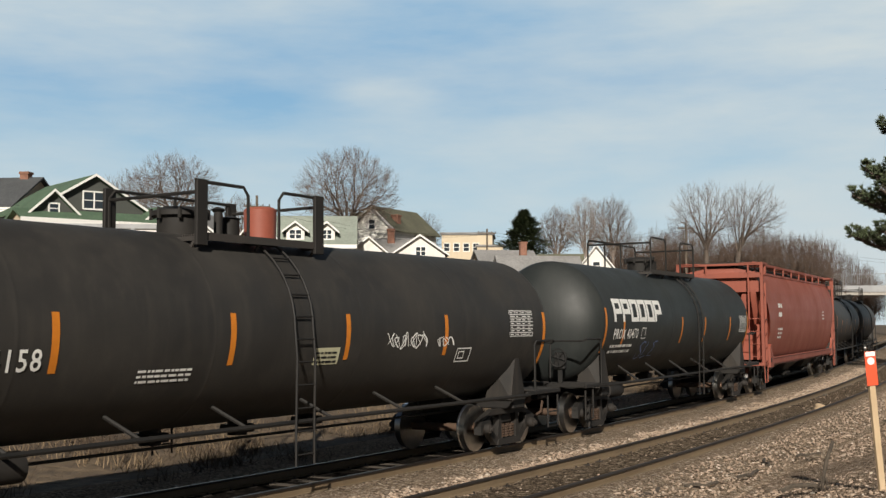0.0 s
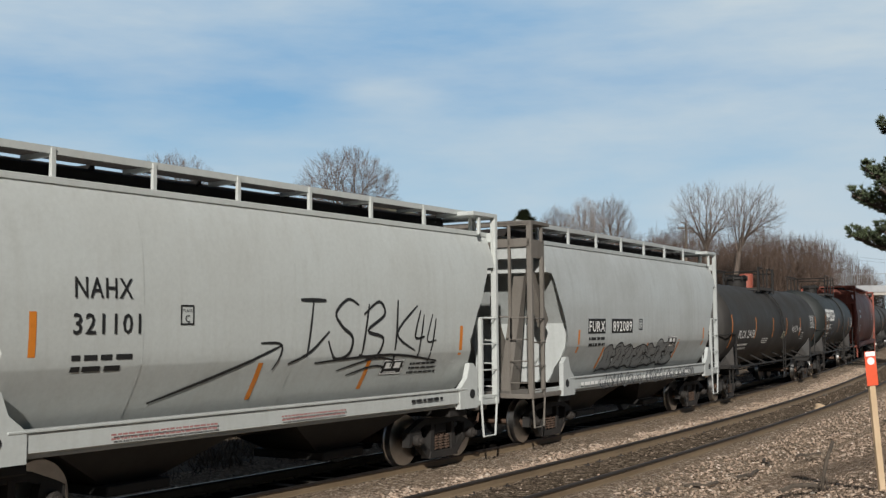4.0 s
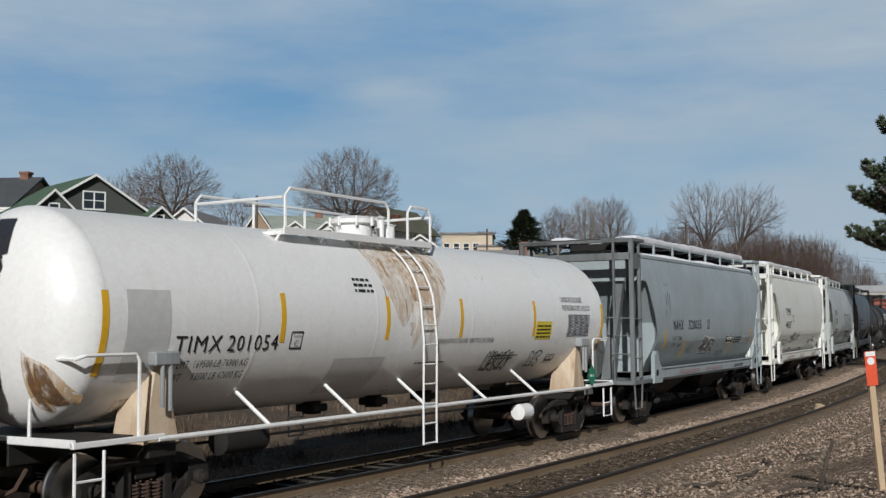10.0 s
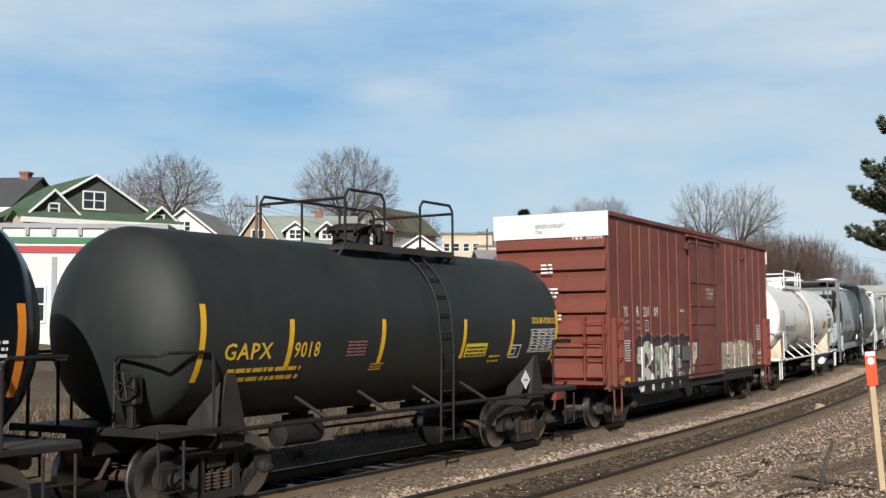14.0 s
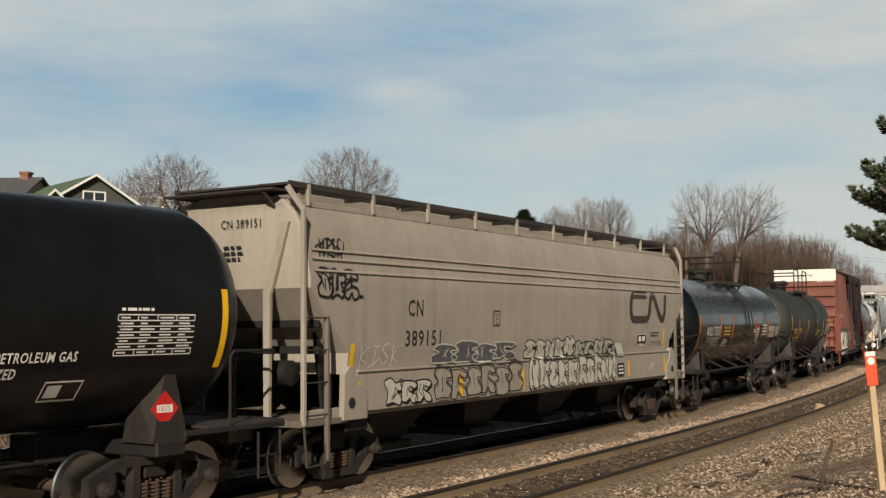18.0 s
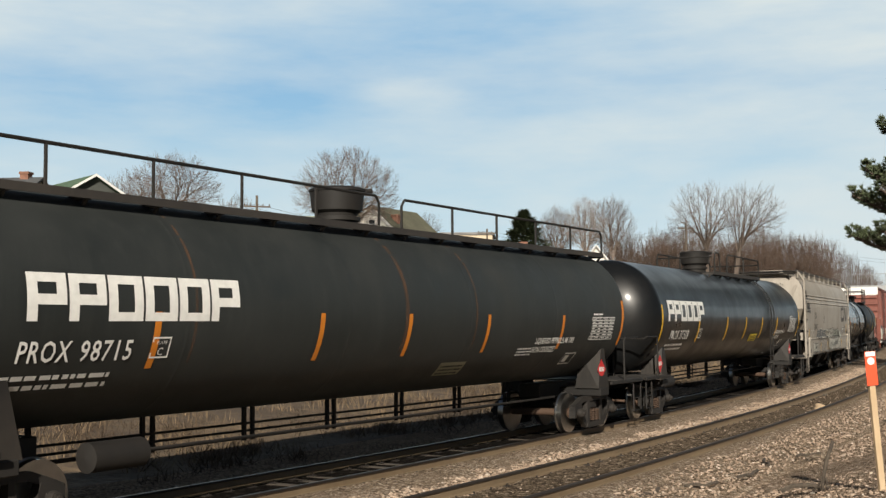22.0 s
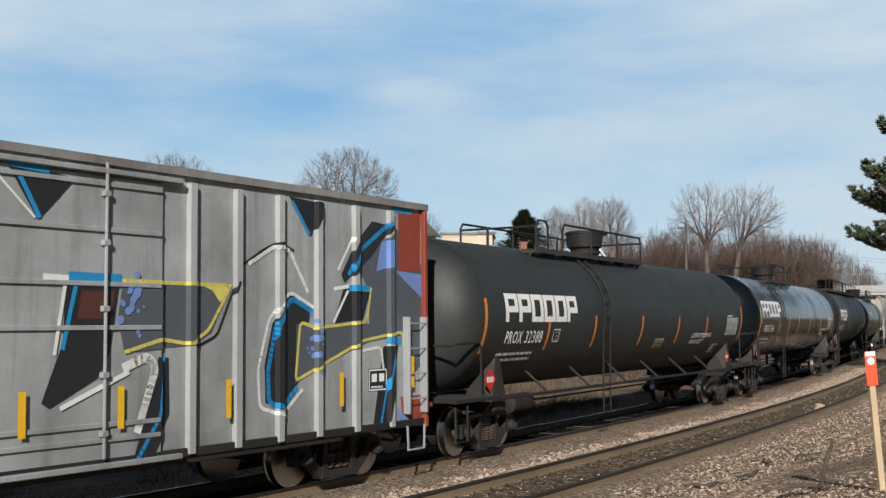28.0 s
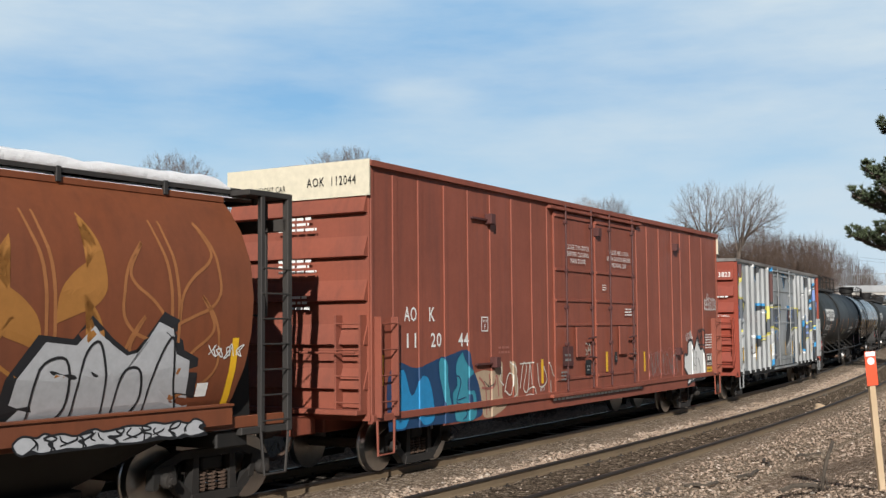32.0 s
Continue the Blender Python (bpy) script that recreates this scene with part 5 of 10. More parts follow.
def square(car, x, z, w, h, surf, ink=PAPER, letter=""):
    """A small outlined plate symbol."""
    k = Maker()
    t = 0.022
    for x0, x1, z0, z1 in ((x, x + w, z, z + t), (x, x + w, z + h - t, z + h), (x, x + t, z, z + h), (x + w - t, x + w, z, z + h)):
        k.add([surf(x0, z0, 0.009), surf(x1, z0, 0.009), surf(x1, z1, 0.009), surf(x0, z1, 0.009)], [(0, 1, 2, 3)])
    sq = part("plate_symbol", k, ink, car, "", 0)
    if letter:
        letters(sq, letter, x + w / 2, z + h * 0.14, h * 0.36, ink, surf, "plate_letter", mid=True)
        letters(sq, "PLATE", x + w / 2, z + h * 0.66, h * 0.15, ink, surf, "plate_letter", mid=True)


def notice(car, x, z, w, h, surf, back, ink, rows=3, seed=3):
    p = patch(car, "notice", x, z, w, h, back, surf, 0.006, 3)
    bars(p, x + w * 0.06, z + h * 0.1, w * 0.88, rows, h * 0.8 / rows / 1.5, ink, surf, "small_print", 0.5, seed, 0.011, 0.95)


def panel_label(car, x, z, w, h, surf, ink=PAPER, back=INK):
    """The two-box lubrication label."""
    p = patch(car, "service_label", x, z, w, h, back, surf, 0.006, 2)
    square(p, x + 0.01, z + 0.01, w - 0.02, h - 0.02, surf, ink)
    for i in (0, 1):
        patch(p, "label_box", x + w * (0.16 + 0.40 * i), z + h * 0.42, w * 0.28, h * 0.36, ink, surf, 0.010, 1)
    bars(p, x + w * 0.14, z + h * 0.14, w * 0.7, 1, h * 0.12, ink, surf, "small_print", off=0.012)


STROKES = {
    "I": [[(0.1, 1), (0.9, 1)], [(0.5, 1), (0.5, 0)], [(0.0, -0.1), (0.6, 0.1), (1.1, 0.45)]],
    "S": [[(0.9, 0.95), (0.5, 1.05), (0.15, 0.8), (0.4, 0.55), (0.8, 0.35), (0.75, 0.05), (0.3, -0.02), (0.0, 0.3)]],
    "B": [[(0.1, 0.0), (0.15, 1.0)], [(0.0, 0.8), (0.5, 1.05), (0.75, 0.8), (0.2, 0.5), (0.8, 0.35), (0.6, 0.0), (0.0, 0.05)]],
    "K": [[(0.1, 1.1), (0.25, -0.2)], [(0.9, 1.0), (0.2, 0.45), (1.0, 0.1)]],
    "4": [[(0.3, 1), (0.05, 0.4), (0.9, 0.4)], [(0.65, 0.9), (0.55, -0.1)]],
    "H": [[(0.1, 1), (0.05, 0)], [(0.8, 1), (0.75, 0)], [(0.05, 0.45), (0.8, 0.55)]],
    "O": [[(0.5, 1), (0.1, 0.6), (0.3, 0.05), (0.8, 0.3), (0.75, 0.85), (0.5, 1)]],
    "R": [[(0.1, 0), (0.15, 1), (0.75, 0.85), (0.2, 0.5), (0.85, 0.0)]],
    "E": [[(0.85, 1), (0.1, 0.9), (0.5, 0.55), (0.1, 0.1), (0.9, 0.05)]],
    "W": [[(0.0, 1), (0.2, 0.0), (0.5, 0.7), (0.75, 0.0), (1.0, 1)]],
    "T": [[(0.0, 0.95), (1.0, 1.0)], [(0.5, 1), (0.45, -0.05)]],
    "A": [[(0.0, 0.0), (0.45, 1.0), (0.9, 0.0)], [(0.15, 0.4), (0.8, 0.4)]],
    "D": [[(0.1, 0.0), (0.15, 1.0), (0.8, 0.7), (0.7, 0.15), (0.1, 0.0)]],
    "L": [[(0.2, 1.0), (0.1, 0.05), (0.8, 0.1)]],
    "M": [[(0.0, 0.0), (0.15, 1.0), (0.5, 0.4), (0.85, 1.0), (1.0, 0.0)]],
    ".": [[(0.2, 0.1), (0.5, 0.15)]],
}


def tag(car, word, x, z, w, h, mat, surf, wd=0.035, seed=0, label="", slant=0.15):
    """A hand-sprayed word in single strokes."""
    rnd = random.Random(seed)
    k = Maker()
    cw = w / len(word)
    for i, ch in enumerate(word):
        up = rnd.uniform(-0.08, 0.08) * h
        for st in STROKES.get(ch, ()):
            pts = [(x + cw * (i + 0.9 * a) + slant * h * b, z + up + h * b) for a, b in st]
            ribbon(k, curve_pts(pts, 5), wd * rnd.uniform(0.8, 1.15), surf, 0.011)
    return part("graffiti_tag", k, mat, car, label, 0)


SPRAYW = plain("sprayed white paint", (0.72, 0.72, 0.70), 0.55)
SPRAYG = plain("sprayed silver-green paint", (0.38, 0.40, 0.34), 0.55)
SPRAYD = plain("sprayed dark grey paint", (0.12, 0.125, 0.13), 0.6)
SPRAYB = plain("sprayed blue paint", (0.02, 0.24, 0.50), 0.5)
SPRAYT = plain("sprayed teal paint", (0.03, 0.22, 0.30), 0.5)
SPRAYN = plain("sprayed navy paint", (0.012, 0.05, 0.13), 0.5)
SPRAYY = plain("sprayed pale yellow paint", (0.62, 0.56, 0.13), 0.55)
SPRAYL = plain("sprayed lilac-blue paint", (0.16, 0.25, 0.52), 0.55)
SPRAYX = plain("sprayed soft black paint", (0.018, 0.019, 0.022), 0.55)
SPRAYS = plain("sprayed steel grey paint", (0.085, 0.095, 0.11), 0.55)
SPRAYM = plain("sprayed maroon paint", (0.085, 0.028, 0.024), 0.6)
SPRAYC = plain("sprayed buff paint", (0.42, 0.31, 0.21), 0.65)
SPRAYO = plain("sprayed ochre paint", (0.34, 0.15, 0.035), 0.6)
FADEO = plain("faded ochre outline", (0.32, 0.13, 0.045), 0.65)
SPRAYE = plain("sprayed green-grey paint", (0.20, 0.23, 0.17), 0.55)
SPRAYH = plain("sprayed mid grey paint", (0.21, 0.215, 0.21), 0.6)
SPRAYK = plain("sprayed pinkish outline", (0.34, 0.12, 0.10), 0.6)


WORN = plain("worn pinkish-grey lettering", (0.50, 0.44, 0.43), 0.6)


def strips_for(spots, z=2.3):
    return [(x, z) for x in spots]


# grimy tank cars at the head
for s0 in (157.8, 140.8):
    tank_car("grimy black tank car with top platform and railings", s0, 12.6, 6.6, 1.45, 3.95, DULL, strips=strips_for((-4, -1.3, 1.3, 4)))

# oxide red hopper
ROUND = [(1.15, 1.18), (1.35, 1.30), (1.7, 1.42), (2.1, 1.51), (2.6, 1.56), (3.1, 1.55), (3.6, 1.46), (4.0, 1.31), (4.25, 1.16)]
c, sf, ex = hopper_car("oxide red covered hopper car with rounded sides and roof walk", 123.1, 14.0, 8.6, REDHOP, ROUND, (1.0, 1.22), False, 3, 9)
bars(c, -6.2, 2.7, 0.9, 2, 0.22, PAPER, sf, seed=4)
bars(c, -6.2, 1.9, 0.9, 3, 0.10, PAPER, sf, seed=5)
bars(c, 4.6, 2.6, 0.5, 3, 0.10, PAPER, sf, seed=6)

# dusty tank with the block mark
c, sf, zc = tank_car("dusty black tank car with a white block mark", 105.95, 12.4, 6.4, 1.45, 4.0, OLIVE, strips=strips_for((-5.2, -0.6, 1.6, 4.3)), deck_x=0.3, deck_len=3.9)
block_mark(c, -5.89, 2.53, 3.5, 0.55, PAPER, sf)
letters(c, "PROX 40470", -5.85, 2.12, 0.24, PAPER, sf, squeeze=1.0, bold=0.003, width=1.67)
bars(c, -5.9, 1.78, 1.5, 2, 0.09, PAPER, sf)
square(c, -3.9, 2.1, 0.3, 0.28, sf)
tag(c, "SLE", -3.8, 1.62, 1.4, 0.4, SPRAYL, sf, 0.03, 3, "blue sprayed scribble")
table(c, 5.4, 2.2, 0.85, 0.5, sf)

# tank with side rails and tall top railing
c, sf, zc = tank_car("dusty black tank car with side rails and a tall top railing", 88.4, 13.95, 7.9, 1.42, 3.85, DULL, strips=strips_for((-4.38, -1.4, 1.22, 4.12), 2.3), deck_x=-0.27, deck_len=2.65, ladder_at=(0.05,), rail_h=0.68, rail_runs=((-1.57, -0.57), (0.12, 1.04)), dome_x=-0.75)
letters(c, "PLCX", -6.88, 1.98, 0.25, PAPER, sf, bold=0.004, width=1.0)
letters(c, "224158", -5.62, 1.98, 0.25, PAPER, sf, bold=0.004, squeeze=0.95, width=1.07)
bars(c, -6.95, 1.60, 1.75, 2, 0.085, PAPER, sf, seed=2, fill=1)
bars(c, -3.05, 1.76, 0.95, 3, 0.045, PAPER, sf, seed=3, fill=1)
notice(c, 0.42, 1.88, 0.62, 0.26, sf, plain("pale yellow notice", (0.55, 0.53, 0.36), 0.6), INK)
scribble(c, 2.3, 2.08, 1.2, 0.30, PAPER, sf, 5, 7, 0.022, label="thin white sprayed scribble")
scribble(c, 3.8, 2.10, 0.6, 0.22, PAPER, sf, 8, 3, 0.022)
square(c, 4.55, 1.80, 0.5, 0.26, sf)
square(c, 4.62, 1.86, 0.2, 0.14, sf)
table(c, 6.45, 2.25, 0.95, 0.5, sf, seed=7)
endf = lambda u, z, off: Vector((-7.9 - 0.52 * 1.42 * math.sqrt(max(0.0, 1 - (u * u + (z - zc) ** 2) / 1.42**2)) - off, -u, z))
letters(c, "PLCX 224158", -0.5, zc + 0.42, 0.13, PAPER, endf, bold=0.002, off=0.02, width=0.75)
bars(c, -0.3, zc - 0.15, 0.6, 2, 0.07, PAPER, endf, off=0.02)
bars(c, -0.4, zc - 0.75, 0.7, 4, 0.06, PAPER, endf, off=0.02)
k = Maker()
k.lathe([(3.85, 0.26), (4.36, 0.27), (4.40, 0.22), (4.41, 0.02)], "z", 18, (0.72, 0.0, 0))
part("valve_cover", k, REDHOP, c, "rust red round valve cover")
for x in (-1.57, 1.04):
    for y in (-0.95, 0.95):
        k = Maker()
        k.box(x - 0.11, x + 0.11, y - 0.03, y + 0.03, 3.62, 4.56, 0.01)
        part("rail_post", k, UNDER, c, "wide flat rail post")

# four two-bay hoppers
c, sf, ex = hopper_car("pale grey covered hopper with dark sprayed scrawl along its foot", 72.3, 9.8, 5.95, PALE, rear=0.8, rear_mat=DIRTY)
for x0, x1, w in ((-3.95, -2.93, "FURX"), (-2.55, -1.18, "892089")):
    p = patch(c, "number_panel", x0, 2.26, x1 - x0, 0.34, INK, sf, 0.005, 2)
    letters(p, w, (x0 + x1) / 2, 2.31, 0.23, PAPER, sf, bold=0.004, width=(x1 - x0) * 0.9, mid=True, off=0.011)
square(c, -0.75, 2.33, 0.25, 0.27, sf, INK, "C")
panel_label(c, 1.5, 1.88, 0.68, 0.26, sf)
bars(c, -3.9, 1.98, 1.1, 2, 0.09, INK, sf)
throwup(c, -2.8, 1.40, 4.9, 0.58, 7, SPRAYH, INK, sf, 14, "dark grey sprayed letters running onto the sill")
dashes(c, sf, ((-4.45, 2.1), (-2.9, 1.7), (0.0, 1.75), (2.4, 1.8), (4.55, 2.1)), ORANGE, 0.09, 0.5)
flat = side_flat(1.56)
bars(c, -4.4, 1.13, 8.2, 1, 0.10, PAPER, flat, seed=8)
scribble(c, -3.4, 1.0, 7.0, 0.34, SPRAYD, flat, 4, 26, 0.035)

c, sf, ex = hopper_car("light grey covered hopper with a large thin black tag", 58.2, 9.5, 5.85, LIGHT, rear=0.8)
letters(c, "NAHX", -3.98, 2.83, 0.24, INK, sf, bold=0.004, squeeze=0.95, width=0.88)
letters(c, "321101", -4.0, 2.40, 0.24, INK, sf, bold=0.004, squeeze=0.9, width=1.03)
square(c, -2.3, 2.5, 0.24, 0.26, sf, INK, "C")
bars(c, -4.0, 1.95, 1.0, 2, 0.09, INK, sf)
tag(c, "ISBK", -0.1, 1.95, 3.3, 0.85, INK, sf, 0.055, 2, "large thin black sprayed tag")
tag(c, "44", 3.05, 1.95, 0.75, 0.75, INK, sf, 0.045, 6)
k = Maker()
ribbon(k, curve_pts([(-2.6, 1.5), (-1.4, 1.85), (-0.3, 2.2)], 5), 0.045, sf, 0.011)
ribbon(k, curve_pts([(-0.75, 2.24), (-0.3, 2.2), (-0.42, 1.85)], 5), 0.04, sf, 0.011)
ribbon(k, curve_pts([(1.1, 1.78), (2.0, 1.95), (2.6, 1.90)], 4), 0.035, sf, 0.011)
ribbon(k, curve_pts([(1.4, 1.70), (2.0, 1.82), (2.4, 1.80)], 4), 0.035, sf, 0.011)
ribbon(k, curve_pts([(0.5, 1.92), (2.4, 2.0), (3.9, 1.86)], 6), 0.04, sf, 0.011)
part("graffiti_tag", k, INK, c, "", 0)
panel_label(c, 2.3, 1.66, 0.62, 0.26, sf)
bars(c, 3.1, 1.66, 0.9, 3, 0.05, INK, sf)
dashes(c, sf, ((-4.55, 2.4), (-0.7, 1.7), (1.9, 1.72), (4.6, 2.2)), ORANGE, 0.10, 0.52)
bars(c, -3.4, 1.12, 1.8, 2, 0.034, REDINK, flat, seed=4, fill=1)
bars(c, -0.3, 1.12, 1.5, 2, 0.034, REDINK, flat, seed=5, fill=1)
bars(c, 3.0, 1.18, 1.0, 1, 0.06, INK, flat, seed=6)

c, sf, ex = hopper_car("off-white covered hopper with melting snow on its roof walk", 44.0, 9.6, 5.85, CREAM, snow=True, rear=0.85)
letters(c, "TCMX", -3.88, 2.76, 0.26, INK, sf, bold=0.0, squeeze=1.0, width=1.02)
letters(c, "440257", -3.95, 2.27, 0.25, INK, sf, bold=0.003, squeeze=0.98, width=1.2)
square(c, -2.42, 2.50, 0.26, 0.27, sf, INK, "C")
letters(c, "LD LMT  229700 LBS", -4.2, 1.76, 0.09, INK, sf, width=1.07)
letters(c, "LT WT  56300 LBS", -4.2, 1.62, 0.09, INK, sf, width=0.98)
tag(c, "HORSE", -2.62, 1.80, 1.05, 0.25, INK, sf, 0.042, 9, "black sprayed tag", 0.45)
tag(c, "LAS", -1.35, 1.80, 0.62, 0.24, INK, sf, 0.042, 10, "", 0.45)
scribble(c, -2.66, 1.71, 0.5, 0.05, INK, sf, 12, 2, 0.025)
panel_label(c, 2.9, 1.68, 0.5, 0.20, sf, PAPER, SPRAYD)
bars(c, 2.0, 1.62, 0.7, 3, 0.04, INK, sf)
bars(c, -3.7, 1.13, 1.55, 2, 0.034, REDINK, flat, seed=11, fill=1)
bars(c, -0.9, 1.09, 0.9, 3, 0.034, REDINK, flat, seed=12, fill=1)
bars(c, 1.9, 1.14, 1.2, 2, 0.034, REDINK, flat, seed=13, fill=1)
k = Maker()
k.box(-4.72, -4.58, -1.562, -1.555, 1.34, 1.45)
part("defect_card", k, plain("small red card", (0.45, 0.12, 0.14), 0.6), c)
dashes(c, sf, ((-4.1, 1.42), (-1.6, 1.46), (0.9, 1.42)), plain("soiled orange strip", (0.42, 0.24, 0.09), 0.6), 0.5, 0.08)

# rear end parts wear the darkened paint in place of shade
c, sf, ex = hopper_car("blue-grey covered hopper with melting snow on its roof walk", 29.7, 9.8, 5.95, SLATE, snow=True, rear=0.8, rear_mat=SHADED_END)
letters(c, "NAHX", -3.76, 2.31, 0.26, INK, sf, bold=0.004, squeeze=0.95, width=0.88)
letters(c, "320035", -2.40, 2.32, 0.25, INK, sf, bold=0.004, squeeze=0.98, width=1.2)
square(c, -0.57, 2.32, 0.24, 0.26, sf, INK, "C")
letters(c, "LD LMT  229400", -3.8, 2.03, 0.10, INK, sf, width=0.84)
letters(c, "LT WT    56600", -3.8, 1.84, 0.10, INK, sf, width=0.84)
throwup(c, -1.1, 1.62, 1.3, 0.42, 2, SPRAYH, SPRAYW, sf, 23, "grey sprayed letters with white outlines", shade=SPRAYD)
scribble(c, -1.15, 1.66, 1.4, 0.36, SPRAYW, sf, 26, 3, 0.022)
scribble(c, -1.0, 1.66, 1.1, 0.34, INK, sf, 27, 3, 0.02, off=0.02)
tag(c, "ADE", -2.2, 1.66, 0.5, 0.26, SPRAYH, sf, 0.022, 3)
panel_label(c, 1.6, 1.84, 0.72, 0.28, sf)
bars(c, 2.5, 1.86, 0.9, 3, 0.05, INK, sf, seed=4)
tag(c, "BOSS", 3.5, 1.86, 0.75, 0.2, SPRAYW, sf, 0.025, 5)
tag(c, "DEATH", 1.0, 1.5, 0.8, 0.13, SPRAYD, sf, 0.024, 6)
dashes(c, sf, ((-4.4, 2.06), (-2.55, 1.75), (2.35, 1.75), (4.5, 2.1)), YELLOW, 0.11, 0.5)
bars(c, -3.3, 1.13, 1.9, 2, 0.034, REDINK, flat, seed=21, fill=1)
bars(c, -0.8, 1.13, 1.8, 2, 0.034, REDINK, flat, seed=22, fill=1)
bars(c, 2.4, 1.15, 1.0, 1, 0.06, INK, flat, seed=23)
k = Maker()
for i, (x, l) in enumerate(((-4.35, 0.9), (-4.2, 0.6), (-4.05, 0.75))):
    ribbon(k, [(x, 3.55), (x + 0.03, 3.55 - l * 0.5), (x + 0.02, 3.55 - l)], 0.05, sf, 0.006)
part("streak", k, SPRAYD, c, "", 0)
letters(c, "320035", -1.3, 3.95, 0.15, INK, end_flat(-6.02), width=0.6)

# white tank
c, sf, zc = tank_car("white tank car with rust stains, white railings and yellow strips", 13.95, 12.6, 7.35, 1.42, 4.05, WHITE, YELLOW, steel=WHITE, strips=strips_for((-4.02, -1.33, 1.05, 3.97), 2.6), deck_x=-1.35, deck_len=4.2, ladder_at=(-0.2,), rail_h=0.57, wheel_end=False, rail_runs=((-3.4, -0.6), (0.0, 0.75)), dome_x=-0.1)
letters(c, "TIMX", -6.15, 2.14, 0.22, INK, sf, bold=0.0, width=0.88)
letters(c, "201054", -5.15, 2.14, 0.22, INK, sf, bold=0.0, squeeze=0.95, width=1.05)
square(c, -3.82, 2.14, 0.28, 0.26, sf, INK, "C")
letters(c, "LD LMT  169500 LB 76900 KG", -6.2, 1.93, 0.10, INK, sf, width=1.56)
letters(c, "LT WT     93500 LB 42600 KG", -6.2, 1.76, 0.10, INK, sf, width=1.56)
bars(c, -2.2, 3.02, 0.55, 3, 0.06, INK, sf)
letters(c, "REGULATING VALVES VENTING NORMAL", 0.28, 2.15, 0.085, INK, sf, squeeze=0.98, width=2.06)
letters(c, "CARBON DIOXIDE", 5.25, 2.96, 0.11, INK, sf, squeeze=0.9, width=1.06)
letters(c, "REFRIGERATED LIQUID", 5.28, 2.78, 0.11, INK, sf, squeeze=0.9, width=1.38)
table(c, 5.55, 2.22, 1.1, 0.46, sf, INK, plain("pale grey record panel", (0.50, 0.52, 0.54), 0.6))
notice(c, 4.05, 2.17, 0.72, 0.37, sf, YPLATE, INK, 4)
patch(c, "repainted_patch", -7.0, 1.80, 0.74, 1.15, plain("grey repaint", (0.58, 0.58, 0.56), 0.6), sf, 0.004, 8)
patch(c, "repainted_patch", -2.6, 1.40, 1.40, 0.56, plain("faint grey repaint", (0.62, 0.62, 0.60), 0.6), sf, 0.004, 6)
hollow(c, 2.3, 1.60, 1.0, 0.36, 4, INK, sf, 33, 0.022, "black outlined tag")
scribble(c, 2.3, 1.62, 1.0, 0.34, INK, sf, 35, 4, 0.018)
hollow(c, 4.15, 1.62, 0.5, 0.30, 2, INK, sf, 34, 0.022, "black outlined tag")
panel_label(c, 4.95, 1.66, 0.42, 0.18, sf)
bars(c, 2.6, 1.80, 1.0, 2, 0.035, INK, sf)
bars(c, -0.2, 1.80, 1.2, 1, 0.035, INK, sf)
SOFT = stain("buff rust bloom", (0.66, 0.50, 0.33), 0.55)
ORANGER = stain("orange rust streak", (0.50, 0.27, 0.10), 0.9, (0.30, 0.14, 0.05))
for x0, x1, z0, z1 in ((-1.45, 0.75, 2.45, 3.93), (-0.75, 0.45, 2.05, 3.95), (-6.75, -5.95, 1.15, 1.55), (5.95, 6.75, 1.15, 1.55)):
    k = Maker()
    blob(k, [(x0, z1), ((x0 + x1) / 2, z1 + 0.02), (x1, z1), (x1 - 0.1, z0 + (z1 - z0) * 0.5), (x0 + (x1 - x0) * 0.7, z0 + 0.1), (x0 + (x1 - x0) * 0.45, z0 + 0.3 * (z1 - z0)), (x0 + (x1 - x0) * 0.25, z0), (x0 + 0.05, z0 + (z1 - z0) * 0.6)], sf, 0.005)
    part("rust_stain", k, SOFT, c, "buff rust bloom", 60)
for x, z0, wd in ((-1.35, 2.9, 0.04), (-1.1, 3.3, 0.07), (-0.78, 2.7, 0.06), (-0.60, 2.3, 0.11), (-0.47, 2.9, 0.16), (-0.3, 3.1, 0.10), (0.05, 3.2, 0.08), (0.3, 3.3, 0.09), (0.55, 3.1, 0.05)):
    k = Maker()
    ribbon(k, [(x, 3.93), (x + 0.01, 3.6), (x - 0.01, z0 + 0.2), (x, z0)], wd, sf, 0.008)
    part("rust_stain", k, ORANGER, c, "orange rust streak from the walkway", 60)
placard(c, 6.6, 1.32, 0.26, side_flat(1.47), GREENCARD)
RUNS = stain("brown rust run", (0.22, 0.12, 0.05), 1.0, (0.08, 0.04, 0.025))
endf = lambda u, z, off: Vector((-7.35 - 0.52 * 1.42 * math.sqrt(max(0.0, 1 - (u * u + (z - zc) ** 2) / 1.42**2)) - off, -u, z))
STAIN = stain("pale rust stain", (0.55, 0.36, 0.17), 0.8)
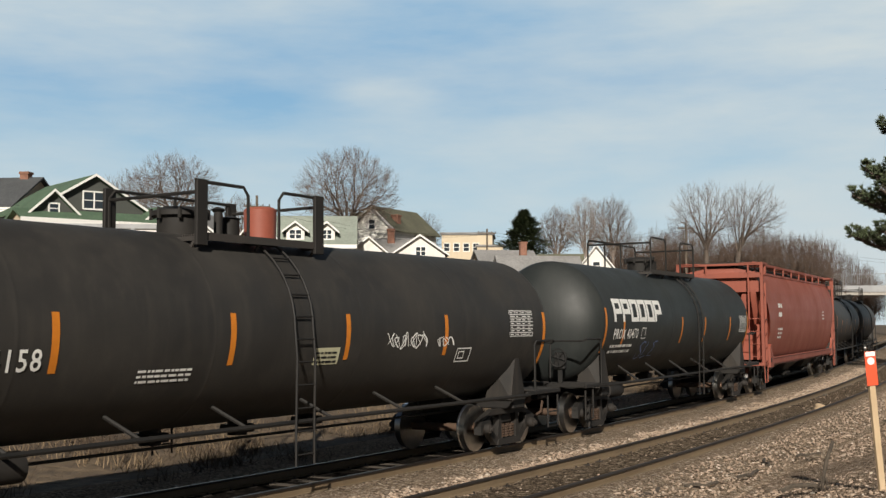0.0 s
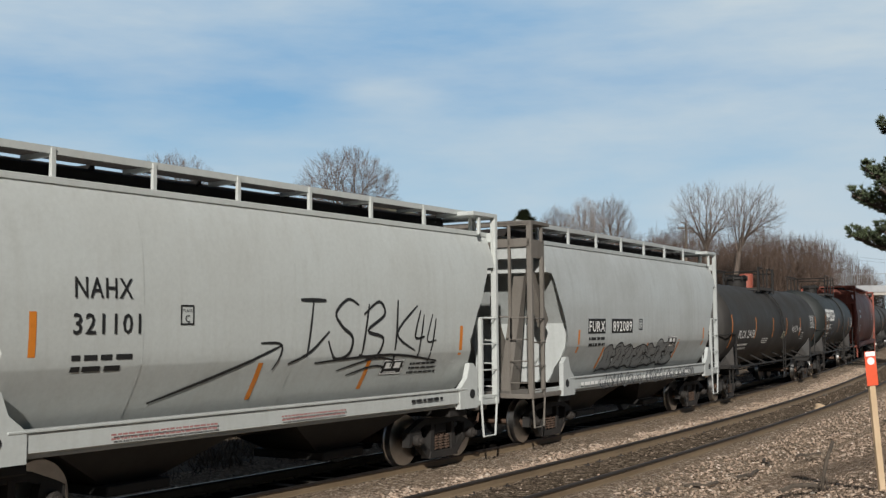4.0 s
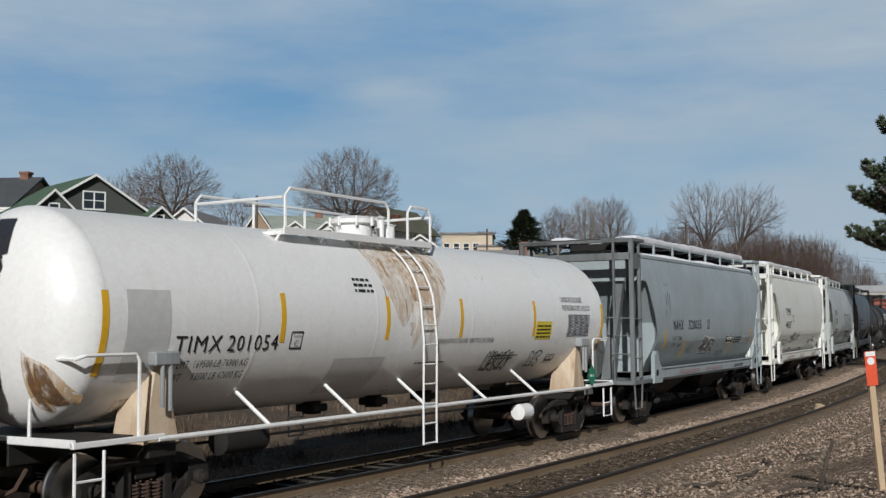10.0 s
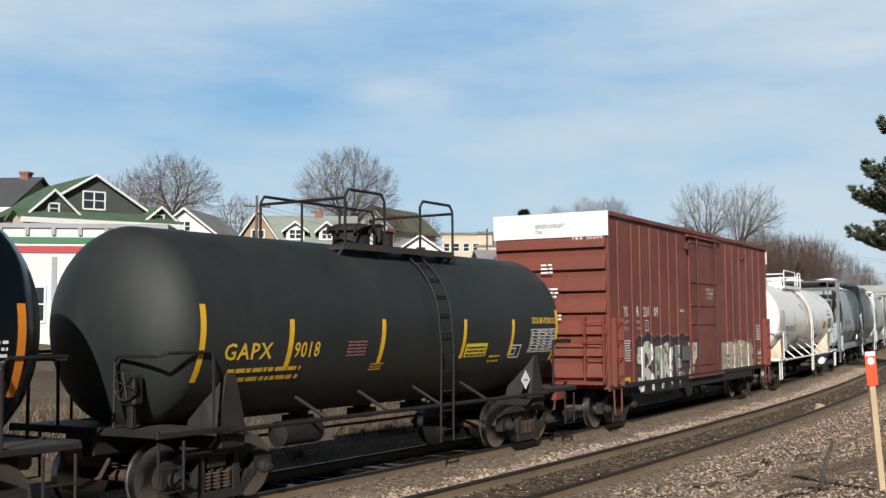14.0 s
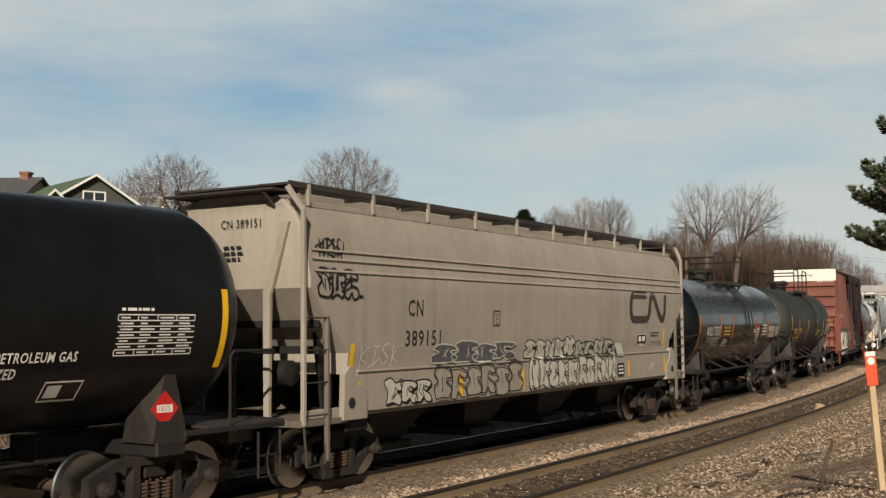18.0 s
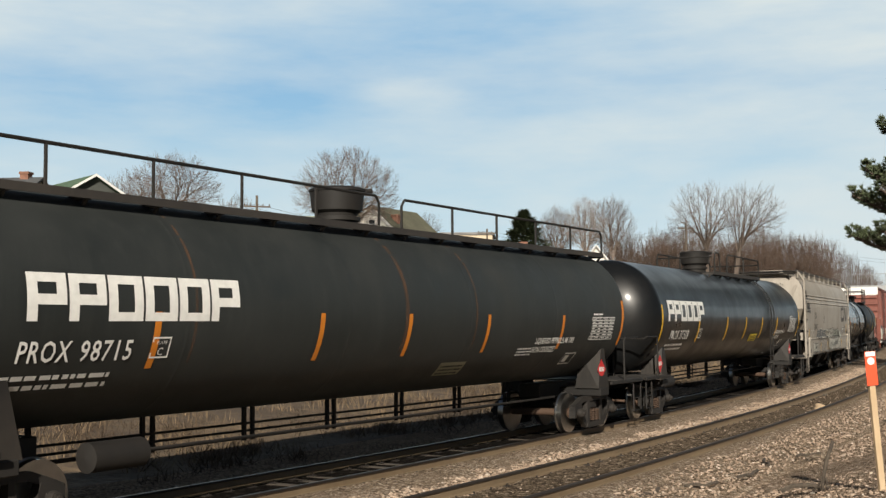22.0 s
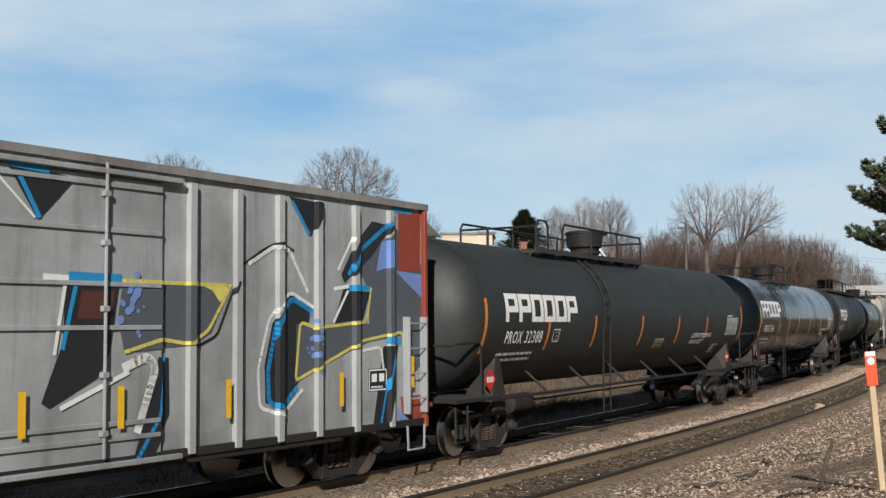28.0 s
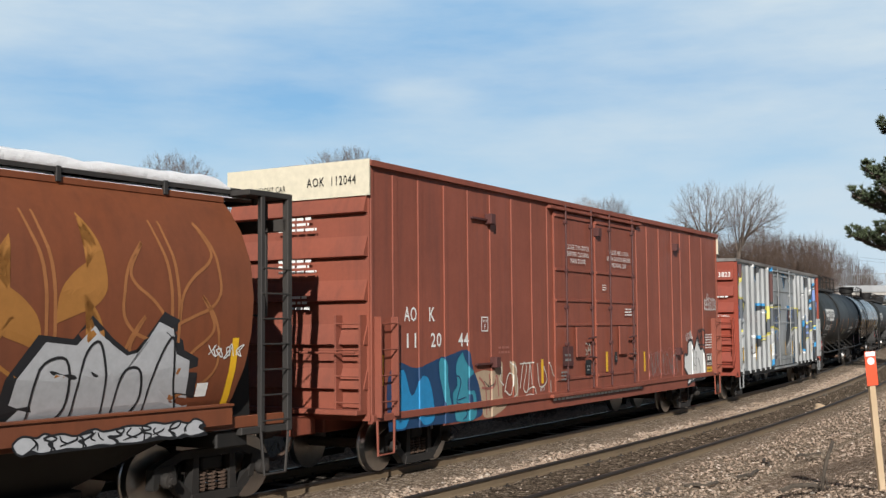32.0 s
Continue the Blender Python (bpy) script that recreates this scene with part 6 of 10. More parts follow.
for u, w0, z0, z1 in ((0.84, 0.22, zc - 1.08, zc - 0.58), (0.70, 0.10, zc - 1.15, zc - 0.50), (-0.45, 0.10, zc - 1.2, zc - 0.75)):
    for m, f, o in ((STAIN, 1.7, 0.008), (RUNS, 0.8, 0.011)):
        k = Maker()
        blob(k, [(u - w0 * f * 0.3, z1 + 0.1 * (f - 0.8)), (u + w0 * f * 0.3, z1 - 0.05), (u + w0 * f * 0.55, z0 + (z1 - z0) * 0.45), (u + w0 * f * 0.4, z0), (u - w0 * f * 0.4, z0), (u - w0 * f * 0.6, z0 + (z1 - z0) * 0.4)], endf, o)
        part("rust_stain", k, m, c, "brown rust run down the tank head", 60)
letters(c, "TIMX 201054", -0.5, zc + 0.15, 0.13, INK, endf, off=0.02, width=0.75)
bars(c, -0.3, zc - 0.15, 0.5, 3, 0.06, INK, endf, off=0.02)
k = Maker()
k.lathe([(-0.22, 0.02), (-0.2, 0.16), (0.2, 0.16), (0.24, 0.02)], "x", 18, (3.5, -1.35, 0.72))
part("valve_canister", k, WHITE, c)
for x in (-6.35, 6.35):
    k = Maker()
    k.box(x - 0.22, x + 0.22, -1.46, -1.30, 1.98, 2.16, 0.02)
    k.tube((x - 0.06, -1.42, 2.0), (x - 0.06, -1.42, 1.45), 0.03, 8)
    k.tube((x + 0.08, -1.42, 2.0), (x + 0.08, -1.42, 1.4), 0.03, 8)
    part("relief_pipe", k, SILVER, c)

# red-brown boxcar
yp = [-7.06, -6.1, -5.48, -4.72, -3.96, -3.21, -2.45, 2.52, 3.3, 4.15, 5.05, 5.95, 6.8]
c, sf = box_car("red-brown boxcar with a plug door, white end panel and sprayed letters", -3.8, 12.4, 7.75, 5.18, 0.95, REDBOX, yp, [(-1.44, 1.39, (-0.86, 1.02), REDBOX)], 0.13, 0.026, end_top=PAPER, ribs=6, rib_lo=1.25, rib_hi=4.33)
for w, x in (("YK", -6.78), ("R", -5.86), ("201", -5.34), ("09", -4.52)):
    letters(c, w, x, 2.66, 0.25, PAPER, sf, bold=0.004, width={"YK": 0.31, "R": 0.19, "201": 0.42, "09": 0.32}[w])
letters(c, "LD LMT", -6.76, 2.49, 0.07, PAPER, sf, width=0.31)
letters(c, "LT WT", -6.74, 2.33, 0.07, PAPER, sf, width=0.28)
letters(c, "214600", -5.93, 2.49, 0.07, PAPER, sf, width=0.33)
letters(c, "71400", -5.88, 2.33, 0.07, PAPER, sf, width=0.28)
square(c, -5.24, 2.30, 0.27, 0.27, sf, PAPER, "F")
bars(c, -6.85, 1.57, 0.55, 9, 0.04, PAPER, sf, seed=3)
CHALK = plain("chalky sprayed white", (0.62, 0.61, 0.55), 0.6)
PLUM = plain("sprayed plum paint", (0.075, 0.034, 0.045), 0.6)
ROSE = plain("faded rose spray", (0.34, 0.13, 0.10), 0.65)
MOSS = plain("sprayed moss paint", (0.26, 0.27, 0.13), 0.6)


def inside(pts, x, z):
    hit = False
    for (x0, z0), (x1, z1) in zip(pts, pts[1:] + pts[:1]):
        if (z0 > z) != (z1 > z) and x < x0 + (x1 - x0) * (z - z0) / (z1 - z0):
            hit = not hit
    return hit


def piece_letter(pts, mat, dots, seed, over, holes=()):
    """One heavy sprayed letter: body, soft-edged dabs of other colours, dark outline and a pale inner line."""
    rnd = random.Random(seed)
    k = Maker()

    def lay_on(shape, off, km):
        if over in POSTED:
            emit(km, shape, over, off)
        else:
            km.add([over(x, z, off) for x, z in shape], [tuple(range(len(shape)))])
    lay_on(pts, 0.010, k)
    g = part("graffiti", k, mat, c, "weathered multicoloured sprayed letter", 0)
    x0, x1 = min(p[0] for p in pts), max(p[0] for p in pts)
    z0, z1 = min(p[1] for p in pts), max(p[1] for p in pts)
    for i in range(34):
        u, v, r = rnd.uniform(x0, x1), rnd.uniform(z0, z1), rnd.uniform(0.03, 0.10)
        ring = [(u + r * rnd.uniform(0.7, 1.1) * math.cos(q * 0.7), v + r * rnd.uniform(0.7, 1.3) * math.sin(q * 0.7)) for q in range(9)]
        if all(inside(pts, *q) for q in ring):
            k = Maker()
            lay_on(ring, 0.0115 + 0.0001 * i, k)
            part("splash", k, rnd.choice(dots), g, "", 0)
    for h in holes:
        k = Maker()
        lay_on(h, 0.0155, k)
        part("counter", k, PLUM, g, "", 0)
    k, kw = Maker(), Maker()
    loop = list(pts) + [pts[0]]
    ribbon(k, loop, 0.028, over, 0.0165, False)
    part("outline", k, SPRAYX, g, "", 0)
    cx, cz = (x0 + x1) / 2, (z0 + z1) / 2
    ribbon(kw, [(cx + (p - cx) * 0.86, cz + (q - cz) * 0.92) for p, q in loop[:len(loop) // 2]], 0.016, over, 0.0168, False)
    part("highlight", kw, SPRAYW, g, "", 0)


k, kt, kr = Maker(), Maker(), Maker()
emit(k, [(-5.93, 1.98), (-5.7, 2.15), (-5.39, 2.02), (-5.07, 2.19), (-4.69, 2.09), (-4.25, 2.11), (-3.9, 2.04), (-3.54, 2.13), (-2.99, 2.01), (-2.29, 2.1), (-1.72, 2.05), (-1.5, 1.24), (-1.72, 0.76), (-2.72, 0.76), (-4.55, 0.76), (-5.69, 0.84), (-5.92, 1.21)], sf, 0.005)
part("graffiti_halo", k, PLUM, c, "", 0)
rim = [(-5.93, 1.98), (-5.74, 2.12), (-5.43, 2.05), (-5.07, 2.18), (-4.69, 2.08), (-4.56, 2.03), (-4.25, 2.12), (-3.9, 2.03), (-3.44, 2.12), (-3.04, 2.04), (-2.62, 2.05), (-2.18, 2.16), (-1.83, 2.05), (-1.48, 2.08)]
ribbon(kt, curve_pts(rim, 4), 0.13, sf, 0.007, False)
part("graffiti_halo", kt, SPRAYX, c, "", 0)
ribbon(kr, curve_pts([(x, z + 0.10) for x, z in rim], 4), 0.035, sf, 0.0085, False)
part("graffiti_halo", kr, ROSE, c, "", 0)
piece_letter([(-5.83, 1.93), (-5.55, 1.91), (-5.33, 2.04), (-5.03, 2.06), (-4.77, 1.96), (-4.69, 1.78), (-4.73, 1.57), (-4.9, 1.43), (-5.12, 1.38), (-4.77, 1.2), (-4.62, 1.13), (-4.61, 1.01), (-4.53, 0.84), (-4.57, 0.76), (-4.85, 0.76), (-5.05, 0.83), (-5.28, 1.12), (-5.34, 1.16), (-5.34, 1.01), (-5.42, 0.99), (-5.43, 0.78), (-5.68, 0.76), (-5.86, 0.92), (-5.86, 1.16), (-5.59, 1.15), (-5.58, 1.44), (-5.88, 1.49), (-5.92, 1.64)],
             CHALK, [MOSS, SPRAYE, SPRAYC, ROSE, SPRAYG], 41, sf, [[(-5.33, 1.75), (-5.15, 1.71), (-5.06, 1.56), (-5.26, 1.36), (-5.34, 1.37)]])
piece_letter([(-4.54, 1.9), (-3.99, 1.93), (-3.9, 1.55), (-3.87, 1.17), (-3.86, 0.77), (-4.01, 0.76), (-4.15, 0.96), (-4.2, 1.13), (-4.37, 1.13), (-4.44, 0.93), (-4.37, 0.76), (-4.53, 0.77), (-4.55, 1.12), (-4.58, 1.53)],
             SPRAYG, [SPRAYE, SPRAYH, CHALK, SPRAYG], 43, sf, [[(-4.31, 1.55), (-4.22, 1.26), (-4.4, 1.27)]])
piece_letter([(-3.83, 1.94), (-3.52, 2.01), (-3.37, 1.96), (-3.44, 1.73), (-3.59, 1.44), (-3.39, 1.63), (-3.29, 1.85), (-3.01, 1.88), (-3.0, 1.67), (-3.19, 1.48), (-3.29, 1.39), (-3.06, 1.34), (-3.08, 1.0), (-2.83, 0.95), (-2.71, 0.8), (-2.8, 0.76), (-3.11, 0.77), (-3.39, 0.96), (-3.61, 1.18), (-3.68, 0.99), (-3.51, 0.84), (-3.56, 0.76), (-3.82, 0.77), (-3.8, 1.16), (-3.89, 1.65)],
             CHALK, [ROSE, SPRAYC, CHALK, SPRAYO, SPRAYG], 44, sf)
piece_letter([(-2.88, 1.91), (-2.47, 1.91), (-2.48, 1.63), (-2.67, 1.56), (-2.23, 1.46), (-2.28, 1.29), (-2.62, 1.28), (-2.62, 1.1), (-2.23, 1.15), (-1.98, 1.15), (-2.01, 0.92), (-2.35, 0.91), (-2.67, 0.77), (-2.78, 0.81), (-2.62, 0.93), (-2.78, 1.15), (-2.91, 1.57)],
             SPRAYE, [SPRAYH, SPRAYG, SPRAYC], 45, sf)
piece_letter([(-1.66, 1.96), (-1.46, 1.96), (-1.46, 1.24), (-1.46, 1.04), (-1.47, 0.78), (-1.84, 0.78), (-1.72, 1.0), (-1.52, 1.24), (-1.66, 1.72)], CHALK, [SPRAYC, SPRAYG], 46, sf)
piece_letter([(-1.42, 1.96), (-0.92, 1.95), (-0.92, 1.5), (-1.11, 1.44), (-1.24, 1.19), (-1.42, 1.05)], CHALK, [SPRAYC, SPRAYO, SPRAYG], 48, side_flat(1.498))
k = Maker()
emit(k, [(1.85, 0.98), (1.78, 1.45), (1.95, 1.85), (2.5, 1.75), (3.0, 1.88), (3.7, 1.80), (4.3, 1.92), (5.0, 1.85), (5.45, 1.60), (5.6, 0.98)], sf, 0.006)
part("graffiti_halo", k, plain("worn olive-grey spray", (0.22, 0.20, 0.13), 0.65), c, "worn olive-grey sprayed field", 0)
throwup(c, 1.85, 1.02, 3.6, 0.80, 6, SPRAYC, CHALK, sf, 61, "worn buff sprayed letters", 0.009, 0.3, PLUM)
hollow(c, 1.8, 1.04, 3.7, 0.84, 7, CHALK, sf, 62, 0.024, "thin white scrawled outlines")
scribble(c, 2.0, 1.0, 3.4, 0.7, SPRAYX, sf, 64, 7, 0.03, "graffiti_tag", "", 0.0125)
dashes(c, sf, ((-5.27, 1.4), (-2.65, 1.4), (0.75, 1.5), (4.0, 1.45), (-7.35, 1.75), (7.4, 1.75)), YELLOW, 0.10, 0.46)
door = side_flat(1.515)
for i, w in enumerate(("CLOSE AND LOCK", "DOORS BEFORE", "MOVING CAR")):
    letters(c, w, 0.40, 3.43 - 0.12 * i, 0.08, PAPER, door, squeeze=0.75, mid=True)
bars(c, -2.3, 2.8, 0.35, 2, 0.03, PAPER, sf)
bars(c, 6.2, 1.9, 0.6, 6, 0.06, PAPER, sf, seed=9)
panel_label(c, 6.3, 1.25, 0.5, 0.32, sf)
notice(c, -6.78, 1.02, 0.4, 0.16, sf, YINK, INK, 1)
notice(c, 6.3, 0.98, 0.45, 0.16, sf, YINK, INK, 1)
k = Maker()
k.box(-2.3, -1.62, -1.52, -1.50, 1.45, 1.85, 0.004)
part("repair_plate", k, SPRAYD, c)
for x in (-1.75, 4.3):
    k = Maker()
    k.box(x - 0.08, x + 0.08, -1.60, -1.45, 4.55, 4.72, 0.01)
    k.box(x, x + 0.5, -1.50, -1.46, 4.60, 4.63)
    part("door_stop", k, SPRAYM, c)
ef = end_flat(-7.84)
letters(c, "EXCESS HEIGHT", -0.35, 4.80, 0.09, INK, ef, width=0.75)
letters(c, "CAR", -0.35, 4.66, 0.09, INK, ef, width=0.18)
efr = end_flat(-7.90)
letters(c, "YKR 20109", 0.56, 4.465, 0.115, PAPER, end_flat(-7.81), bold=0.002, width=0.80)
bars(c, -0.2, 3.70, 0.35, 3, 0.06, PAPER, efr)
bars(c, -0.35, 3.12, 0.7, 3, 0.06, PAPER, efr)
bars(c, -0.25, 2.58, 0.6, 2, 0.06, PAPER, efr)

# olive black tank with yellow lettering
c, sf, zc = tank_car("faded black tank car with yellow lettering and placards", -19.55, 9.2, 5.3, 1.42, 3.9, OLIVE, YELLOW, strips=strips_for((-3.46, -1.1, 1.52, 3.37), 2.22), deck_x=0.2, deck_len=3.4, ladder_at=(0.72,))
letters(c, "GAPX", -4.85, 2.02, 0.22, YINK, sf, bold=0.005, width=1.0)
letters(c, "9018", -3.36, 2.02, 0.22, YINK, sf, bold=0.005, width=0.6)
bars(c, -4.7, 1.70, 1.6, 2, 0.085, YINK, sf, seed=5, fill=1)
bars(c, -2.05, 2.0, 0.5, 5, 0.035, REDINK, sf, seed=6, fill=1)
bars(c, -1.3, 1.75, 0.4, 3, 0.03, YINK, sf, seed=7)
notice(c, 1.62, 1.88, 0.80, 0.25, sf, YPLATE, INK, 3)
bars(c, 2.6, 1.76, 0.45, 2, 0.06, YINK, sf)
square(c, 3.36, 1.82, 0.44, 0.26, sf)
square(c, 3.42, 1.88, 0.18, 0.14, sf)
letters(c, "SODIUM HYDROXIDE", 4.16, 2.50, 0.12, YINK, sf, squeeze=0.92, bold=0.004, width=1.18)
table(c, 4.12, 1.92, 1.12, 0.46, sf, seed=12)
placard(c, 3.95, 1.36, 0.20, side_flat(1.36), PAPER, "", INK)

# glossy black tank
c, sf, zc = tank_car("glossy black tank car with white lettering and orange strips", -33.0, 9.3, 5.37, 1.45, 3.9, GLOSS, strips=strips_for((-3.02, -1.58, 1.6, 3.46), 2.36), deck_x=0.1, deck_len=3.6, ladder_at=(0.65,))
letters(c, "AXLX", -4.6, 2.11, 0.26, PAPER, sf, bold=0.005, squeeze=0.92, width=0.72)
letters(c, "3527", -3.75, 2.11, 0.26, PAPER, sf, bold=0.005, squeeze=0.85, width=0.63)
letters(c, "LD LMT 199300 LB 90350 KG", -4.48, 1.98, 0.07, PAPER, sf, squeeze=0.95, width=1.27)
letters(c, "LT WT   63800 LB 28950 KG", -4.48, 1.88, 0.07, PAPER, sf, squeeze=0.95, width=1.27)
letters(c, "NEW 07-1981", -3.9, 1.78, 0.07, PAPER, sf)
bars(c, -2.62, 2.10, 0.7, 3, 0.07, YINK, sf, seed=3, fill=1)
bars(c, -2.62, 1.77, 0.5, 5, 0.03, PAPER, sf, seed=4, fill=1)
notice(c, 1.75, 1.80, 0.36, 0.5, sf, plain("cream notice", (0.62, 0.60, 0.45), 0.6), INK, 5)
patch(c, "notice_head", 1.75, 2.30, 0.36, 0.08, CARD, sf, 0.008, 1)
bars(c, 2.6, 2.05, 0.7, 4, 0.07, PAPER, sf, seed=7, fill=1)
table(c, 3.6, 1.98, 0.95, 0.36, sf, seed=21)
bars(c, 4.7, 2.0, 0.5, 5, 0.05, PAPER, sf, seed=8, fill=1)
bars(c, 1.3, 2.15, 0.25, 2, 0.05, PAPER, sf)
endf = lambda u, z, off: Vector((-5.37 - 0.52 * 1.45 * math.sqrt(max(0.0, 1 - (u * u + (z - zc) ** 2) / 1.45**2)) - off, -u, z))
letters(c, "AXLX 3527", -0.30, zc + 0.40, 0.20, PAPER, endf, bold=0.003, off=0.02, width=0.9)
bars(c, 0.1, zc + 0.72, 0.6, 3, 0.06, YINK, endf, off=0.02)
bars(c, 0.0, zc - 0.6, 0.6, 5, 0.06, PAPER, endf, off=0.02)

# warm grey long hopper
TALL = [(1.72, 1.44), (2.1, 1.50), (2.8, 1.535), (3.22, 1.54), (3.30, 1.52), (3.75, 1.45), (4.0, 1.38), (4.2, 1.27), (4.35, 1.12)]
c, sf, ex = hopper_car("warm grey long covered hopper with sprayed letters along its foot", -48.5, 13.8, 8.1, TAUPE, TALL, (1.12, 1.76), False, 4, 9, ribs=((3.28, 0.07), (3.46, 0.07), (3.60, 0.06)), inset=1.3, seams=6, style="panel", board_z=4.66, rear=0.33)
letters(c, "CN", -5.6, 2.64, 0.27, INK, sf, bold=0.002, width=0.47)
letters(c, "389151", -5.66, 2.13, 0.26, INK, sf, bold=0.002, squeeze=0.95, width=1.14)
square(c, -2.6, 2.45, 0.28, 0.30, sf, INK, "C")
k = Maker()
path = [(5.52, 3.19), (4.44, 3.19), (4.44, 2.58), (5.66, 2.58), (5.78, 3.19), (5.98, 3.19), (6.50, 2.58), (6.76, 2.58), (6.84, 3.22)]
ribbon(k, rounded(path, 0.26, 7), 0.185, sf, 0.009, False)
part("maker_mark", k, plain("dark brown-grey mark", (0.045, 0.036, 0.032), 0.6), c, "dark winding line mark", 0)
low = side_flat(1.53)


def foot(x, z, off):
    """The side sheet and the deep sill below it as one surface."""
    return Vector((x, -((1.565 if z < 1.775 else interp(TALL, z)) + off), z))


SPRAYP = plain("sprayed stone-white paint", (0.50, 0.49, 0.43), 0.55)
throwup(c, -6.3, 1.17, 1.35, 0.40, 3, SPRAYP, INK, low, 53, "pale sprayed letters", spread=0.1)
throwup(c, -4.8, 1.80, 3.0, 0.36, 4, SPRAYS, SPRAYP, foot, 52, "dark steel grey sprayed letters with pale outlines", spread=0.2, shade=SPRAYX)
hollow(c, -4.85, 1.18, 3.3, 0.56, 6, SPRAYX, foot, 56, 0.028, "black outlined sprayed letters")
throwup(c, -1.25, 1.78, 2.35, 0.40, 5, SPRAYP, INK, foot, 54, "stone-white sprayed letters", spread=0.12)
throwup(c, -1.2, 1.17, 2.3, 0.58, 5, SPRAYP, SPRAYX, foot, 55, "stone-white sprayed letters", spread=0.02, shade=SPRAYP)
throwup(c, 1.2, 1.78, 2.1, 0.34, 4, SPRAYG, INK, foot, 57, "pale green-grey sprayed letters", spread=0.1)
throwup(c, 1.2, 1.18, 2.1, 0.56, 5, SPRAYP, SPRAYX, foot, 59, "stone-white sprayed letters", spread=0.05, shade=SPRAYP)
for z0 in (1.25, 1.72):
    p = patch(c, "sprayed_panel", 3.45, z0, 0.40, 0.3, SPRAYG if z0 > 1.5 else SPRAYX, foot, 0.008, 1)
    bars(p, 3.5, z0 + 0.04, 0.30, 3, 0.055, INK if z0 > 1.5 else SPRAYW, foot, seed=7)
hollow(c, -8.1, 2.92, 1.0, 0.46, 3, INK, sf, 58, 0.045, "large black sprayed tag below the side ribs")
scribble(c, -8.05, 3.0, 0.8, 0.35, INK, sf, 60, 3, 0.03)
tag(c, "HTES", -8.0, 3.50, 0.6, 0.32, INK, sf, 0.042, 7)
scribble(c, -8.05, 3.52, 0.75, 0.3, INK, sf, 59, 3, 0.035)
scribble(c, -7.1, 2.90, 0.3, 0.08, INK, sf, 61, 1, 0.04)
tag(c, "KISK", -7.0, 1.85, 1.2, 0.3, SPRAYW, sf, 0.015, 4)
tag(c, "RA", 3.0, 1.75, 0.4, 0.2, INK, sf, 0.02, 5)
tag(c, "AR", 5.6, 1.30, 0.35, 0.2, SPRAYW, low, 0.02, 6)
panel_label(c, 4.9, 1.9, 0.6, 0.34, sf)
letters(c, "CU FT 5250", 5.8, 1.92, 0.10, INK, sf)
bars(c, 5.8, 2.15, 0.7, 2, 0.05, INK, sf)
dashes(c, low, ((-7.05, 1.39), (-3.85, 1.39), (-1.4, 1.39), (1.09, 1.39), (4.23, 1.40), (6.7, 1.42)), YELLOW, 0.12, 0.40)
dashes(c, sf, ((-7.16, 1.98), (6.75, 2.1)), YELLOW, 0.11, 0.44)
ef = end_flat(-8.35)
letters(c, "CN 389151", -0.15, 4.0, 0.13, INK, ef, width=0.8)
bars(c, -0.1, 3.5, 0.4, 3, 0.06, INK, ef)

# pressure tank cars
def lpg(label, s0, tc, half, top, body, strip, spots, mark_x, mark_z, num, num_x, num_z, deck_x, deck_len, runs, lad, sq_x, seed, name_x=4.8, pipes="under", rail_h=0.70, far_rail=True, dome_x=None):
    c, sf, zc = tank_car(label, s0, tc, half, 1.52, top, body, strip, "cover", pipes, lad, strips=strips_for(spots, 2.31 if mark_z < 2.6 else 2.4), deck_x=deck_x, deck_len=deck_len, rail_runs=runs, rail_h=rail_h, wheel_end=False, far_rail=far_rail, dome_x=dome_x, head=0.57, over=2.0)
    block_mark(c, mark_x, mark_z, 3.5, 0.56, PAPER, sf)
    letters(c, "PROX", num_x, num_z, 0.24, PAPER, sf, bold=0.004, width=0.74)
    letters(c, num, num_x + 0.88, num_z, 0.24, PAPER, sf, bold=0.004, width=0.80)
    square(c, sq_x, num_z, 0.32, 0.27, sf, PAPER, "C")
    bars(c, num_x - 0.15, 1.76, 1.6, 2, 0.075, PAPER, sf, seed=seed, fill=1)
    letters(c, "LIQUEFIED PETROLEUM GAS", name_x, 2.08, 0.115, PAPER, sf, squeeze=0.95, bold=0.003, width=1.83)
    letters(c, "NON-ODORIZED", name_x, 1.90, 0.115, PAPER, sf, squeeze=0.95, bold=0.003, width=1.05)
    table(c, 7.15, 2.13, 1.25, 0.5, sf, seed=seed)
    bars(c, 7.2, 2.68, 0.6, 1, 0.05, PAPER, sf)
    for s in (-1, 1):
        placard(c, tc / 2 - 0.1 if s > 0 else -tc / 2 - 0.35, 1.42, 0.24, side_flat(1.28), CARD, "1075")
    square(c, 6.3, 1.60, 0.55, 0.25, sf)
    patch(c, "label_box", 6.36, 1.65, 0.2, 0.15, PAPER, sf, 0.010, 1)
    endf = lambda u, z, off: Vector((-half - 0.57 * 1.52 * math.sqrt(max(0.0, 1 - (u * u + (z - zc) ** 2) / 1.52**2)) - off, -u, z))
    letters(c, "PROX " + num, -0.55, zc + 0.30, 0.13, PAPER, endf, off=0.02, bold=0.002, width=0.66)
    bars(c, -0.55, zc - 0.22, 0.55, 5, 0.05, PAPER, endf, off=0.02)
    return c, sf, zc


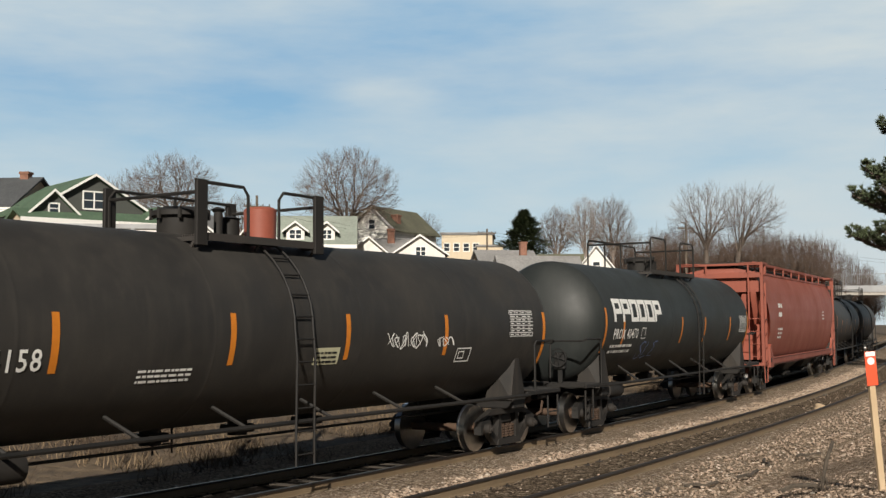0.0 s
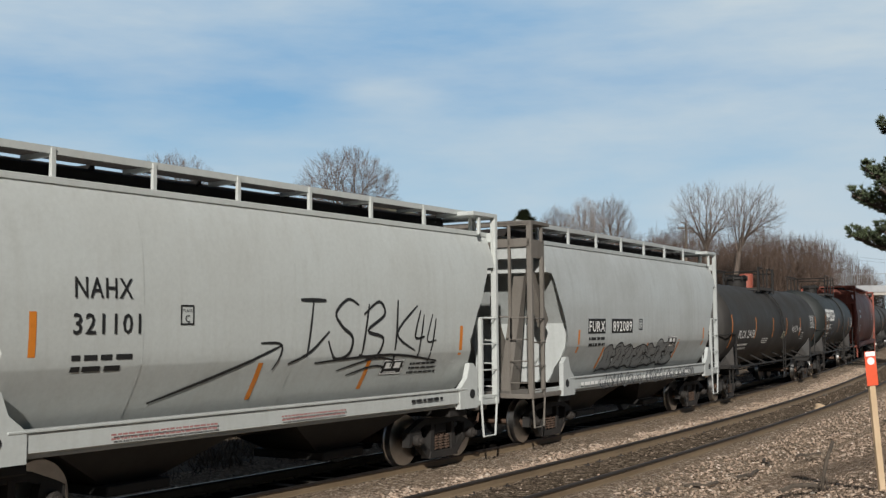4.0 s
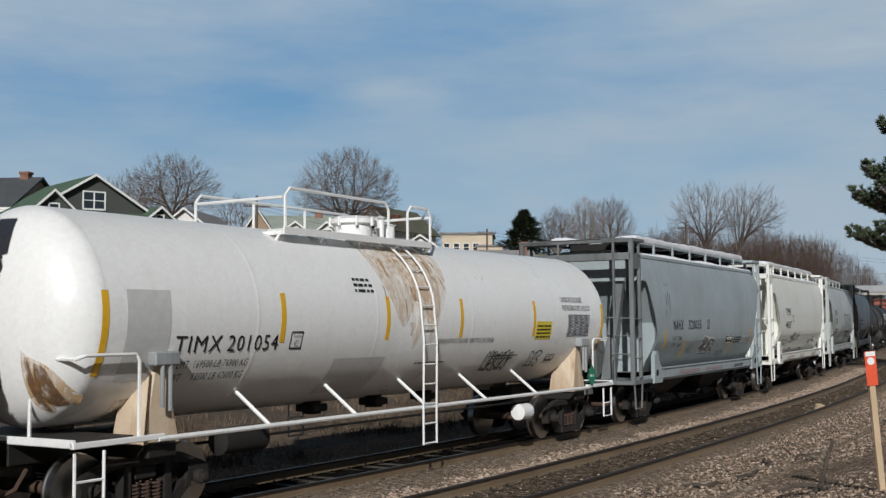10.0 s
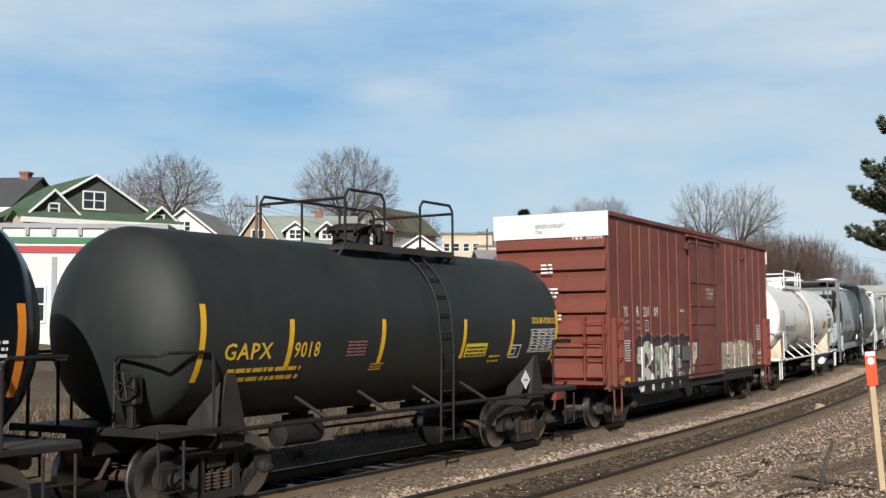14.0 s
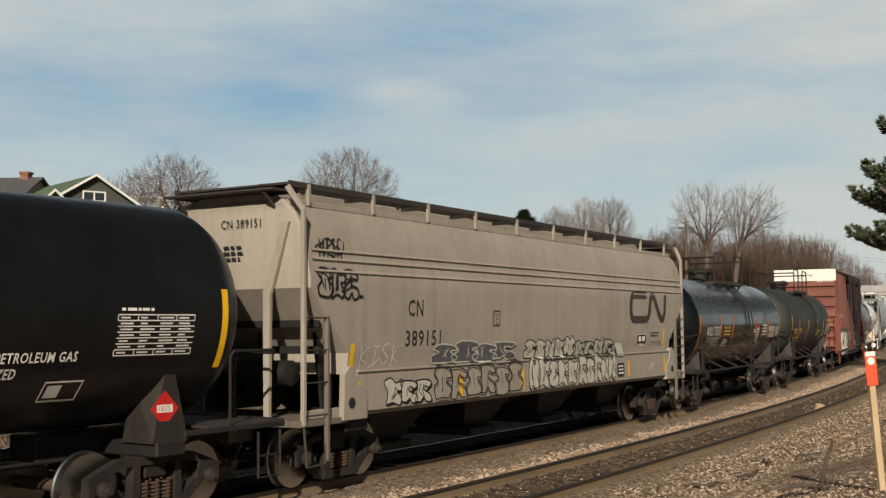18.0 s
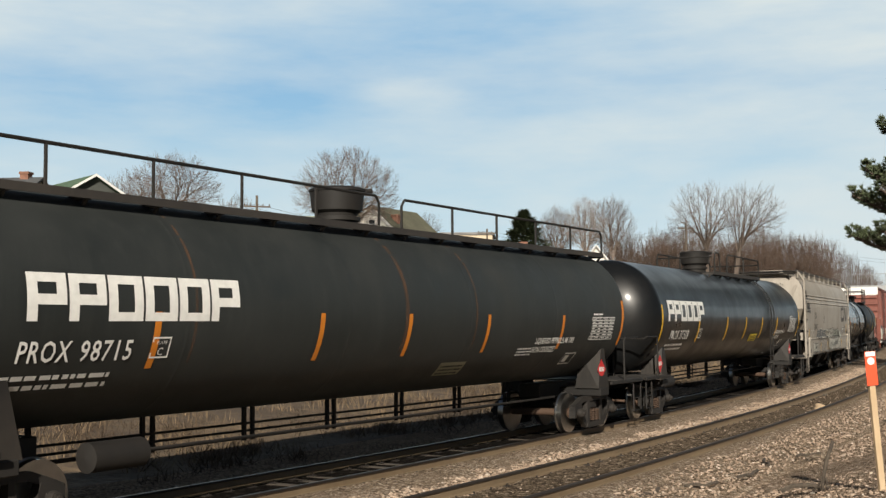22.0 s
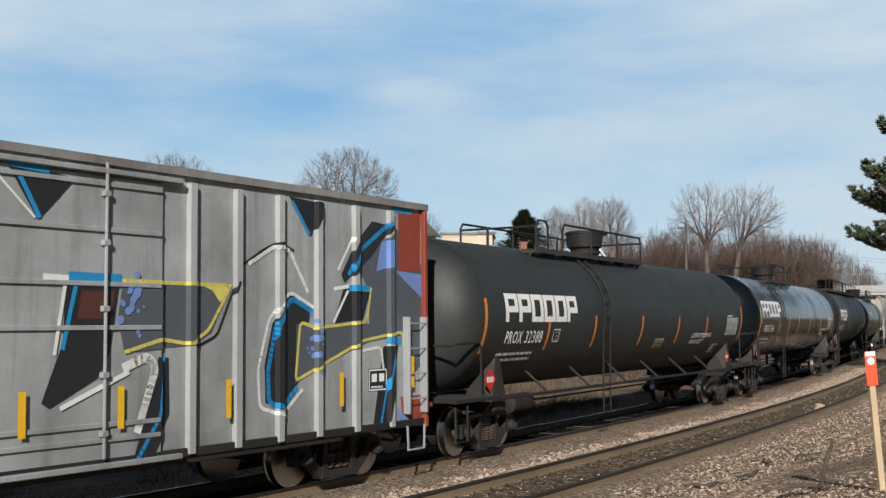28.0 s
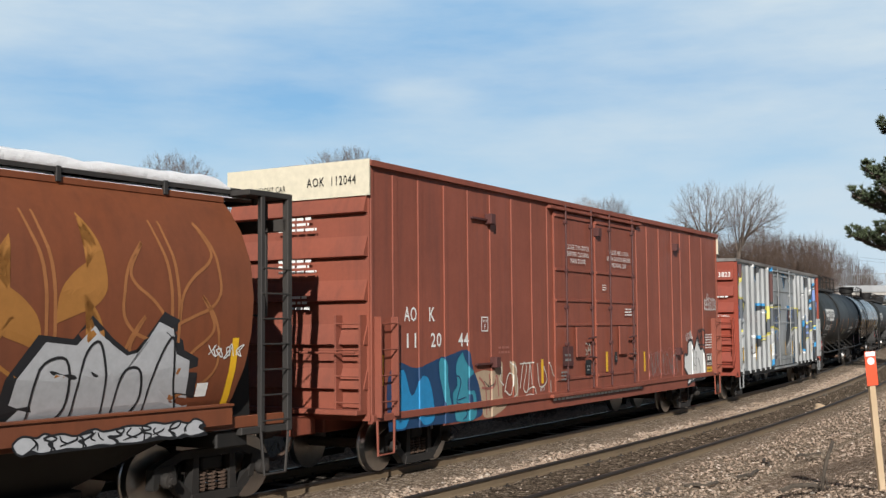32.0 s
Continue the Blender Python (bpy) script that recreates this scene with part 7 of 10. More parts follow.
c, sf, zc = lpg("black pressure tank car with a bonnet and top railings", -67.4, 16.4, 8.95, 4.2, BLACK, YELLOW, (-5.42, -2.23, 0.23, 2.58, 4.98), -8.45, 2.54, "37328", -8.05, 2.05, 1.6, 6.5, ((-1.4, -0.75), (0.17, 4.77)), (3.97,), -5.35, 3, 4.8, "under", 0.57, dome_x=-0.45)
notice(c, 1.15, 1.86, 1.0, 0.24, sf, YPLATE, INK, 3)
c, sf, zc = lpg("faded black pressure tank car with a full-length top rail", -88.0, 16.4, 8.88, 4.25, OLIVE, ORANGE, (-6.05, -2.68, -0.26, 2.45, 5.69), -8.05, 2.55, "98715", -8.1, 2.08, 0.0, 18.2, ((-9.1, -0.36), (0.34, 9.05)), (-9.75,), -6.1, 4, 4.55, "under", 0.48, False, dome_x=-0.35)
RING = stain("rusty weld streak", (0.16, 0.085, 0.05), 0.6)
for x0, w0 in ((-0.42, 0.10), (1.95, 0.06), (-5.4, 0.05)):
    patch(c, "rust_stain", x0, 2.0, w0, 2.0, RING, sf, 0.004, 10, "faint rust along a weld")
notice(c, 1.2, 1.55, 0.9, 0.24, sf, plain("dull tan notice", (0.30, 0.29, 0.20), 0.6), INK, 3)
bars(c, 3.9, 1.85, 0.7, 3, 0.04, PAPER, sf)
c, sf, zc = lpg("glossy black pressure tank car with a bonnet and top railings", -108.7, 16.4, 8.85, 4.2, GLOSS, YELLOW, (-5.28, -3.15, -0.96, 2.0, 4.96), -8.45, 2.69, "37566", -7.97, 2.15, -1.75, 5.3, ((-4.26, -0.78), (0.2, 0.84)), (-4.55,), -5.15, 5, 5.15, "under", 0.57, dome_x=-0.43)
c, sf, zc = lpg("olive black pressure tank car with a bonnet and top railings", -129.1, 15.8, 8.8, 4.2, OLIVE, ORANGE, (-5.94, -3.41, -0.32, 2.55, 5.13), -8.0, 2.53, "32388", -7.9, 2.11, -2.1, 6.6, ((-5.3, -4.7), (-3.9, 1.2)), (-2.8,), -5.68, 6, 3.9, "long", 0.57, dome_x=-0.45)
notice(c, 0.9, 1.85, 0.7, 0.24, sf, plain("dull tan notice", (0.36, 0.34, 0.22), 0.6), INK, 3)

# silver-sprayed boxcar
OVERSPRAY = paint("pale oversprayed post", (0.42, 0.43, 0.43), (0.22, 0.22, 0.21), 0.42, 0.7, 0.3)
cp = [-7.25, -6.2, -5.42, -4.56, -3.77, -2.95, -2.25, 2.41, 3.28, 4.15, 5.02, 5.94, 6.87]
c, sf = box_car("silver-sprayed boxcar with red ends and large blue and yellow graffiti", -147.8, 12.1, 7.9, 4.60, 0.80, SILVER, cp, [(-1.95, 1.9, (-1.32, 0.95), SILVER)], 0.11, 0.085, end_mat=ENDRED, post_mat=OVERSPRAY, roof=BARE, sill_drop=0.1, ribs=5, rib_lo=1.3, rib_hi=3.9)
door = side_flat(1.515)
for w, x in (("CN", -6.85), ("413", -6.06), ("823", -5.22)):
    letters(c, w, x, 2.50, 0.25, WORN, sf, bold=0.004, width={"CN": 0.40, "413": 0.50, "823": 0.50}[w])
bars(c, -6.05, 1.42, 0.5, 2, 0.12, SPRAYM, sf)


def spray(mat, pts, wd, off):
    """A sprayed shape (no width) or stroke on the side, the plug door in its middle included."""
    k = Maker()
    if wd:
        quads = []
        fine = rounded(pts, 0.10, 3) if len(pts) > 2 else pts
        for (x0, z0), (x1, z1) in zip(fine, fine[1:]):
            l = math.hypot(x1 - x0, z1 - z0) or 1
            nx, nz, tx, tz = -(z1 - z0) / l * wd / 2, (x1 - x0) / l * wd / 2, (x1 - x0) / l * wd / 4, (z1 - z0) / l * wd / 4
            quads.append([(x0 - tx + nx, z0 - tz + nz), (x0 - tx - nx, z0 - tz - nz), (x1 + tx - nx, z1 + tz - nz), (x1 + tx + nx, z1 + tz + nz)])
    else:
        quads = [list(pts)]
    for q in quads:
        for lo, hi in ((-7.9, -1.96), (1.91, 7.9)):
            piece = strip_clip(q, lo, hi)
            if piece:
                emit(k, piece, sf, off)
        piece = strip_clip(q, -1.95, 1.9)
        if piece:
            k.add([door(x, z, off - 0.012) for x, z in piece], [tuple(range(len(piece)))])
    if k.f:
        part("graffiti", k, mat, c, "", 0)


def bubbles(x, z):
    """A cluster of lilac sprayed dots."""
    rnd = random.Random(int(x * 100) + int(z * 10))
    k = Maker()
    over = door if -1.9 < x < 1.85 else sf
    for i in range(26):
        r = rnd.uniform(0.018, 0.06)
        u, v = x + rnd.gauss(0, 0.10), z + rnd.gauss(0, 0.20)
        ring = [(u + r * math.cos(q * 0.785), v + r * math.sin(q * 0.785)) for q in range(8)]
        if over is sf:
            emit(k, ring, sf, 0.0095 + 0.0002 * i)
        else:
            k.add([door(e, f, 0.001 + 0.0002 * i) for e, f in ring], [tuple(range(8))])
    part("graffiti", k, SPRAYL, c, "", 0)


# letters of the piece: slate and black bodies, blue edges, white and yellow outlines
spray(SPRAYM, [(-7.86, 4.35), (-7.24, 4.4), (-7.26, 3.97), (-7.38, 3.76), (-7.49, 3.43), (-7.86, 3.36)], 0, 0.004)
spray(SPRAYS, [(-7.86, 3.36), (-7.49, 3.43), (-7.37, 3.28), (-7.08, 3.27), (-6.47, 3.17), (-6.92, 2.64), (-7.6, 1.95), (-7.86, 1.92)], 0, 0.005)
spray(SPRAYX, [(-7.08, 3.29), (-6.47, 3.17), (-6.64, 3.03), (-6.79, 3.19)], 0, 0.0075)
spray(SPRAYY, [(-7.05, 4.42), (-7.09, 4.24), (-7.29, 3.93), (-7.46, 3.52), (-7.46, 3.34), (-7.34, 3.27), (-7.11, 3.29)], 0.06, 0.011)
spray(SPRAYY, [(-7.01, 3.2), (-6.66, 3.08), (-6.92, 2.82), (-6.95, 2.64), (-7.15, 2.38), (-7.6, 1.94)], 0.055, 0.011)
spray(SPRAYY, [(-7.01, 3.2), (-6.64, 3.09), (-6.92, 2.82), (-6.83, 3.07)], 0, 0.01)
spray(SPRAYL, [(-7.86, 3.89), (-7.86, 3.9), (-7.86, 3.11), (-7.86, 3.1)], 0, 0.008)
spray(SPRAYX, [(-5.33, 4.42), (-4.49, 4.42), (-4.84, 3.85)], 0, 0.006)
spray(SPRAYB, [(-5.32, 4.42), (-4.84, 4.42)], 0.1, 0.011)
spray(SPRAYB, [(-5.26, 4.42), (-4.88, 3.9)], 0.07, 0.011)
spray(SPRAYW, [(-5.35, 4.29), (-4.88, 3.85)], 0.035, 0.01)
spray(SPRAYW, [(-5.8, 4.42), (-5.37, 4.42)], 0.08, 0.01)
spray(SPRAYX, [(-5.07, 3.15), (-3.44, 3.16), (-3.44, 2.98), (-4.84, 2.88), (-5.07, 2.9)], 0, 0.006)
spray(SPRAYB, [(-4.99, 3.11), (-3.46, 3.11)], 0.09, 0.011)
spray(SPRAYB, [(-4.95, 3.1), (-4.95, 2.92)], 0.06, 0.011)
spray(SPRAYW, [(-5.18, 3.16), (-5.07, 2.9)], 0.07, 0.01)
spray(SPRAYW, [(-4.57, 2.85), (-3.91, 2.86), (-3.66, 2.79), (-3.61, 2.39)], 0.05, 0.01)
spray(SPRAYX, [(-3.53, 2.96), (-3.03, 2.91), (-3.13, 2.06), (-3.57, 2.07)], 0, 0.007)
spray(SPRAYB, [(-3.48, 2.91), (-3.53, 2.09)], 0.06, 0.011)
spray(SPRAYB, [(-3.5, 2.87), (-3.08, 2.87)], 0.1, 0.011)
spray(SPRAYY, [(-3.46, 3.07), (-2.54, 3.06), (-2.54, 3.0), (-2.85, 2.97), (-2.99, 2.55), (-3.08, 2.88), (-3.44, 2.98)], 0, 0.0125)
spray(SPRAYX, [(-5.28, 2.04), (-4.37, 2.04), (-3.66, 1.88), (-4.4, 1.73), (-5.53, 1.34)], 0, 0.006)
spray(SPRAYB, [(-5.25, 2.0), (-4.41, 1.98)], 0.11, 0.011)
spray(SPRAYW, [(-5.76, 2.04), (-5.32, 2.01)], 0.08, 0.01)
spray(SPRAYW, [(-5.28, 1.94), (-5.49, 1.34)], 0.05, 0.01)
spray(SPRAYY, [(-4.31, 1.99), (-4.31, 1.84), (-3.57, 1.93), (-2.55, 2.16)], 0.05, 0.011)
spray(SPRAYY, [(-4.31, 1.99), (-3.57, 2.01), (-2.55, 2.15)], 0.045, 0.011)
spray(SPRAYX, [(-2.74, 4.39), (-2.18, 4.42), (-2.26, 3.14), (-2.83, 3.12)], 0, 0.006)
spray(SPRAYM, [(-2.51, 4.26), (-2.25, 4.25), (-2.3, 3.24), (-2.54, 3.23)], 0, 0.0075)
spray(SPRAYB, [(-2.64, 4.42), (-2.24, 4.42)], 0.15, 0.011)
spray(SPRAYB, [(-2.71, 4.32), (-2.78, 3.63)], 0.06, 0.011)
spray(SPRAYW, [(-3.14, 4.42), (-2.66, 4.42)], 0.08, 0.01)
spray(SPRAYS, [(-3.15, 3.03), (-2.21, 3.08), (-0.71, 3.13), (-0.9, 2.57), (-1.2, 2.2), (-2.31, 2.28), (-3.15, 2.06)], 0, 0.005)
spray(SPRAYX, [(-2.26, 3.1), (-0.67, 3.15), (-0.92, 2.55)], 0.06, 0.009)
spray(SPRAYY, [(-3.15, 3.02), (-0.77, 3.07), (-0.98, 2.57)], 0.04, 0.011)
spray(SPRAYY, [(-3.15, 2.06), (-2.35, 2.32), (-1.2, 2.21)], 0.07, 0.011)
spray(SPRAYY, [(-3.15, 3.04), (-2.77, 3.05), (-2.9, 2.77), (-3.11, 2.47), (-3.15, 2.52)], 0, 0.01)
spray(SPRAYW, [(-2.74, 1.97), (-2.44, 2.13), (-2.2, 2.08), (-2.31, 1.45), (-2.53, 0.82)], 0.1, 0.009)
spray(SPRAYX, [(-2.08, 2.19), (-1.81, 2.15), (-1.78, 1.16), (-2.23, 0.82), (-2.42, 0.82), (-2.18, 1.44)], 0, 0.007)
spray(SPRAYB, [(-2.04, 2.14), (-1.81, 2.12)], 0.11, 0.011)
spray(SPRAYB, [(-2.11, 1.85), (-2.37, 0.82)], 0.05, 0.011)
spray(SPRAYM, [(-2.09, 1.44), (-1.82, 1.43), (-1.96, 0.82), (-2.21, 0.82)], 0, 0.0085)
spray(SPRAYX, [(-0.46, 4.37), (0.51, 4.24), (0.0, 3.71)], 0, 0.006)
spray(SPRAYB, [(-0.41, 4.34), (0.12, 4.31)], 0.1, 0.011)
spray(SPRAYB, [(-0.26, 4.21), (0.01, 3.75)], 0.06, 0.011)
spray(SPRAYW, [(-0.52, 4.16), (-0.05, 3.74)], 0.03, 0.01)
spray(SPRAYX, [(0.4, 3.01), (1.18, 2.99), (1.05, 2.16), (0.87, 1.87), (0.19, 1.55), (0.08, 1.61), (0.36, 2.29)], 0, 0.007)
spray(SPRAYM, [(0.62, 2.91), (1.12, 2.92), (1.06, 2.58), (0.56, 2.58)], 0, 0.0085)
spray(SPRAYB, [(0.47, 3.06), (1.18, 3.05)], 0.15, 0.011)
spray(SPRAYW, [(0.1, 3.05), (0.42, 3.04)], 0.1, 0.01)
spray(SPRAYW, [(0.39, 3.01), (0.25, 2.17)], 0.05, 0.01)
spray(SPRAYB, [(0.53, 2.95), (0.36, 2.23)], 0.06, 0.011)
spray(SPRAYW, [(1.34, 1.92), (0.35, 1.54)], 0.06, 0.01)
spray(SPRAYS, [(1.24, 3.02), (3.18, 3.06), (2.82, 2.39), (2.48, 2.23), (1.28, 2.16), (1.17, 2.58)], 0, 0.005)
spray(SPRAYY, [(1.24, 3.05), (3.18, 3.04), (2.75, 2.42), (2.41, 2.25), (1.9, 2.32), (1.29, 2.17)], 0.05, 0.011)
spray(SPRAYY, [(2.57, 3.05), (3.21, 3.06), (2.97, 2.8), (2.83, 2.96)], 0, 0.01)
spray(SPRAYX, [(3.28, 3.09), (2.91, 2.35), (2.48, 2.19)], 0.04, 0.009)
spray(SPRAYW, [(1.28, 1.98), (1.65, 2.11), (1.79, 1.97), (1.5, 1.19)], 0.12, 0.009)
spray(SPRAYX, [(1.83, 2.09), (2.05, 2.08), (2.07, 1.35), (1.74, 0.82), (1.43, 0.82), (1.63, 1.37)], 0, 0.007)
spray(SPRAYB, [(1.96, 2.09), (1.88, 1.36), (1.49, 0.82)], 0.06, 0.011)
spray(SPRAYW, [(3.54, 3.36), (4.06, 3.63), (4.39, 3.6), (4.8, 2.99)], 0.06, 0.01)
spray(SPRAYX, [(3.43, 3.35), (3.84, 3.58), (4.17, 3.7), (4.49, 3.59)], 0.035, 0.009)
spray(SPRAYX, [(4.41, 2.95), (4.87, 2.72), (4.82, 2.44), (4.54, 2.24), (4.59, 1.63), (4.2, 1.28), (3.88, 1.39), (3.86, 1.92), (4.02, 2.51)], 0, 0.007)
spray(SPRAYB, [(4.9, 2.7), (4.44, 2.89), (4.1, 2.51), (3.93, 1.85), (3.95, 1.38), (4.23, 1.3), (4.55, 1.57)], 0.08, 0.011)
spray(SPRAYW, [(4.93, 2.76), (4.41, 2.98), (3.95, 2.58), (3.72, 1.86), (3.76, 1.33), (4.23, 1.19), (4.67, 1.53)], 0.055, 0.01)
spray(SPRAYS, [(4.55, 2.51), (5.01, 2.44), (6.34, 2.51), (7.41, 2.32), (6.33, 2.22), (5.15, 1.89), (4.52, 1.63)], 0, 0.008)
spray(SPRAYY, [(4.93, 2.46), (4.63, 2.54), (4.52, 1.67), (5.15, 1.89), (6.16, 2.24), (7.23, 2.37), (7.26, 2.17)], 0.05, 0.013)
spray(SPRAYY, [(4.93, 2.44), (6.26, 2.54), (6.37, 3.08)], 0.045, 0.013)
spray(SPRAYS, [(6.04, 3.44), (7.09, 4.1), (7.84, 3.49), (7.86, 1.83), (7.37, 1.54), (7.23, 2.36), (6.34, 2.44), (6.28, 3.08)], 0, 0.005)
spray(SPRAYL, [(6.66, 3.86), (7.02, 3.91), (7.02, 3.46), (6.52, 3.36)], 0, 0.008)
spray(SPRAYL, [(7.06, 3.39), (7.84, 3.35), (7.86, 2.92), (7.31, 3.23)], 0, 0.008)
spray(SPRAYX, [(4.39, 4.39), (5.21, 4.35), (4.88, 3.81)], 0, 0.006)
spray(SPRAYB, [(4.46, 4.31), (4.83, 3.86)], 0.06, 0.011)
spray(SPRAYX, [(6.41, 4.17), (6.98, 4.13), (6.39, 3.59), (5.69, 3.14), (5.61, 3.28), (5.97, 3.79)], 0, 0.007)
spray(SPRAYB, [(6.99, 4.42), (7.51, 4.42)], 0.11, 0.011)
spray(SPRAYB, [(6.87, 4.16), (6.08, 3.67), (5.8, 3.29)], 0.08, 0.011)
spray(SPRAYX, [(5.69, 3.11), (6.37, 3.08), (6.17, 2.58), (5.42, 2.51)], 0, 0.007)
spray(SPRAYB, [(5.82, 3.07), (6.33, 3.07)], 0.1, 0.011)
spray(SPRAYW, [(5.44, 3.05), (5.82, 3.1)], 0.06, 0.01)
spray(SPRAYW, [(5.89, 3.86), (5.53, 3.35)], 0.05, 0.01)
spray(SPRAYW, [(5.77, 3.02), (5.42, 2.54)], 0.05, 0.01)
spray(ENDRED, [(7.14, 4.42), (7.79, 4.4), (7.76, 3.41), (7.13, 3.39)], 0, 0.008)
spray(SPRAYX, [(6.71, 2.14), (7.13, 2.14), (6.79, 0.82), (6.41, 0.82)], 0, 0.007)
spray(SPRAYB, [(6.82, 2.24), (7.18, 2.21)], 0.12, 0.011)
spray(SPRAYB, [(6.98, 2.14), (6.62, 0.83)], 0.05, 0.011)
spray(SPRAYW, [(6.15, 2.08), (6.64, 2.13), (6.7, 1.78)], 0.05, 0.01)
spray(ENDRED, [(7.18, 1.29), (7.86, 1.3), (7.86, 0.92), (7.25, 0.87)], 0, 0.008)
spray(SPRAYL, [(7.08, 1.11), (7.52, 0.83), (7.12, 0.82)], 0, 0.0095)
bubbles(-7.67, 3.53)
bubbles(-7.56, 2.77)
bubbles(-2.69, 2.82)
bubbles(-1.07, 2.87)
bubbles(-1.65, 2.37)
bubbles(5.01, 2.3)
bubbles(1.37, 2.83)
bubbles(-7.61, 3.99)
tag(c, "K", -4.62, 1.28, 0.3, 0.25, INK, sf, 0.03, 3)
post = side_flat(1.545)
dashes(c, post, ((-7.35, 1.45), (-5.42, 1.5), (-2.95, 1.45), (-0.2, 1.5), (1.2, 1.5), (3.05, 1.5), (5.5, 1.5), (7.4, 1.7)), YELLOW, 0.10, 0.52)
panel_label(c, 6.3, 1.42, 0.5, 0.36, sf)
ef = end_flat(-8.03)
letters(c, "CN 413823", 0.40, 3.96, 0.15, PAPER, ef, bold=0.002, width=0.95)
bars(c, 0.9, 3.30, 0.4, 1, 0.06, PAPER, ef)
letters(c, "36 INCH STEEL WHEELS", 0.45, 2.68, 0.06, PAPER, ef, width=0.85)

# long red-brown boxcar with two doors
ap = [-8.55, -7.75, -6.88, -6.01, -5.14, -4.24, -3.35, -2.59, 2.62, 3.37, 4.26, 5.27, 5.98, 6.84, 7.88]
c, sf = box_car("faded red-brown double-door boxcar with a cream end panel", -167.1, 14.4, 9.27, 5.2, 0.95, REDBOX2, ap, [(-2.37, -0.3, (-1.87, -0.47), REDBOX2), (-0.14, 2.39, (0.62, 2.08), REDBOX2)], 0.13, 0.022, end_top=plain("cream panel", (0.66, 0.60, 0.46), 0.6), sill_mat=REDBOX2, sill_out=0.003)
for w, x, z in (("AO", -8.28, 2.55), ("K", -7.47, 2.55), ("11", -8.2, 2.10), ("20", -7.42, 2.10), ("44", -6.46, 2.09)):
    letters(c, w, x, z, 0.24, PAPER, sf, bold=0.004, width={"AO": 0.40, "K": 0.19, "11": 0.30, "20": 0.36, "44": 0.38}[w])
square(c, -5.58, 2.35, 0.27, 0.28, sf, PAPER, "F")
AQUA = plain("sprayed aqua paint", (0.045, 0.27, 0.36), 0.5)


def sprayed(pts, mat, off, label="", edge=None, wd=0.03, dx=0.0):
    """One flat sprayed form on the car's side, with an outline where it has one."""
    k = Maker()
    shape = curve_pts([(x + dx, z) for x, z in pts + pts[:1]], 4)[:-1]
    emit(k, shape, sf, off)
    g = part("graffiti", k, mat, c, label, 0)
    if edge:
        k = Maker()
        ribbon(k, shape + shape[:1], wd, sf, off + 0.004, False)
        part("outline", k, edge, g, "", 0)


def line_of(pts, mat, wd, off=0.016, label=""):
    k = Maker()
    ribbon(k, curve_pts(pts, 5), wd, sf, off, False)
    part("graffiti_line", k, mat, c, label, 0)


sprayed([(-8.75, 0.74), (-8.8, 1.5), (-8.5, 1.86), (-7.9, 1.75), (-7.2, 1.88), (-6.7, 1.95), (-6.3, 2.02), (-6.06, 1.98), (-5.93, 1.66), (-5.54, 1.28), (-5.52, 0.93), (-5.8, 0.74), (-7.2, 0.74)], SPRAYN, 0.006, "dark navy sprayed ground of large letters")
sprayed([(-8.6, 0.76), (-8.62, 1.5), (-8.3, 1.75), (-8.05, 1.3), (-7.75, 1.62), (-7.45, 1.5), (-7.3, 0.86), (-7.7, 0.76), (-8.0, 1.02), (-8.25, 0.76)], SPRAYB, 0.009, "blue sprayed letter", SPRAYN)
sprayed([(-7.16, 1.83), (-7.08, 1.91), (-6.95, 1.88), (-6.87, 1.74), (-6.86, 1.45), (-6.72, 1.08), (-6.72, 0.98), (-6.90, 1.0), (-7.03, 1.3), (-7.14, 1.59)], AQUA, 0.0095, "aqua sprayed letter", SPRAYN, 0.02)
sprayed([(-6.31, 1.97), (-6.19, 1.8), (-5.99, 1.64), (-5.9, 1.61), (-6.12, 1.49), (-6.11, 1.27), (-5.88, 1.24), (-5.81, 0.99), (-5.89, 0.75), (-6.5, 0.75), (-6.6, 0.9), (-6.67, 1.24), (-6.51, 1.39), (-6.55, 1.69), (-6.48, 1.85)], AQUA, 0.0095, "aqua sprayed letter", SPRAYT, 0.02)
sprayed([(-6.1, 1.2), (-5.98, 1.18), (-5.96, 0.98), (-6.06, 0.96)], SPRAYN, 0.012)
line_of([(-6.67, 1.53), (-6.47, 1.55), (-6.39, 1.41), (-6.54, 1.09), (-6.28, 1.02), (-6.17, 0.84), (-6.31, 0.76)], SPRAYN, 0.032)
line_of([(-6.5, 1.12), (-6.2, 1.16)], SPRAYN, 0.022)
line_of([(-6.55, 0.92), (-6.3, 0.94)], SPRAYN, 0.03)
sprayed([(-5.84, 1.58), (-5.5, 1.62), (-5.13, 1.60), (-4.90, 1.72), (-4.73, 1.71), (-4.76, 1.1), (-4.55, 0.92), (-5.0, 0.76), (-5.49, 0.74), (-5.58, 1.0), (-5.68, 1.32)], SPRAYC, 0.007, "worn buff sprayed field")
sprayed([(-4.45, 1.73), (-4.2, 1.70), (-4.08, 1.1), (-4.2, 1.02), (-4.3, 1.3)], SPRAYC, 0.0072, "worn buff sprayed stroke")
for pts in ([(-5.7, 1.50), (-5.45, 1.28), (-5.42, 0.78)], [(-5.6, 1.30), (-5.2, 1.28), (-5.0, 1.5), (-4.92, 1.1)], [(-5.3, 1.55), (-5.25, 1.2), (-5.3, 0.85)]):
    line_of(pts, ROSE, 0.045)
for pts in ([(-5.5, 1.42), (-5.3, 1.30), (-5.15, 1.36)], [(-5.4, 1.24), (-5.25, 1.45)]):
    line_of(pts, SPRAYX, 0.016)
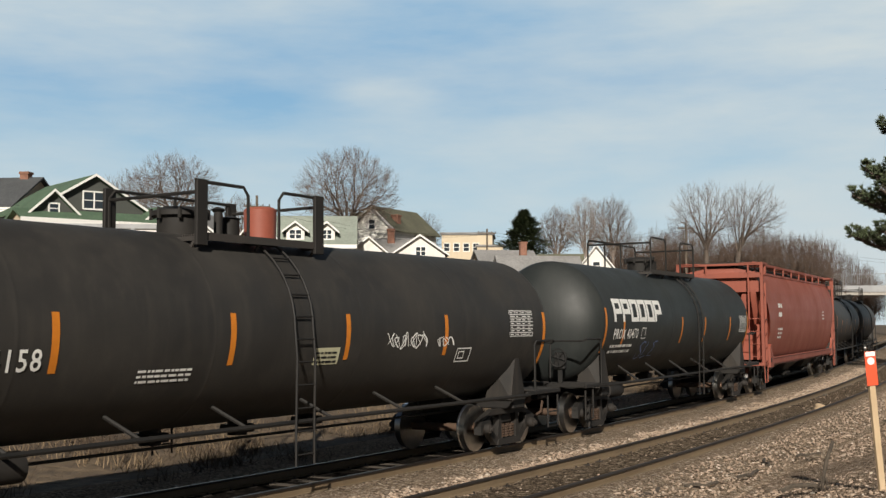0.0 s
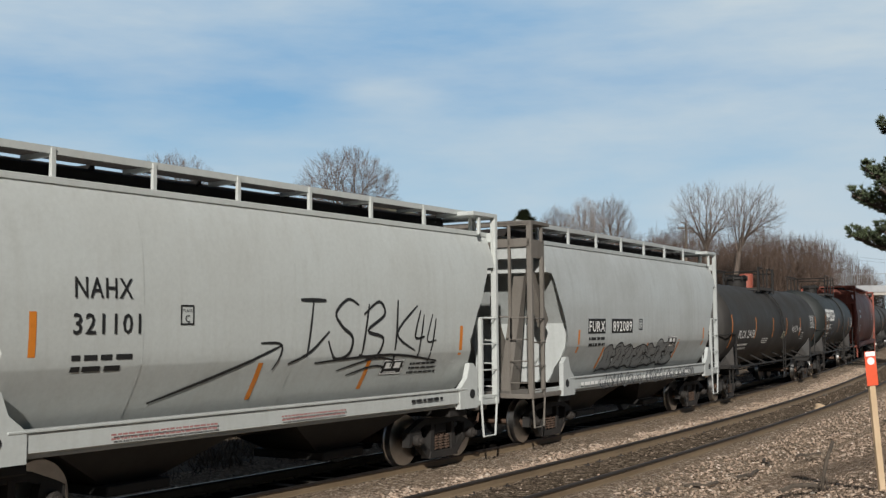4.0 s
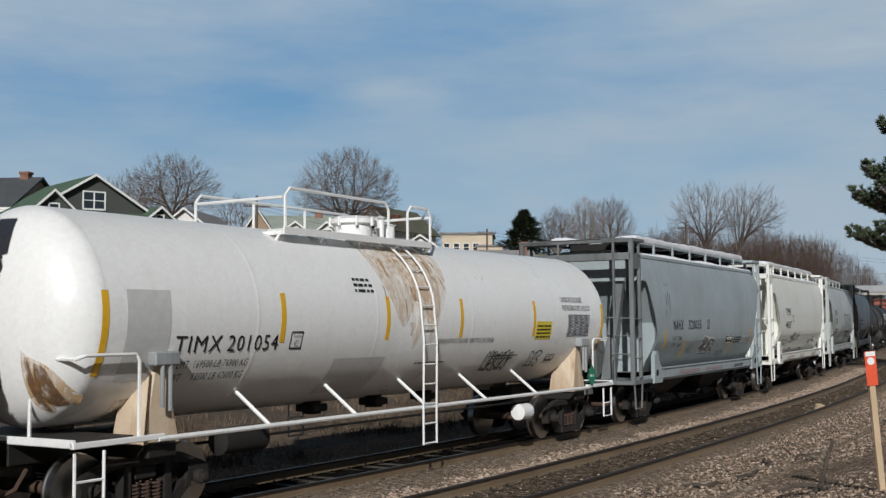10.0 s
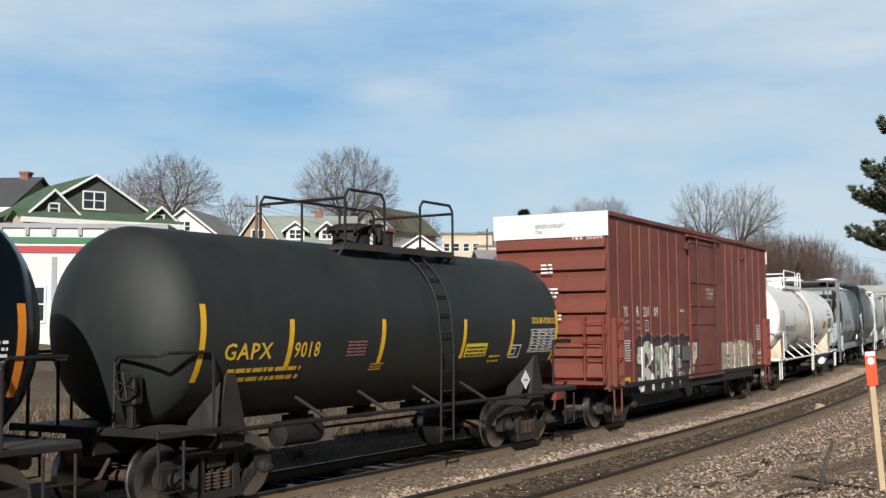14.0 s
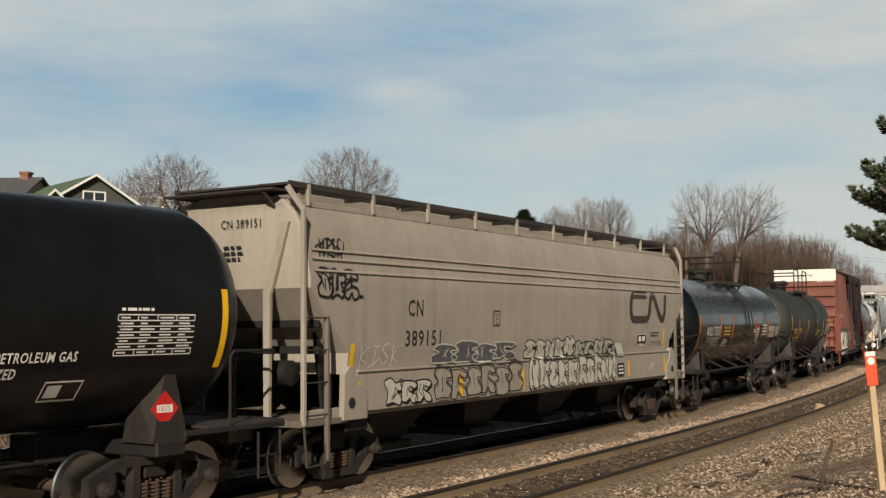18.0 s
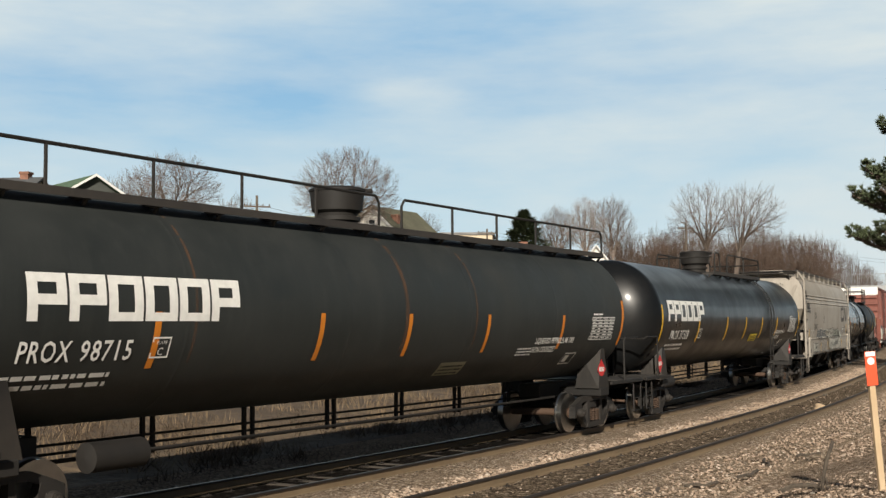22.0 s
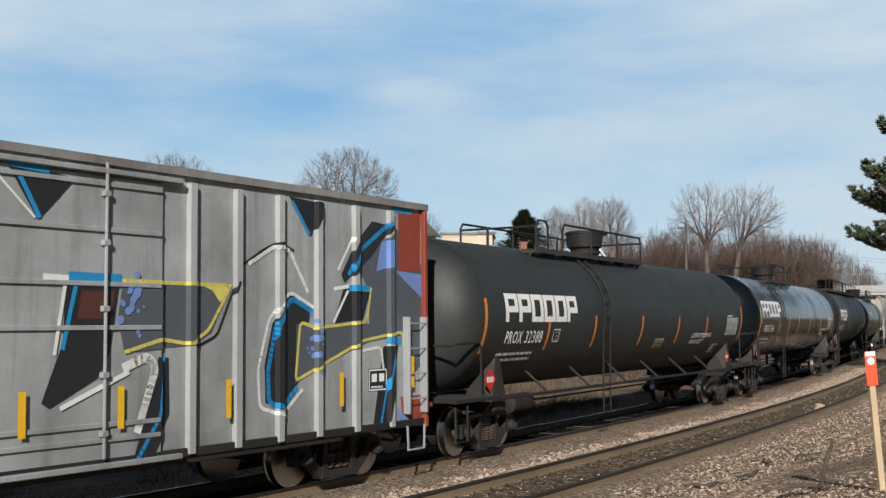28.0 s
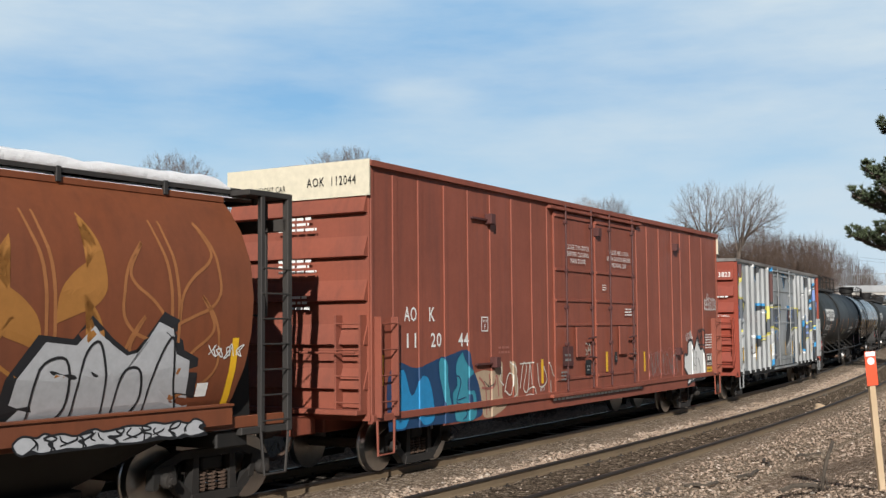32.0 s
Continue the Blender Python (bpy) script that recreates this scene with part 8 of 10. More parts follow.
for pts in ([(-4.9, 1.72), (-4.78, 1.62), (-4.86, 1.42), (-4.7, 1.3)], [(-4.68, 1.15), (-4.5, 1.5), (-4.3, 1.45), (-4.4, 1.1), (-4.65, 1.2)], [(-4.43, 1.75), (-4.2, 1.6), (-4.1, 1.2), (-4.3, 1.05)], [(-4.0, 1.20), (-3.85, 1.69), (-3.7, 1.60), (-3.85, 1.20), (-3.65, 1.15), (-3.55, 1.68), (-3.45, 1.25)],
            [(-4.0, 1.69), (-3.38, 1.70)], [(-3.7, 1.14), (-3.4, 1.2), (-3.31, 1.02)], [(-3.2, 1.68), (-3.1, 1.2), (-2.75, 1.3), (-2.9, 1.60)], [(-2.66, 1.68), (-2.45, 1.42), (-2.26, 1.36)], [(-4.05, 0.98), (-3.6, 1.06), (-3.2, 1.0)], [(-2.6, 1.02), (-2.62, 1.3)]):
    line_of(pts, CHALK, 0.026, 0.012, "chalky white scrawl")
bars(c, -4.9, 1.92, 0.5, 2, 0.06, ROSE, sf, seed=41)
letters(c, "60 K", -3.08, 1.10, 0.08, PAPER, sf, width=0.22)
hollow(c, 3.3, 1.15, 2.2, 0.62, 6, SPRAYK, sf, 72, 0.028, "faint chalky outlined letters")
scribble(c, 3.3, 1.1, 2.3, 0.7, SPRAYH, sf, 75, 7, 0.022)
sprayed([(6.06, 1.25), (6.12, 1.60), (6.38, 1.62), (6.44, 1.94), (6.74, 2.0), (6.86, 1.75), (7.02, 1.80), (7.18, 2.02), (7.34, 2.06), (7.5, 1.75), (7.8, 1.72), (7.98, 1.14), (7.78, 0.9), (6.85, 0.88), (6.35, 0.76), (6.4, 1.0)], SPRAYW, 0.0085, "white sprayed letters with black outline", SPRAYX, 0.07)
for pts in ([(6.78, 1.75), (6.82, 1.15)], [(7.12, 1.7), (7.08, 1.15)], [(7.3, 1.5), (7.45, 1.2), (7.4, 0.95)], [(6.95, 1.3), (7.05, 1.28)]):
    line_of(pts, SPRAYX, 0.03)
hollow(c, 7.3, 1.85, 0.6, 0.42, 2, SPRAYX, sf, 76, 0.05, "small black sprayed tag")
hollow(c, 7.95, 2.88, 1.1, 0.32, 5, SPRAYW, sf, 7, 0.028, "thin white sprayed tag")
tag(c, "O", 8.2, 3.2, 0.2, 0.14, SPRAYW, sf, 0.028, 8)
scribble(c, 6.25, 1.98, 0.55, 0.3, SPRAYW, sf, 8, 5, 0.02)
d = side_flat(1.53)
for x, ws in ((-1.22, ("CLOSE THIS DOOR", "BEFORE CLOSING", "MAIN DOOR")), (1.2, ("CLOSE AND LOCK", "BOTH DOORS BEFORE", "MOVING CAR"))):
    for i, w in enumerate(ws):
        letters(c, w, x, 4.12 - 0.15 * i, 0.105, PAPER, d, squeeze=0.88, mid=True)
bars(c, 1.53, 2.68, 0.53, 3, 0.045, PAPER, d)
bars(c, 0.15, 3.26, 0.26, 3, 0.035, PAPER, d)
for x0, z0, w0, h0, m in ((-1.37, 1.87, 0.19, 0.22, PAPER), (1.13, 1.87, 0.20, 0.21, PAPER), (-0.95, 1.36, 0.32, 0.32, INK), (0.78, 1.57, 0.16, 0.25, INK), (-2.15, 1.58, 0.55, 0.42, SPRAYM)):
    p = patch(c, "sticker", x0, z0, w0, h0, m, d, 0.03, 1)
    bars(p, x0 + w0 * 0.2, z0 + h0 * 0.25, w0 * 0.55, 2, h0 * 0.16, INK if m is PAPER else SPRAYH, d, off=0.036)
for x0 in (-1.42, 1.10):
    k = Maker()
    k.box(x0, x0 + 0.46, -1.575, -1.53, 1.75, 2.42, 0.008)
    part("lock_plate", k, REDBOX2, c, "raised lock plate on the sliding door")
    k = Maker()
    k.tube((x0 + 0.55, -1.60, 2.15), (x0 + 1.0, -1.60, 2.18), 0.022, 6)
    k.tube((x0 + 0.55, -1.60, 1.75), (x0 + 1.0, -1.60, 1.72), 0.022, 6)
    part("lock_bar", k, SPRAYM, c)
tag(c, "SA", -0.98, 1.80, 0.4, 0.24, SPRAYG, d, 0.03, 3)
bars(c, -2.2, 1.28, 0.35, 3, 0.05, SPRAYH, d, seed=3)
bars(c, 2.05, 1.55, 0.2, 4, 0.06, SPRAYH, d, seed=5)
dashes(c, sf, ((-8.95, 1.75), (-2.95, 1.5), (3.02, 1.52), (8.95, 1.7)), YELLOW, 0.11, 0.5)
dashes(c, d, ((0.35, 1.6),), YELLOW, 0.13, 0.46)
bars(c, 8.0, 1.75, 0.8, 6, 0.05, PAPER, sf, seed=31)
panel_label(c, 8.1, 1.25, 0.5, 0.34, sf)
notice(c, 8.1, 1.0, 0.5, 0.2, sf, YINK, INK, 2)
bars(c, -2.5, 0.86, 5.4, 1, 0.07, PAPER, side_flat(1.48), seed=33)
for x, z in ((-5.3, 4.5), (5.35, 4.55), (-0.07, 4.6), (5.45, 1.72), (-5.15, 1.76)):
    k = Maker()
    k.box(x - 0.09, x + 0.09, -1.60, -1.45, z - 0.1, z + 0.1, 0.01)
    if abs(x) > 1:
        k.box(x, x + (0.45 if x > 0 else -0.7), -1.52, -1.46, z - 0.04, z, 0.004)
    part("door_stop", k, SPRAYM, c)
ef = end_flat(-9.36)
letters(c, "EXCESS HEIGHT CAR", -1.25, 4.74, 0.10, INK, ef, width=1.05)
letters(c, "AOK  112044", 0.25, 4.78, 0.15, INK, ef, width=1.0)
efr = end_flat(-9.42)
bars(c, -0.3, 4.05, 0.8, 3, 0.06, PAPER, efr)
bars(c, -0.3, 3.35, 0.8, 3, 0.06, PAPER, efr)
bars(c, -0.2, 2.75, 0.6, 3, 0.06, PAPER, efr)

# rust brown hopper with painted grain
BARREL = [(1.22, 1.20), (1.5, 1.36), (1.9, 1.50), (2.4, 1.58), (2.9, 1.59), (3.4, 1.53), (3.8, 1.40), (4.1, 1.24), (4.25, 1.12)]
c, sf, ex = hopper_car("rust brown covered hopper with painted ears of grain", -186.3, 13.9, 7.85, RUSTHOP, BARREL, (1.14, 1.42), True, 3, 9, end_mat=GRATE, sill_mat=RUSTHOP, seams=2, inset=0.9, style="barrel", board_z=4.42)
for x0, m in ((5.72, FADEO), (3.83, SPRAYO), (1.94, SPRAYO), (0.05, FADEO), (-1.84, FADEO), (-3.73, SPRAYO), (-5.62, FADEO)):
    k = Maker()
    for da, db in ((-0.30, -0.06), (-0.14, 0.06)):
        ribbon(k, curve_pts([(x0 + da, 3.84), (x0 + (da + db) / 2 + 0.03, 3.45), (x0 + db, 3.1), (x0 + db + 0.02, 2.3), (x0 + db, 1.7)], 6), 0.05, sf, 0.006)
    part("painted_stalk", k, FADEO, c, "", 0)
    for sd, dz in ((1, 0.0), (-1, -0.32), (1, -0.98), (-1, -1.25)):
        leaf = [(0.09, 2.52), (0.14, 2.88), (0.34, 3.12), (0.60, 3.30), (0.70, 3.46), (0.62, 3.66), (0.48, 3.86), (0.70, 3.60), (0.80, 3.30), (0.82, 2.96), (0.66, 2.74), (0.36, 2.62)]
        leaf = [(x0 + sd * u, max(v + dz, 1.42)) for u, v in leaf]
        k = Maker()
        if m is SPRAYO and dz > -1.1:
            blob(k, leaf, sf, 0.005)
        else:
            ribbon(k, curve_pts(leaf + [leaf[0]], 5), 0.045, sf, 0.006, False)
        part("painted_leaf", k, m, c, "", 0)
kh, k, kl = Maker(), Maker(), Maker()
out = [(3.35, 1.35), (3.4, 1.9), (3.75, 2.35), (4.2, 2.30), (4.45, 2.55), (4.75, 2.3), (5.0, 2.15), (5.25, 2.2), (5.5, 2.6), (5.75, 2.5), (5.85, 2.15), (6.1, 2.05), (6.15, 1.6), (6.3, 1.30), (4.8, 1.27)]
poly(kh, [(4.7 + (p - 4.7) * 1.06, 1.9 + (q - 1.9) * 1.1) for p, q in out], sf, 0.007)
part("graffiti_halo", kh, SPRAYX, c, "", 0)
poly(k, [(4.75 + (p - 4.75) * 0.95, 1.85 + (q - 1.85) * 0.92) for p, q in out], sf, 0.010)
SILVERSPRAY = plain("silver sprayed paint", (0.46, 0.47, 0.49), 0.4)
g = part("graffiti", k, SILVERSPRAY, c, "silver sprayed letters with black outlines", 0)
for pts in ([(3.7, 1.4), (3.75, 2.0), (4.1, 2.1), (4.2, 1.6), (4.05, 1.35)], [(4.3, 1.4), (4.35, 2.1), (4.55, 2.3), (4.7, 1.9), (4.75, 1.4)], [(4.9, 1.4), (4.95, 1.9), (5.2, 1.95), (5.3, 1.6), (5.15, 1.35)], [(5.4, 1.35), (5.45, 1.9), (5.7, 2.35), (5.8, 1.8), (5.95, 1.4)]):
    ribbon(kl, curve_pts(pts, 5), 0.035, sf, 0.016)
part("outline", kl, SPRAYX, g, "", 0)
scribble(c, 6.35, 2.05, 0.65, 0.2, SPRAYW, sf, 5, 5, 0.02)
patch(c, "sticker", 6.25, 1.55, 0.2, 0.18, PAPER, sf, 0.008, 2)
throwup(c, 3.4, 1.06, 2.75, 0.22, 6, SILVERSPRAY, SPRAYX, side_flat(1.55), 82, "white sprayed band")
dashes(c, sf, ((4.45, 1.66),), YELLOW, 0.12, 0.45)
patch(c, "reflector_strip", 6.78, 1.42, 0.12, 0.9, YELLOW, sf, 0.006, 8)

# ------------------------------------------------------------------ sky clouds, far behind everything
def cloud_material():
    m = bpy.data.materials.new("thin streaked cloud")
    m.use_nodes = True
    nt = m.node_tree
    for n in list(nt.nodes):
        if n.bl_idname == "ShaderNodeBsdfPrincipled":
            nt.nodes.remove(n)
    out = next(n for n in nt.nodes if n.bl_idname == "ShaderNodeOutputMaterial")
    tc = nt.nodes.new("ShaderNodeTexCoord")
    sep = nt.nodes.new("ShaderNodeSeparateXYZ")
    nt.links.new(tc.outputs["Object"], sep.inputs[0])

    def calc(op, a, b=0.0, c=0.0):
        n = nt.nodes.new("ShaderNodeMath")
        n.operation = op
        for s, v in zip(n.inputs, (a, b, c)):
            if isinstance(v, (int, float)):
                s.default_value = v
            else:
                nt.links.new(v, s)
        return n.outputs[0]
    # a clearer blue hole low in the west, thin veils elsewhere
    dx = calc("MULTIPLY_ADD", sep.outputs[0], 1 / 900, 0.50)
    dz = calc("MULTIPLY_ADD", sep.outputs[2], 1 / 190, -520 / 190)
    hole = calc("DIVIDE", 0.30, calc("ADD", calc("ADD", calc("MULTIPLY", dx, dx), calc("MULTIPLY", dz, dz)), 1.0))
    low = calc("MULTIPLY_ADD", sep.outputs[2], -1 / 1400, 0.20)
    low = calc("MAXIMUM", low, 0.0)
    a = noise_node(nt, 0.0021, (0.42, 0.42, 1.7), 8, 0.55)
    c = noise_node(nt, 0.008, (0.30, 0.30, 1.5), 8, 0.62)
    n = calc("ADD", calc("MULTIPLY", a.outputs[0], 0.92), calc("MULTIPLY", c.outputs[0], 0.17))
    n = calc("SUBTRACT", calc("ADD", n, 0.06), hole)
    px = calc("MULTIPLY_ADD", sep.outputs[0], 1 / 135, 92 / 135)
    pz = calc("MULTIPLY_ADD", sep.outputs[2], 1 / 46, -566 / 46)
    rr = calc("ADD", calc("MULTIPLY", px, px), calc("MULTIPLY", pz, pz))
    n = calc("ADD", n, calc("DIVIDE", 0.20, calc("ADD", calc("MULTIPLY", rr, rr), 1.0)))
    fac = ramp(nt, n, [(0.26, (0, 0, 0)), (0.64, (1, 1, 1))])
    blue = ramp(nt, calc("MULTIPLY", sep.outputs[2], 1 / 800), [(0.0, (0.50, 0.66, 0.76)), (0.35, (0.34, 0.56, 0.73)), (0.75, (0.22, 0.43, 0.67)), (1.0, (0.22, 0.43, 0.67))])
    col = mix(nt, fac.outputs[0], blue.outputs[0], (0.56, 0.655, 0.715))
    em = nt.nodes.new("ShaderNodeEmission")
    nt.links.new(col, em.inputs[0])
    em.inputs[1].default_value = SKY_GLOW
    nt.links.new(em.outputs[0], out.inputs[0])
    return m


def build_clouds():
    k = Maker()
    r = 2900
    loops = []
    for i in range(15):
        z = -120 + 1500 * i / 14
        loops.append([(r * math.sin(a), r * math.cos(a), z) for a in [radians(-60 + 120 * j / 40) for j in range(41)]])
    k.rings(loops, False)
    ob = thing("backdrop", k, cloud_material(), "pale blue sky with thin streaked white clouds", "sky", "structure", angle=80)
    return ob


CLOUDS = build_clouds()

# ------------------------------------------------------------------ houses on the hill
SIDING = paint("white clapboard", (0.74, 0.72, 0.68), (0.58, 0.55, 0.50), 0.7, 0.4, 0.4)
CREAMW = paint("cream stucco", (0.62, 0.52, 0.38), (0.50, 0.42, 0.31), 0.8, 0.5, 0.3)
DARKW = paint("dark green shingle wall", (0.060, 0.066, 0.060), (0.085, 0.088, 0.078), 0.8, 0.5, 0.2)
TANW = paint("tan brick wall", (0.36, 0.26, 0.17), (0.28, 0.20, 0.13), 0.8, 0.5, 0.2)
GREENR = rough_mat("dark green roof shingles", (0.060, 0.115, 0.072), (0.11, 0.17, 0.105), 6, 0.85, 0.4, 0.02)
PALER = rough_mat("pale grey-green roof shingles", (0.24, 0.28, 0.24), (0.33, 0.36, 0.31), 6, 0.85, 0.4, 0.02)
OLIVER = rough_mat("olive brown roof shingles", (0.10, 0.10, 0.065), (0.15, 0.145, 0.10), 6, 0.85, 0.4, 0.02)
GREYR = rough_mat("grey roof shingles", (0.20, 0.20, 0.20), (0.30, 0.29, 0.28), 6, 0.85, 0.4, 0.02)
SLATER = rough_mat("dark slate roof", (0.06, 0.065, 0.07), (0.10, 0.105, 0.11), 6, 0.85, 0.4, 0.02)
TRIM = plain("white painted trim", (0.78, 0.77, 0.74), 0.6)
GLASSD, _nt, _b = nodes_of("window glass", 0.08)
_b.inputs["Base Color"].default_value = (0.03, 0.04, 0.05, 1)
BRICKM = rough_mat("red chimney brick", (0.22, 0.10, 0.07), (0.30, 0.16, 0.11), 9, 0.9, 0.4, 0.01)


def window(house, x, z, w, h, y, frame_mat=TRIM, bars_n=1):
    k = Maker()
    for a, b, c, d in ((x - w / 2 - 0.1, x - w / 2, z - 0.1, z + h + 0.1), (x + w / 2, x + w / 2 + 0.1, z - 0.1, z + h + 0.1), (x - w / 2, x + w / 2, z - 0.12, z), (x - w / 2, x + w / 2, z + h, z + h + 0.1)):
        k.box(a, b, y - 0.06, y + 0.03, c, d)
    k.box(x - w / 2, x + w / 2, y - 0.04, y + 0.02, z + h / 2 - 0.03, z + h / 2 + 0.03)
    for i in range(1, bars_n):
        xx = x - w / 2 + w * i / bars_n
        k.box(xx - 0.05, xx + 0.05, y - 0.05, y + 0.02, z, z + h)
    wd = part("window", k, frame_mat, house)
    k = Maker()
    k.box(x - w / 2, x + w / 2, y - 0.015, y + 0.01, z, z + h)
    part("pane", k, GLASSD, wd)


def gable_roof(k, x0, x1, y0, y1, eave, ridge, along, over=0.4, th=0.16):
    """Two slabs; along: the axis of the ridge."""
    if along == "y":
        m = (x0 + x1) / 2
        dz = (ridge - eave) / ((x1 - x0) / 2) * over
        for a in (x0 - over, x1 + over):
            k.add([(a, y0 - over, eave - dz), (a, y1 + over, eave - dz), (m, y1 + over, ridge), (m, y0 - over, ridge),
                   (a, y0 - over, eave - dz + th), (a, y1 + over, eave - dz + th), (m, y1 + over, ridge + th), (m, y0 - over, ridge + th)],
                  [(0, 1, 2, 3), (4, 7, 6, 5), (0, 4, 5, 1), (1, 5, 6, 2), (3, 2, 6, 7), (0, 3, 7, 4)])
    else:
        m = (y0 + y1) / 2
        dz = (ridge - eave) / ((y1 - y0) / 2) * over
        for a in (y0 - over, y1 + over):
            k.add([(x0 - over, a, eave - dz), (x1 + over, a, eave - dz), (x1 + over, m, ridge), (x0 - over, m, ridge),
                   (x0 - over, a, eave - dz + th), (x1 + over, a, eave - dz + th), (x1 + over, m, ridge + th), (x0 - over, m, ridge + th)],
                  [(0, 1, 2, 3), (4, 7, 6, 5), (0, 4, 5, 1), (1, 5, 6, 2), (3, 2, 6, 7), (0, 3, 7, 4)])


def gable_body(k, x0, x1, y0, y1, z0, eave, ridge, along):
    if along == "y":
        m = (x0 + x1) / 2
        k.prism([(x0, z0), (x1, z0), (x1, eave), (m, ridge), (x0, eave)], 1, y0, y1)
    else:
        m = (y0 + y1) / 2
        k.prism([(y0, z0), (y1, z0), (y1, eave), (m, ridge), (y0, eave)], 0, x0, x1)


def rake(k, x0, x1, y, eave, ridge, over=0.4, w=0.17, th=0.16):
    """White boards along the two slopes of a gable that faces the line."""
    m = (x0 + x1) / 2
    dz = (ridge - eave) / ((x1 - x0) / 2) * over
    for a in (x0 - over, x1 + over):
        k.add([(a, y, eave - dz - w + th), (m, y, ridge - w + th), (m, y, ridge + th + 0.02), (a, y, eave - dz + th + 0.02), (a, y + 0.12, eave - dz - w + th), (m, y + 0.12, ridge - w + th), (m, y + 0.12, ridge + th + 0.02), (a, y + 0.12, eave - dz + th + 0.02)],
              [(0, 1, 2, 3), (4, 7, 6, 5), (0, 4, 5, 1), (3, 2, 6, 7), (0, 3, 7, 4), (1, 5, 6, 2)])


def house(label, x, y, z, yaw, blocks, wins=(), chimney=None, trim=True):
    """blocks: (x0, x1, y0, y1, eave, ridge, along, wall, roof), heights over z, the front at y0."""
    h = empty("house", label, "house", "", "houses on the hill")
    h.matrix_basis = pose(x, y, z, 0, 0, yaw)
    for x0, x1, y0, y1, z0, eave, ridge, along, wall, roofm in blocks:
        k = Maker()
        gable_body(k, x0, x1, y0, y1, z0, eave, ridge, along)
        part("wall", k, wall, h, "", 0)
        k = Maker()
        gable_roof(k, x0, x1, y0, y1, eave, ridge, along)
        part("roof", k, roofm, h, "", 0)
        if trim and along == "y":
            k = Maker()
            rake(k, x0, x1, y0 - 0.46, eave, ridge)
            part("bargeboard", k, TRIM, h, "", 0)
        if trim and along == "x":
            k = Maker()
            k.box(x0 - 0.4, x1 + 0.4, y0 - 0.5, y0 - 0.4, eave - 0.25 - (ridge - eave) / ((y1 - y0) / 2) * 0.4, eave + 0.1 - (ridge - eave) / ((y1 - y0) / 2) * 0.4)
            part("fascia", k, TRIM, h, "", 0)
    for w in wins:
        window(h, *w)
    if chimney:
        cx, cy, c0, c1 = chimney
        k = Maker()
        k.box(cx - 0.35, cx + 0.35, cy - 0.35, cy + 0.35, c0, c1)
        k.box(cx - 0.42, cx + 0.42, cy - 0.42, cy + 0.42, c1 - 0.2, c1 - 0.02)
        part("chimney", k, BRICKM, h, "", 0)
    return h


# green-roofed house with a deep porch
gh = house("dark green house with green roof, white bargeboards and tan porch", -25.0, 80, 5.2, 38,
           [(-4.0, 4.0, 0, 10, 0, 4.75, 7.2, "y", DARKW, GREENR),
            (-5.6, 5.2, -2.4, 0.1, 3.0, 3.9, 4.4, "x", CREAMW, GREENR),
            (-5.0, -1.9, -1.6, 2.5, 3.9, 4.3, 5.75, "y", DARKW, GREENR),
            (3.0, 5.4, -1.8, 1.0, 3.6, 4.0, 5.0, "y", DARKW, GREENR)],
           [(0.0, 4.9, 1.5, 1.15, -0.02, TRIM, 2), (-3.4, 4.3, 0.6, 0.6, -1.62, TRIM, 1), (4.2, 4.0, 0.5, 0.5, -1.82, TRIM, 1)])
k = Maker()
for cx in (-5.2, -3.4, 0.2, 2.0, 4.2):
    k.box(cx - 0.28, cx + 0.28, -2.2, -1.7, 0, 3.2)
    k.cut()
k.box(-5.4, 4.4, -2.2, -2.0, 0.0, 1.6)
part("porch_pier", k, CREAMW, gh, "tan porch piers", 0)
house("house with a dark slate roof and cream walls", -36.2, 86, 6.8, -8, [(-5.5, 3.0, 0, 9, 0, 4.0, 6.6, "x", CREAMW, SLATER)], [(1.6, 2.4, 0.9, 1.3, -0.02, TRIM, 1), (-1.2, 2.4, 0.9, 1.3, -0.02, TRIM, 1)], (1.9, 4.5, 4, 7.2))
house("small white house with a grey roof and twin attic windows", -21.9, 95, 6.5, -6, [(-2.6, 2.6, 0, 9, 0, 2.9, 4.9, "y", SIDING, GREYR)], [(-0.05, 3.1, 0.95, 0.75, -0.02, TRIM, 2)])
h3 = house("house with a pale green roof, tan gable and dormers", -13.3, 100, 6.2, 4,
           [(-4.0, 5.2, 0, 8, 0, 2.7, 5.3, "x", CREAMW, PALER), (-4.6, -1.6, -1.2, 3, 0, 3.2, 5.4, "y", TANW, PALER),
            (-0.7, 0.9, 0.2, 3.0, 2.6, 3.9, 4.5, "y", SIDING, PALER), (2.2, 3.6, 0.2, 3.0, 2.6, 3.9, 4.5, "y", SIDING, PALER)],
           [(0.1, 3.1, 1.0, 0.75, 0.18, TRIM, 2), (2.9, 3.1, 0.8, 0.75, 0.18, TRIM, 2), (-3.1, 2.4, 1.0, 1.3, -1.22, TRIM, 2)], (2.0, 4.0, 4.6, 5.9))
house("tall white house with an olive roof", -7.3, 115, 7.0, -28, [(-2.6, 2.6, 0, 9, 0, 4.2, 6.5, "y", SIDING, OLIVER), (-4.5, -1.0, 1.5, 6, 0, 3.6, 6.2, "x", SIDING, OLIVER)],
      [(0, 4.3, 0.7, 0.9, -0.02, TRIM, 1), (-1.1, 1.8, 0.7, 1.2, -0.02, TRIM, 1), (1.1, 1.8, 0.7, 1.2, -0.02, TRIM, 1)], (1.7, 2, 4.5, 5.8))
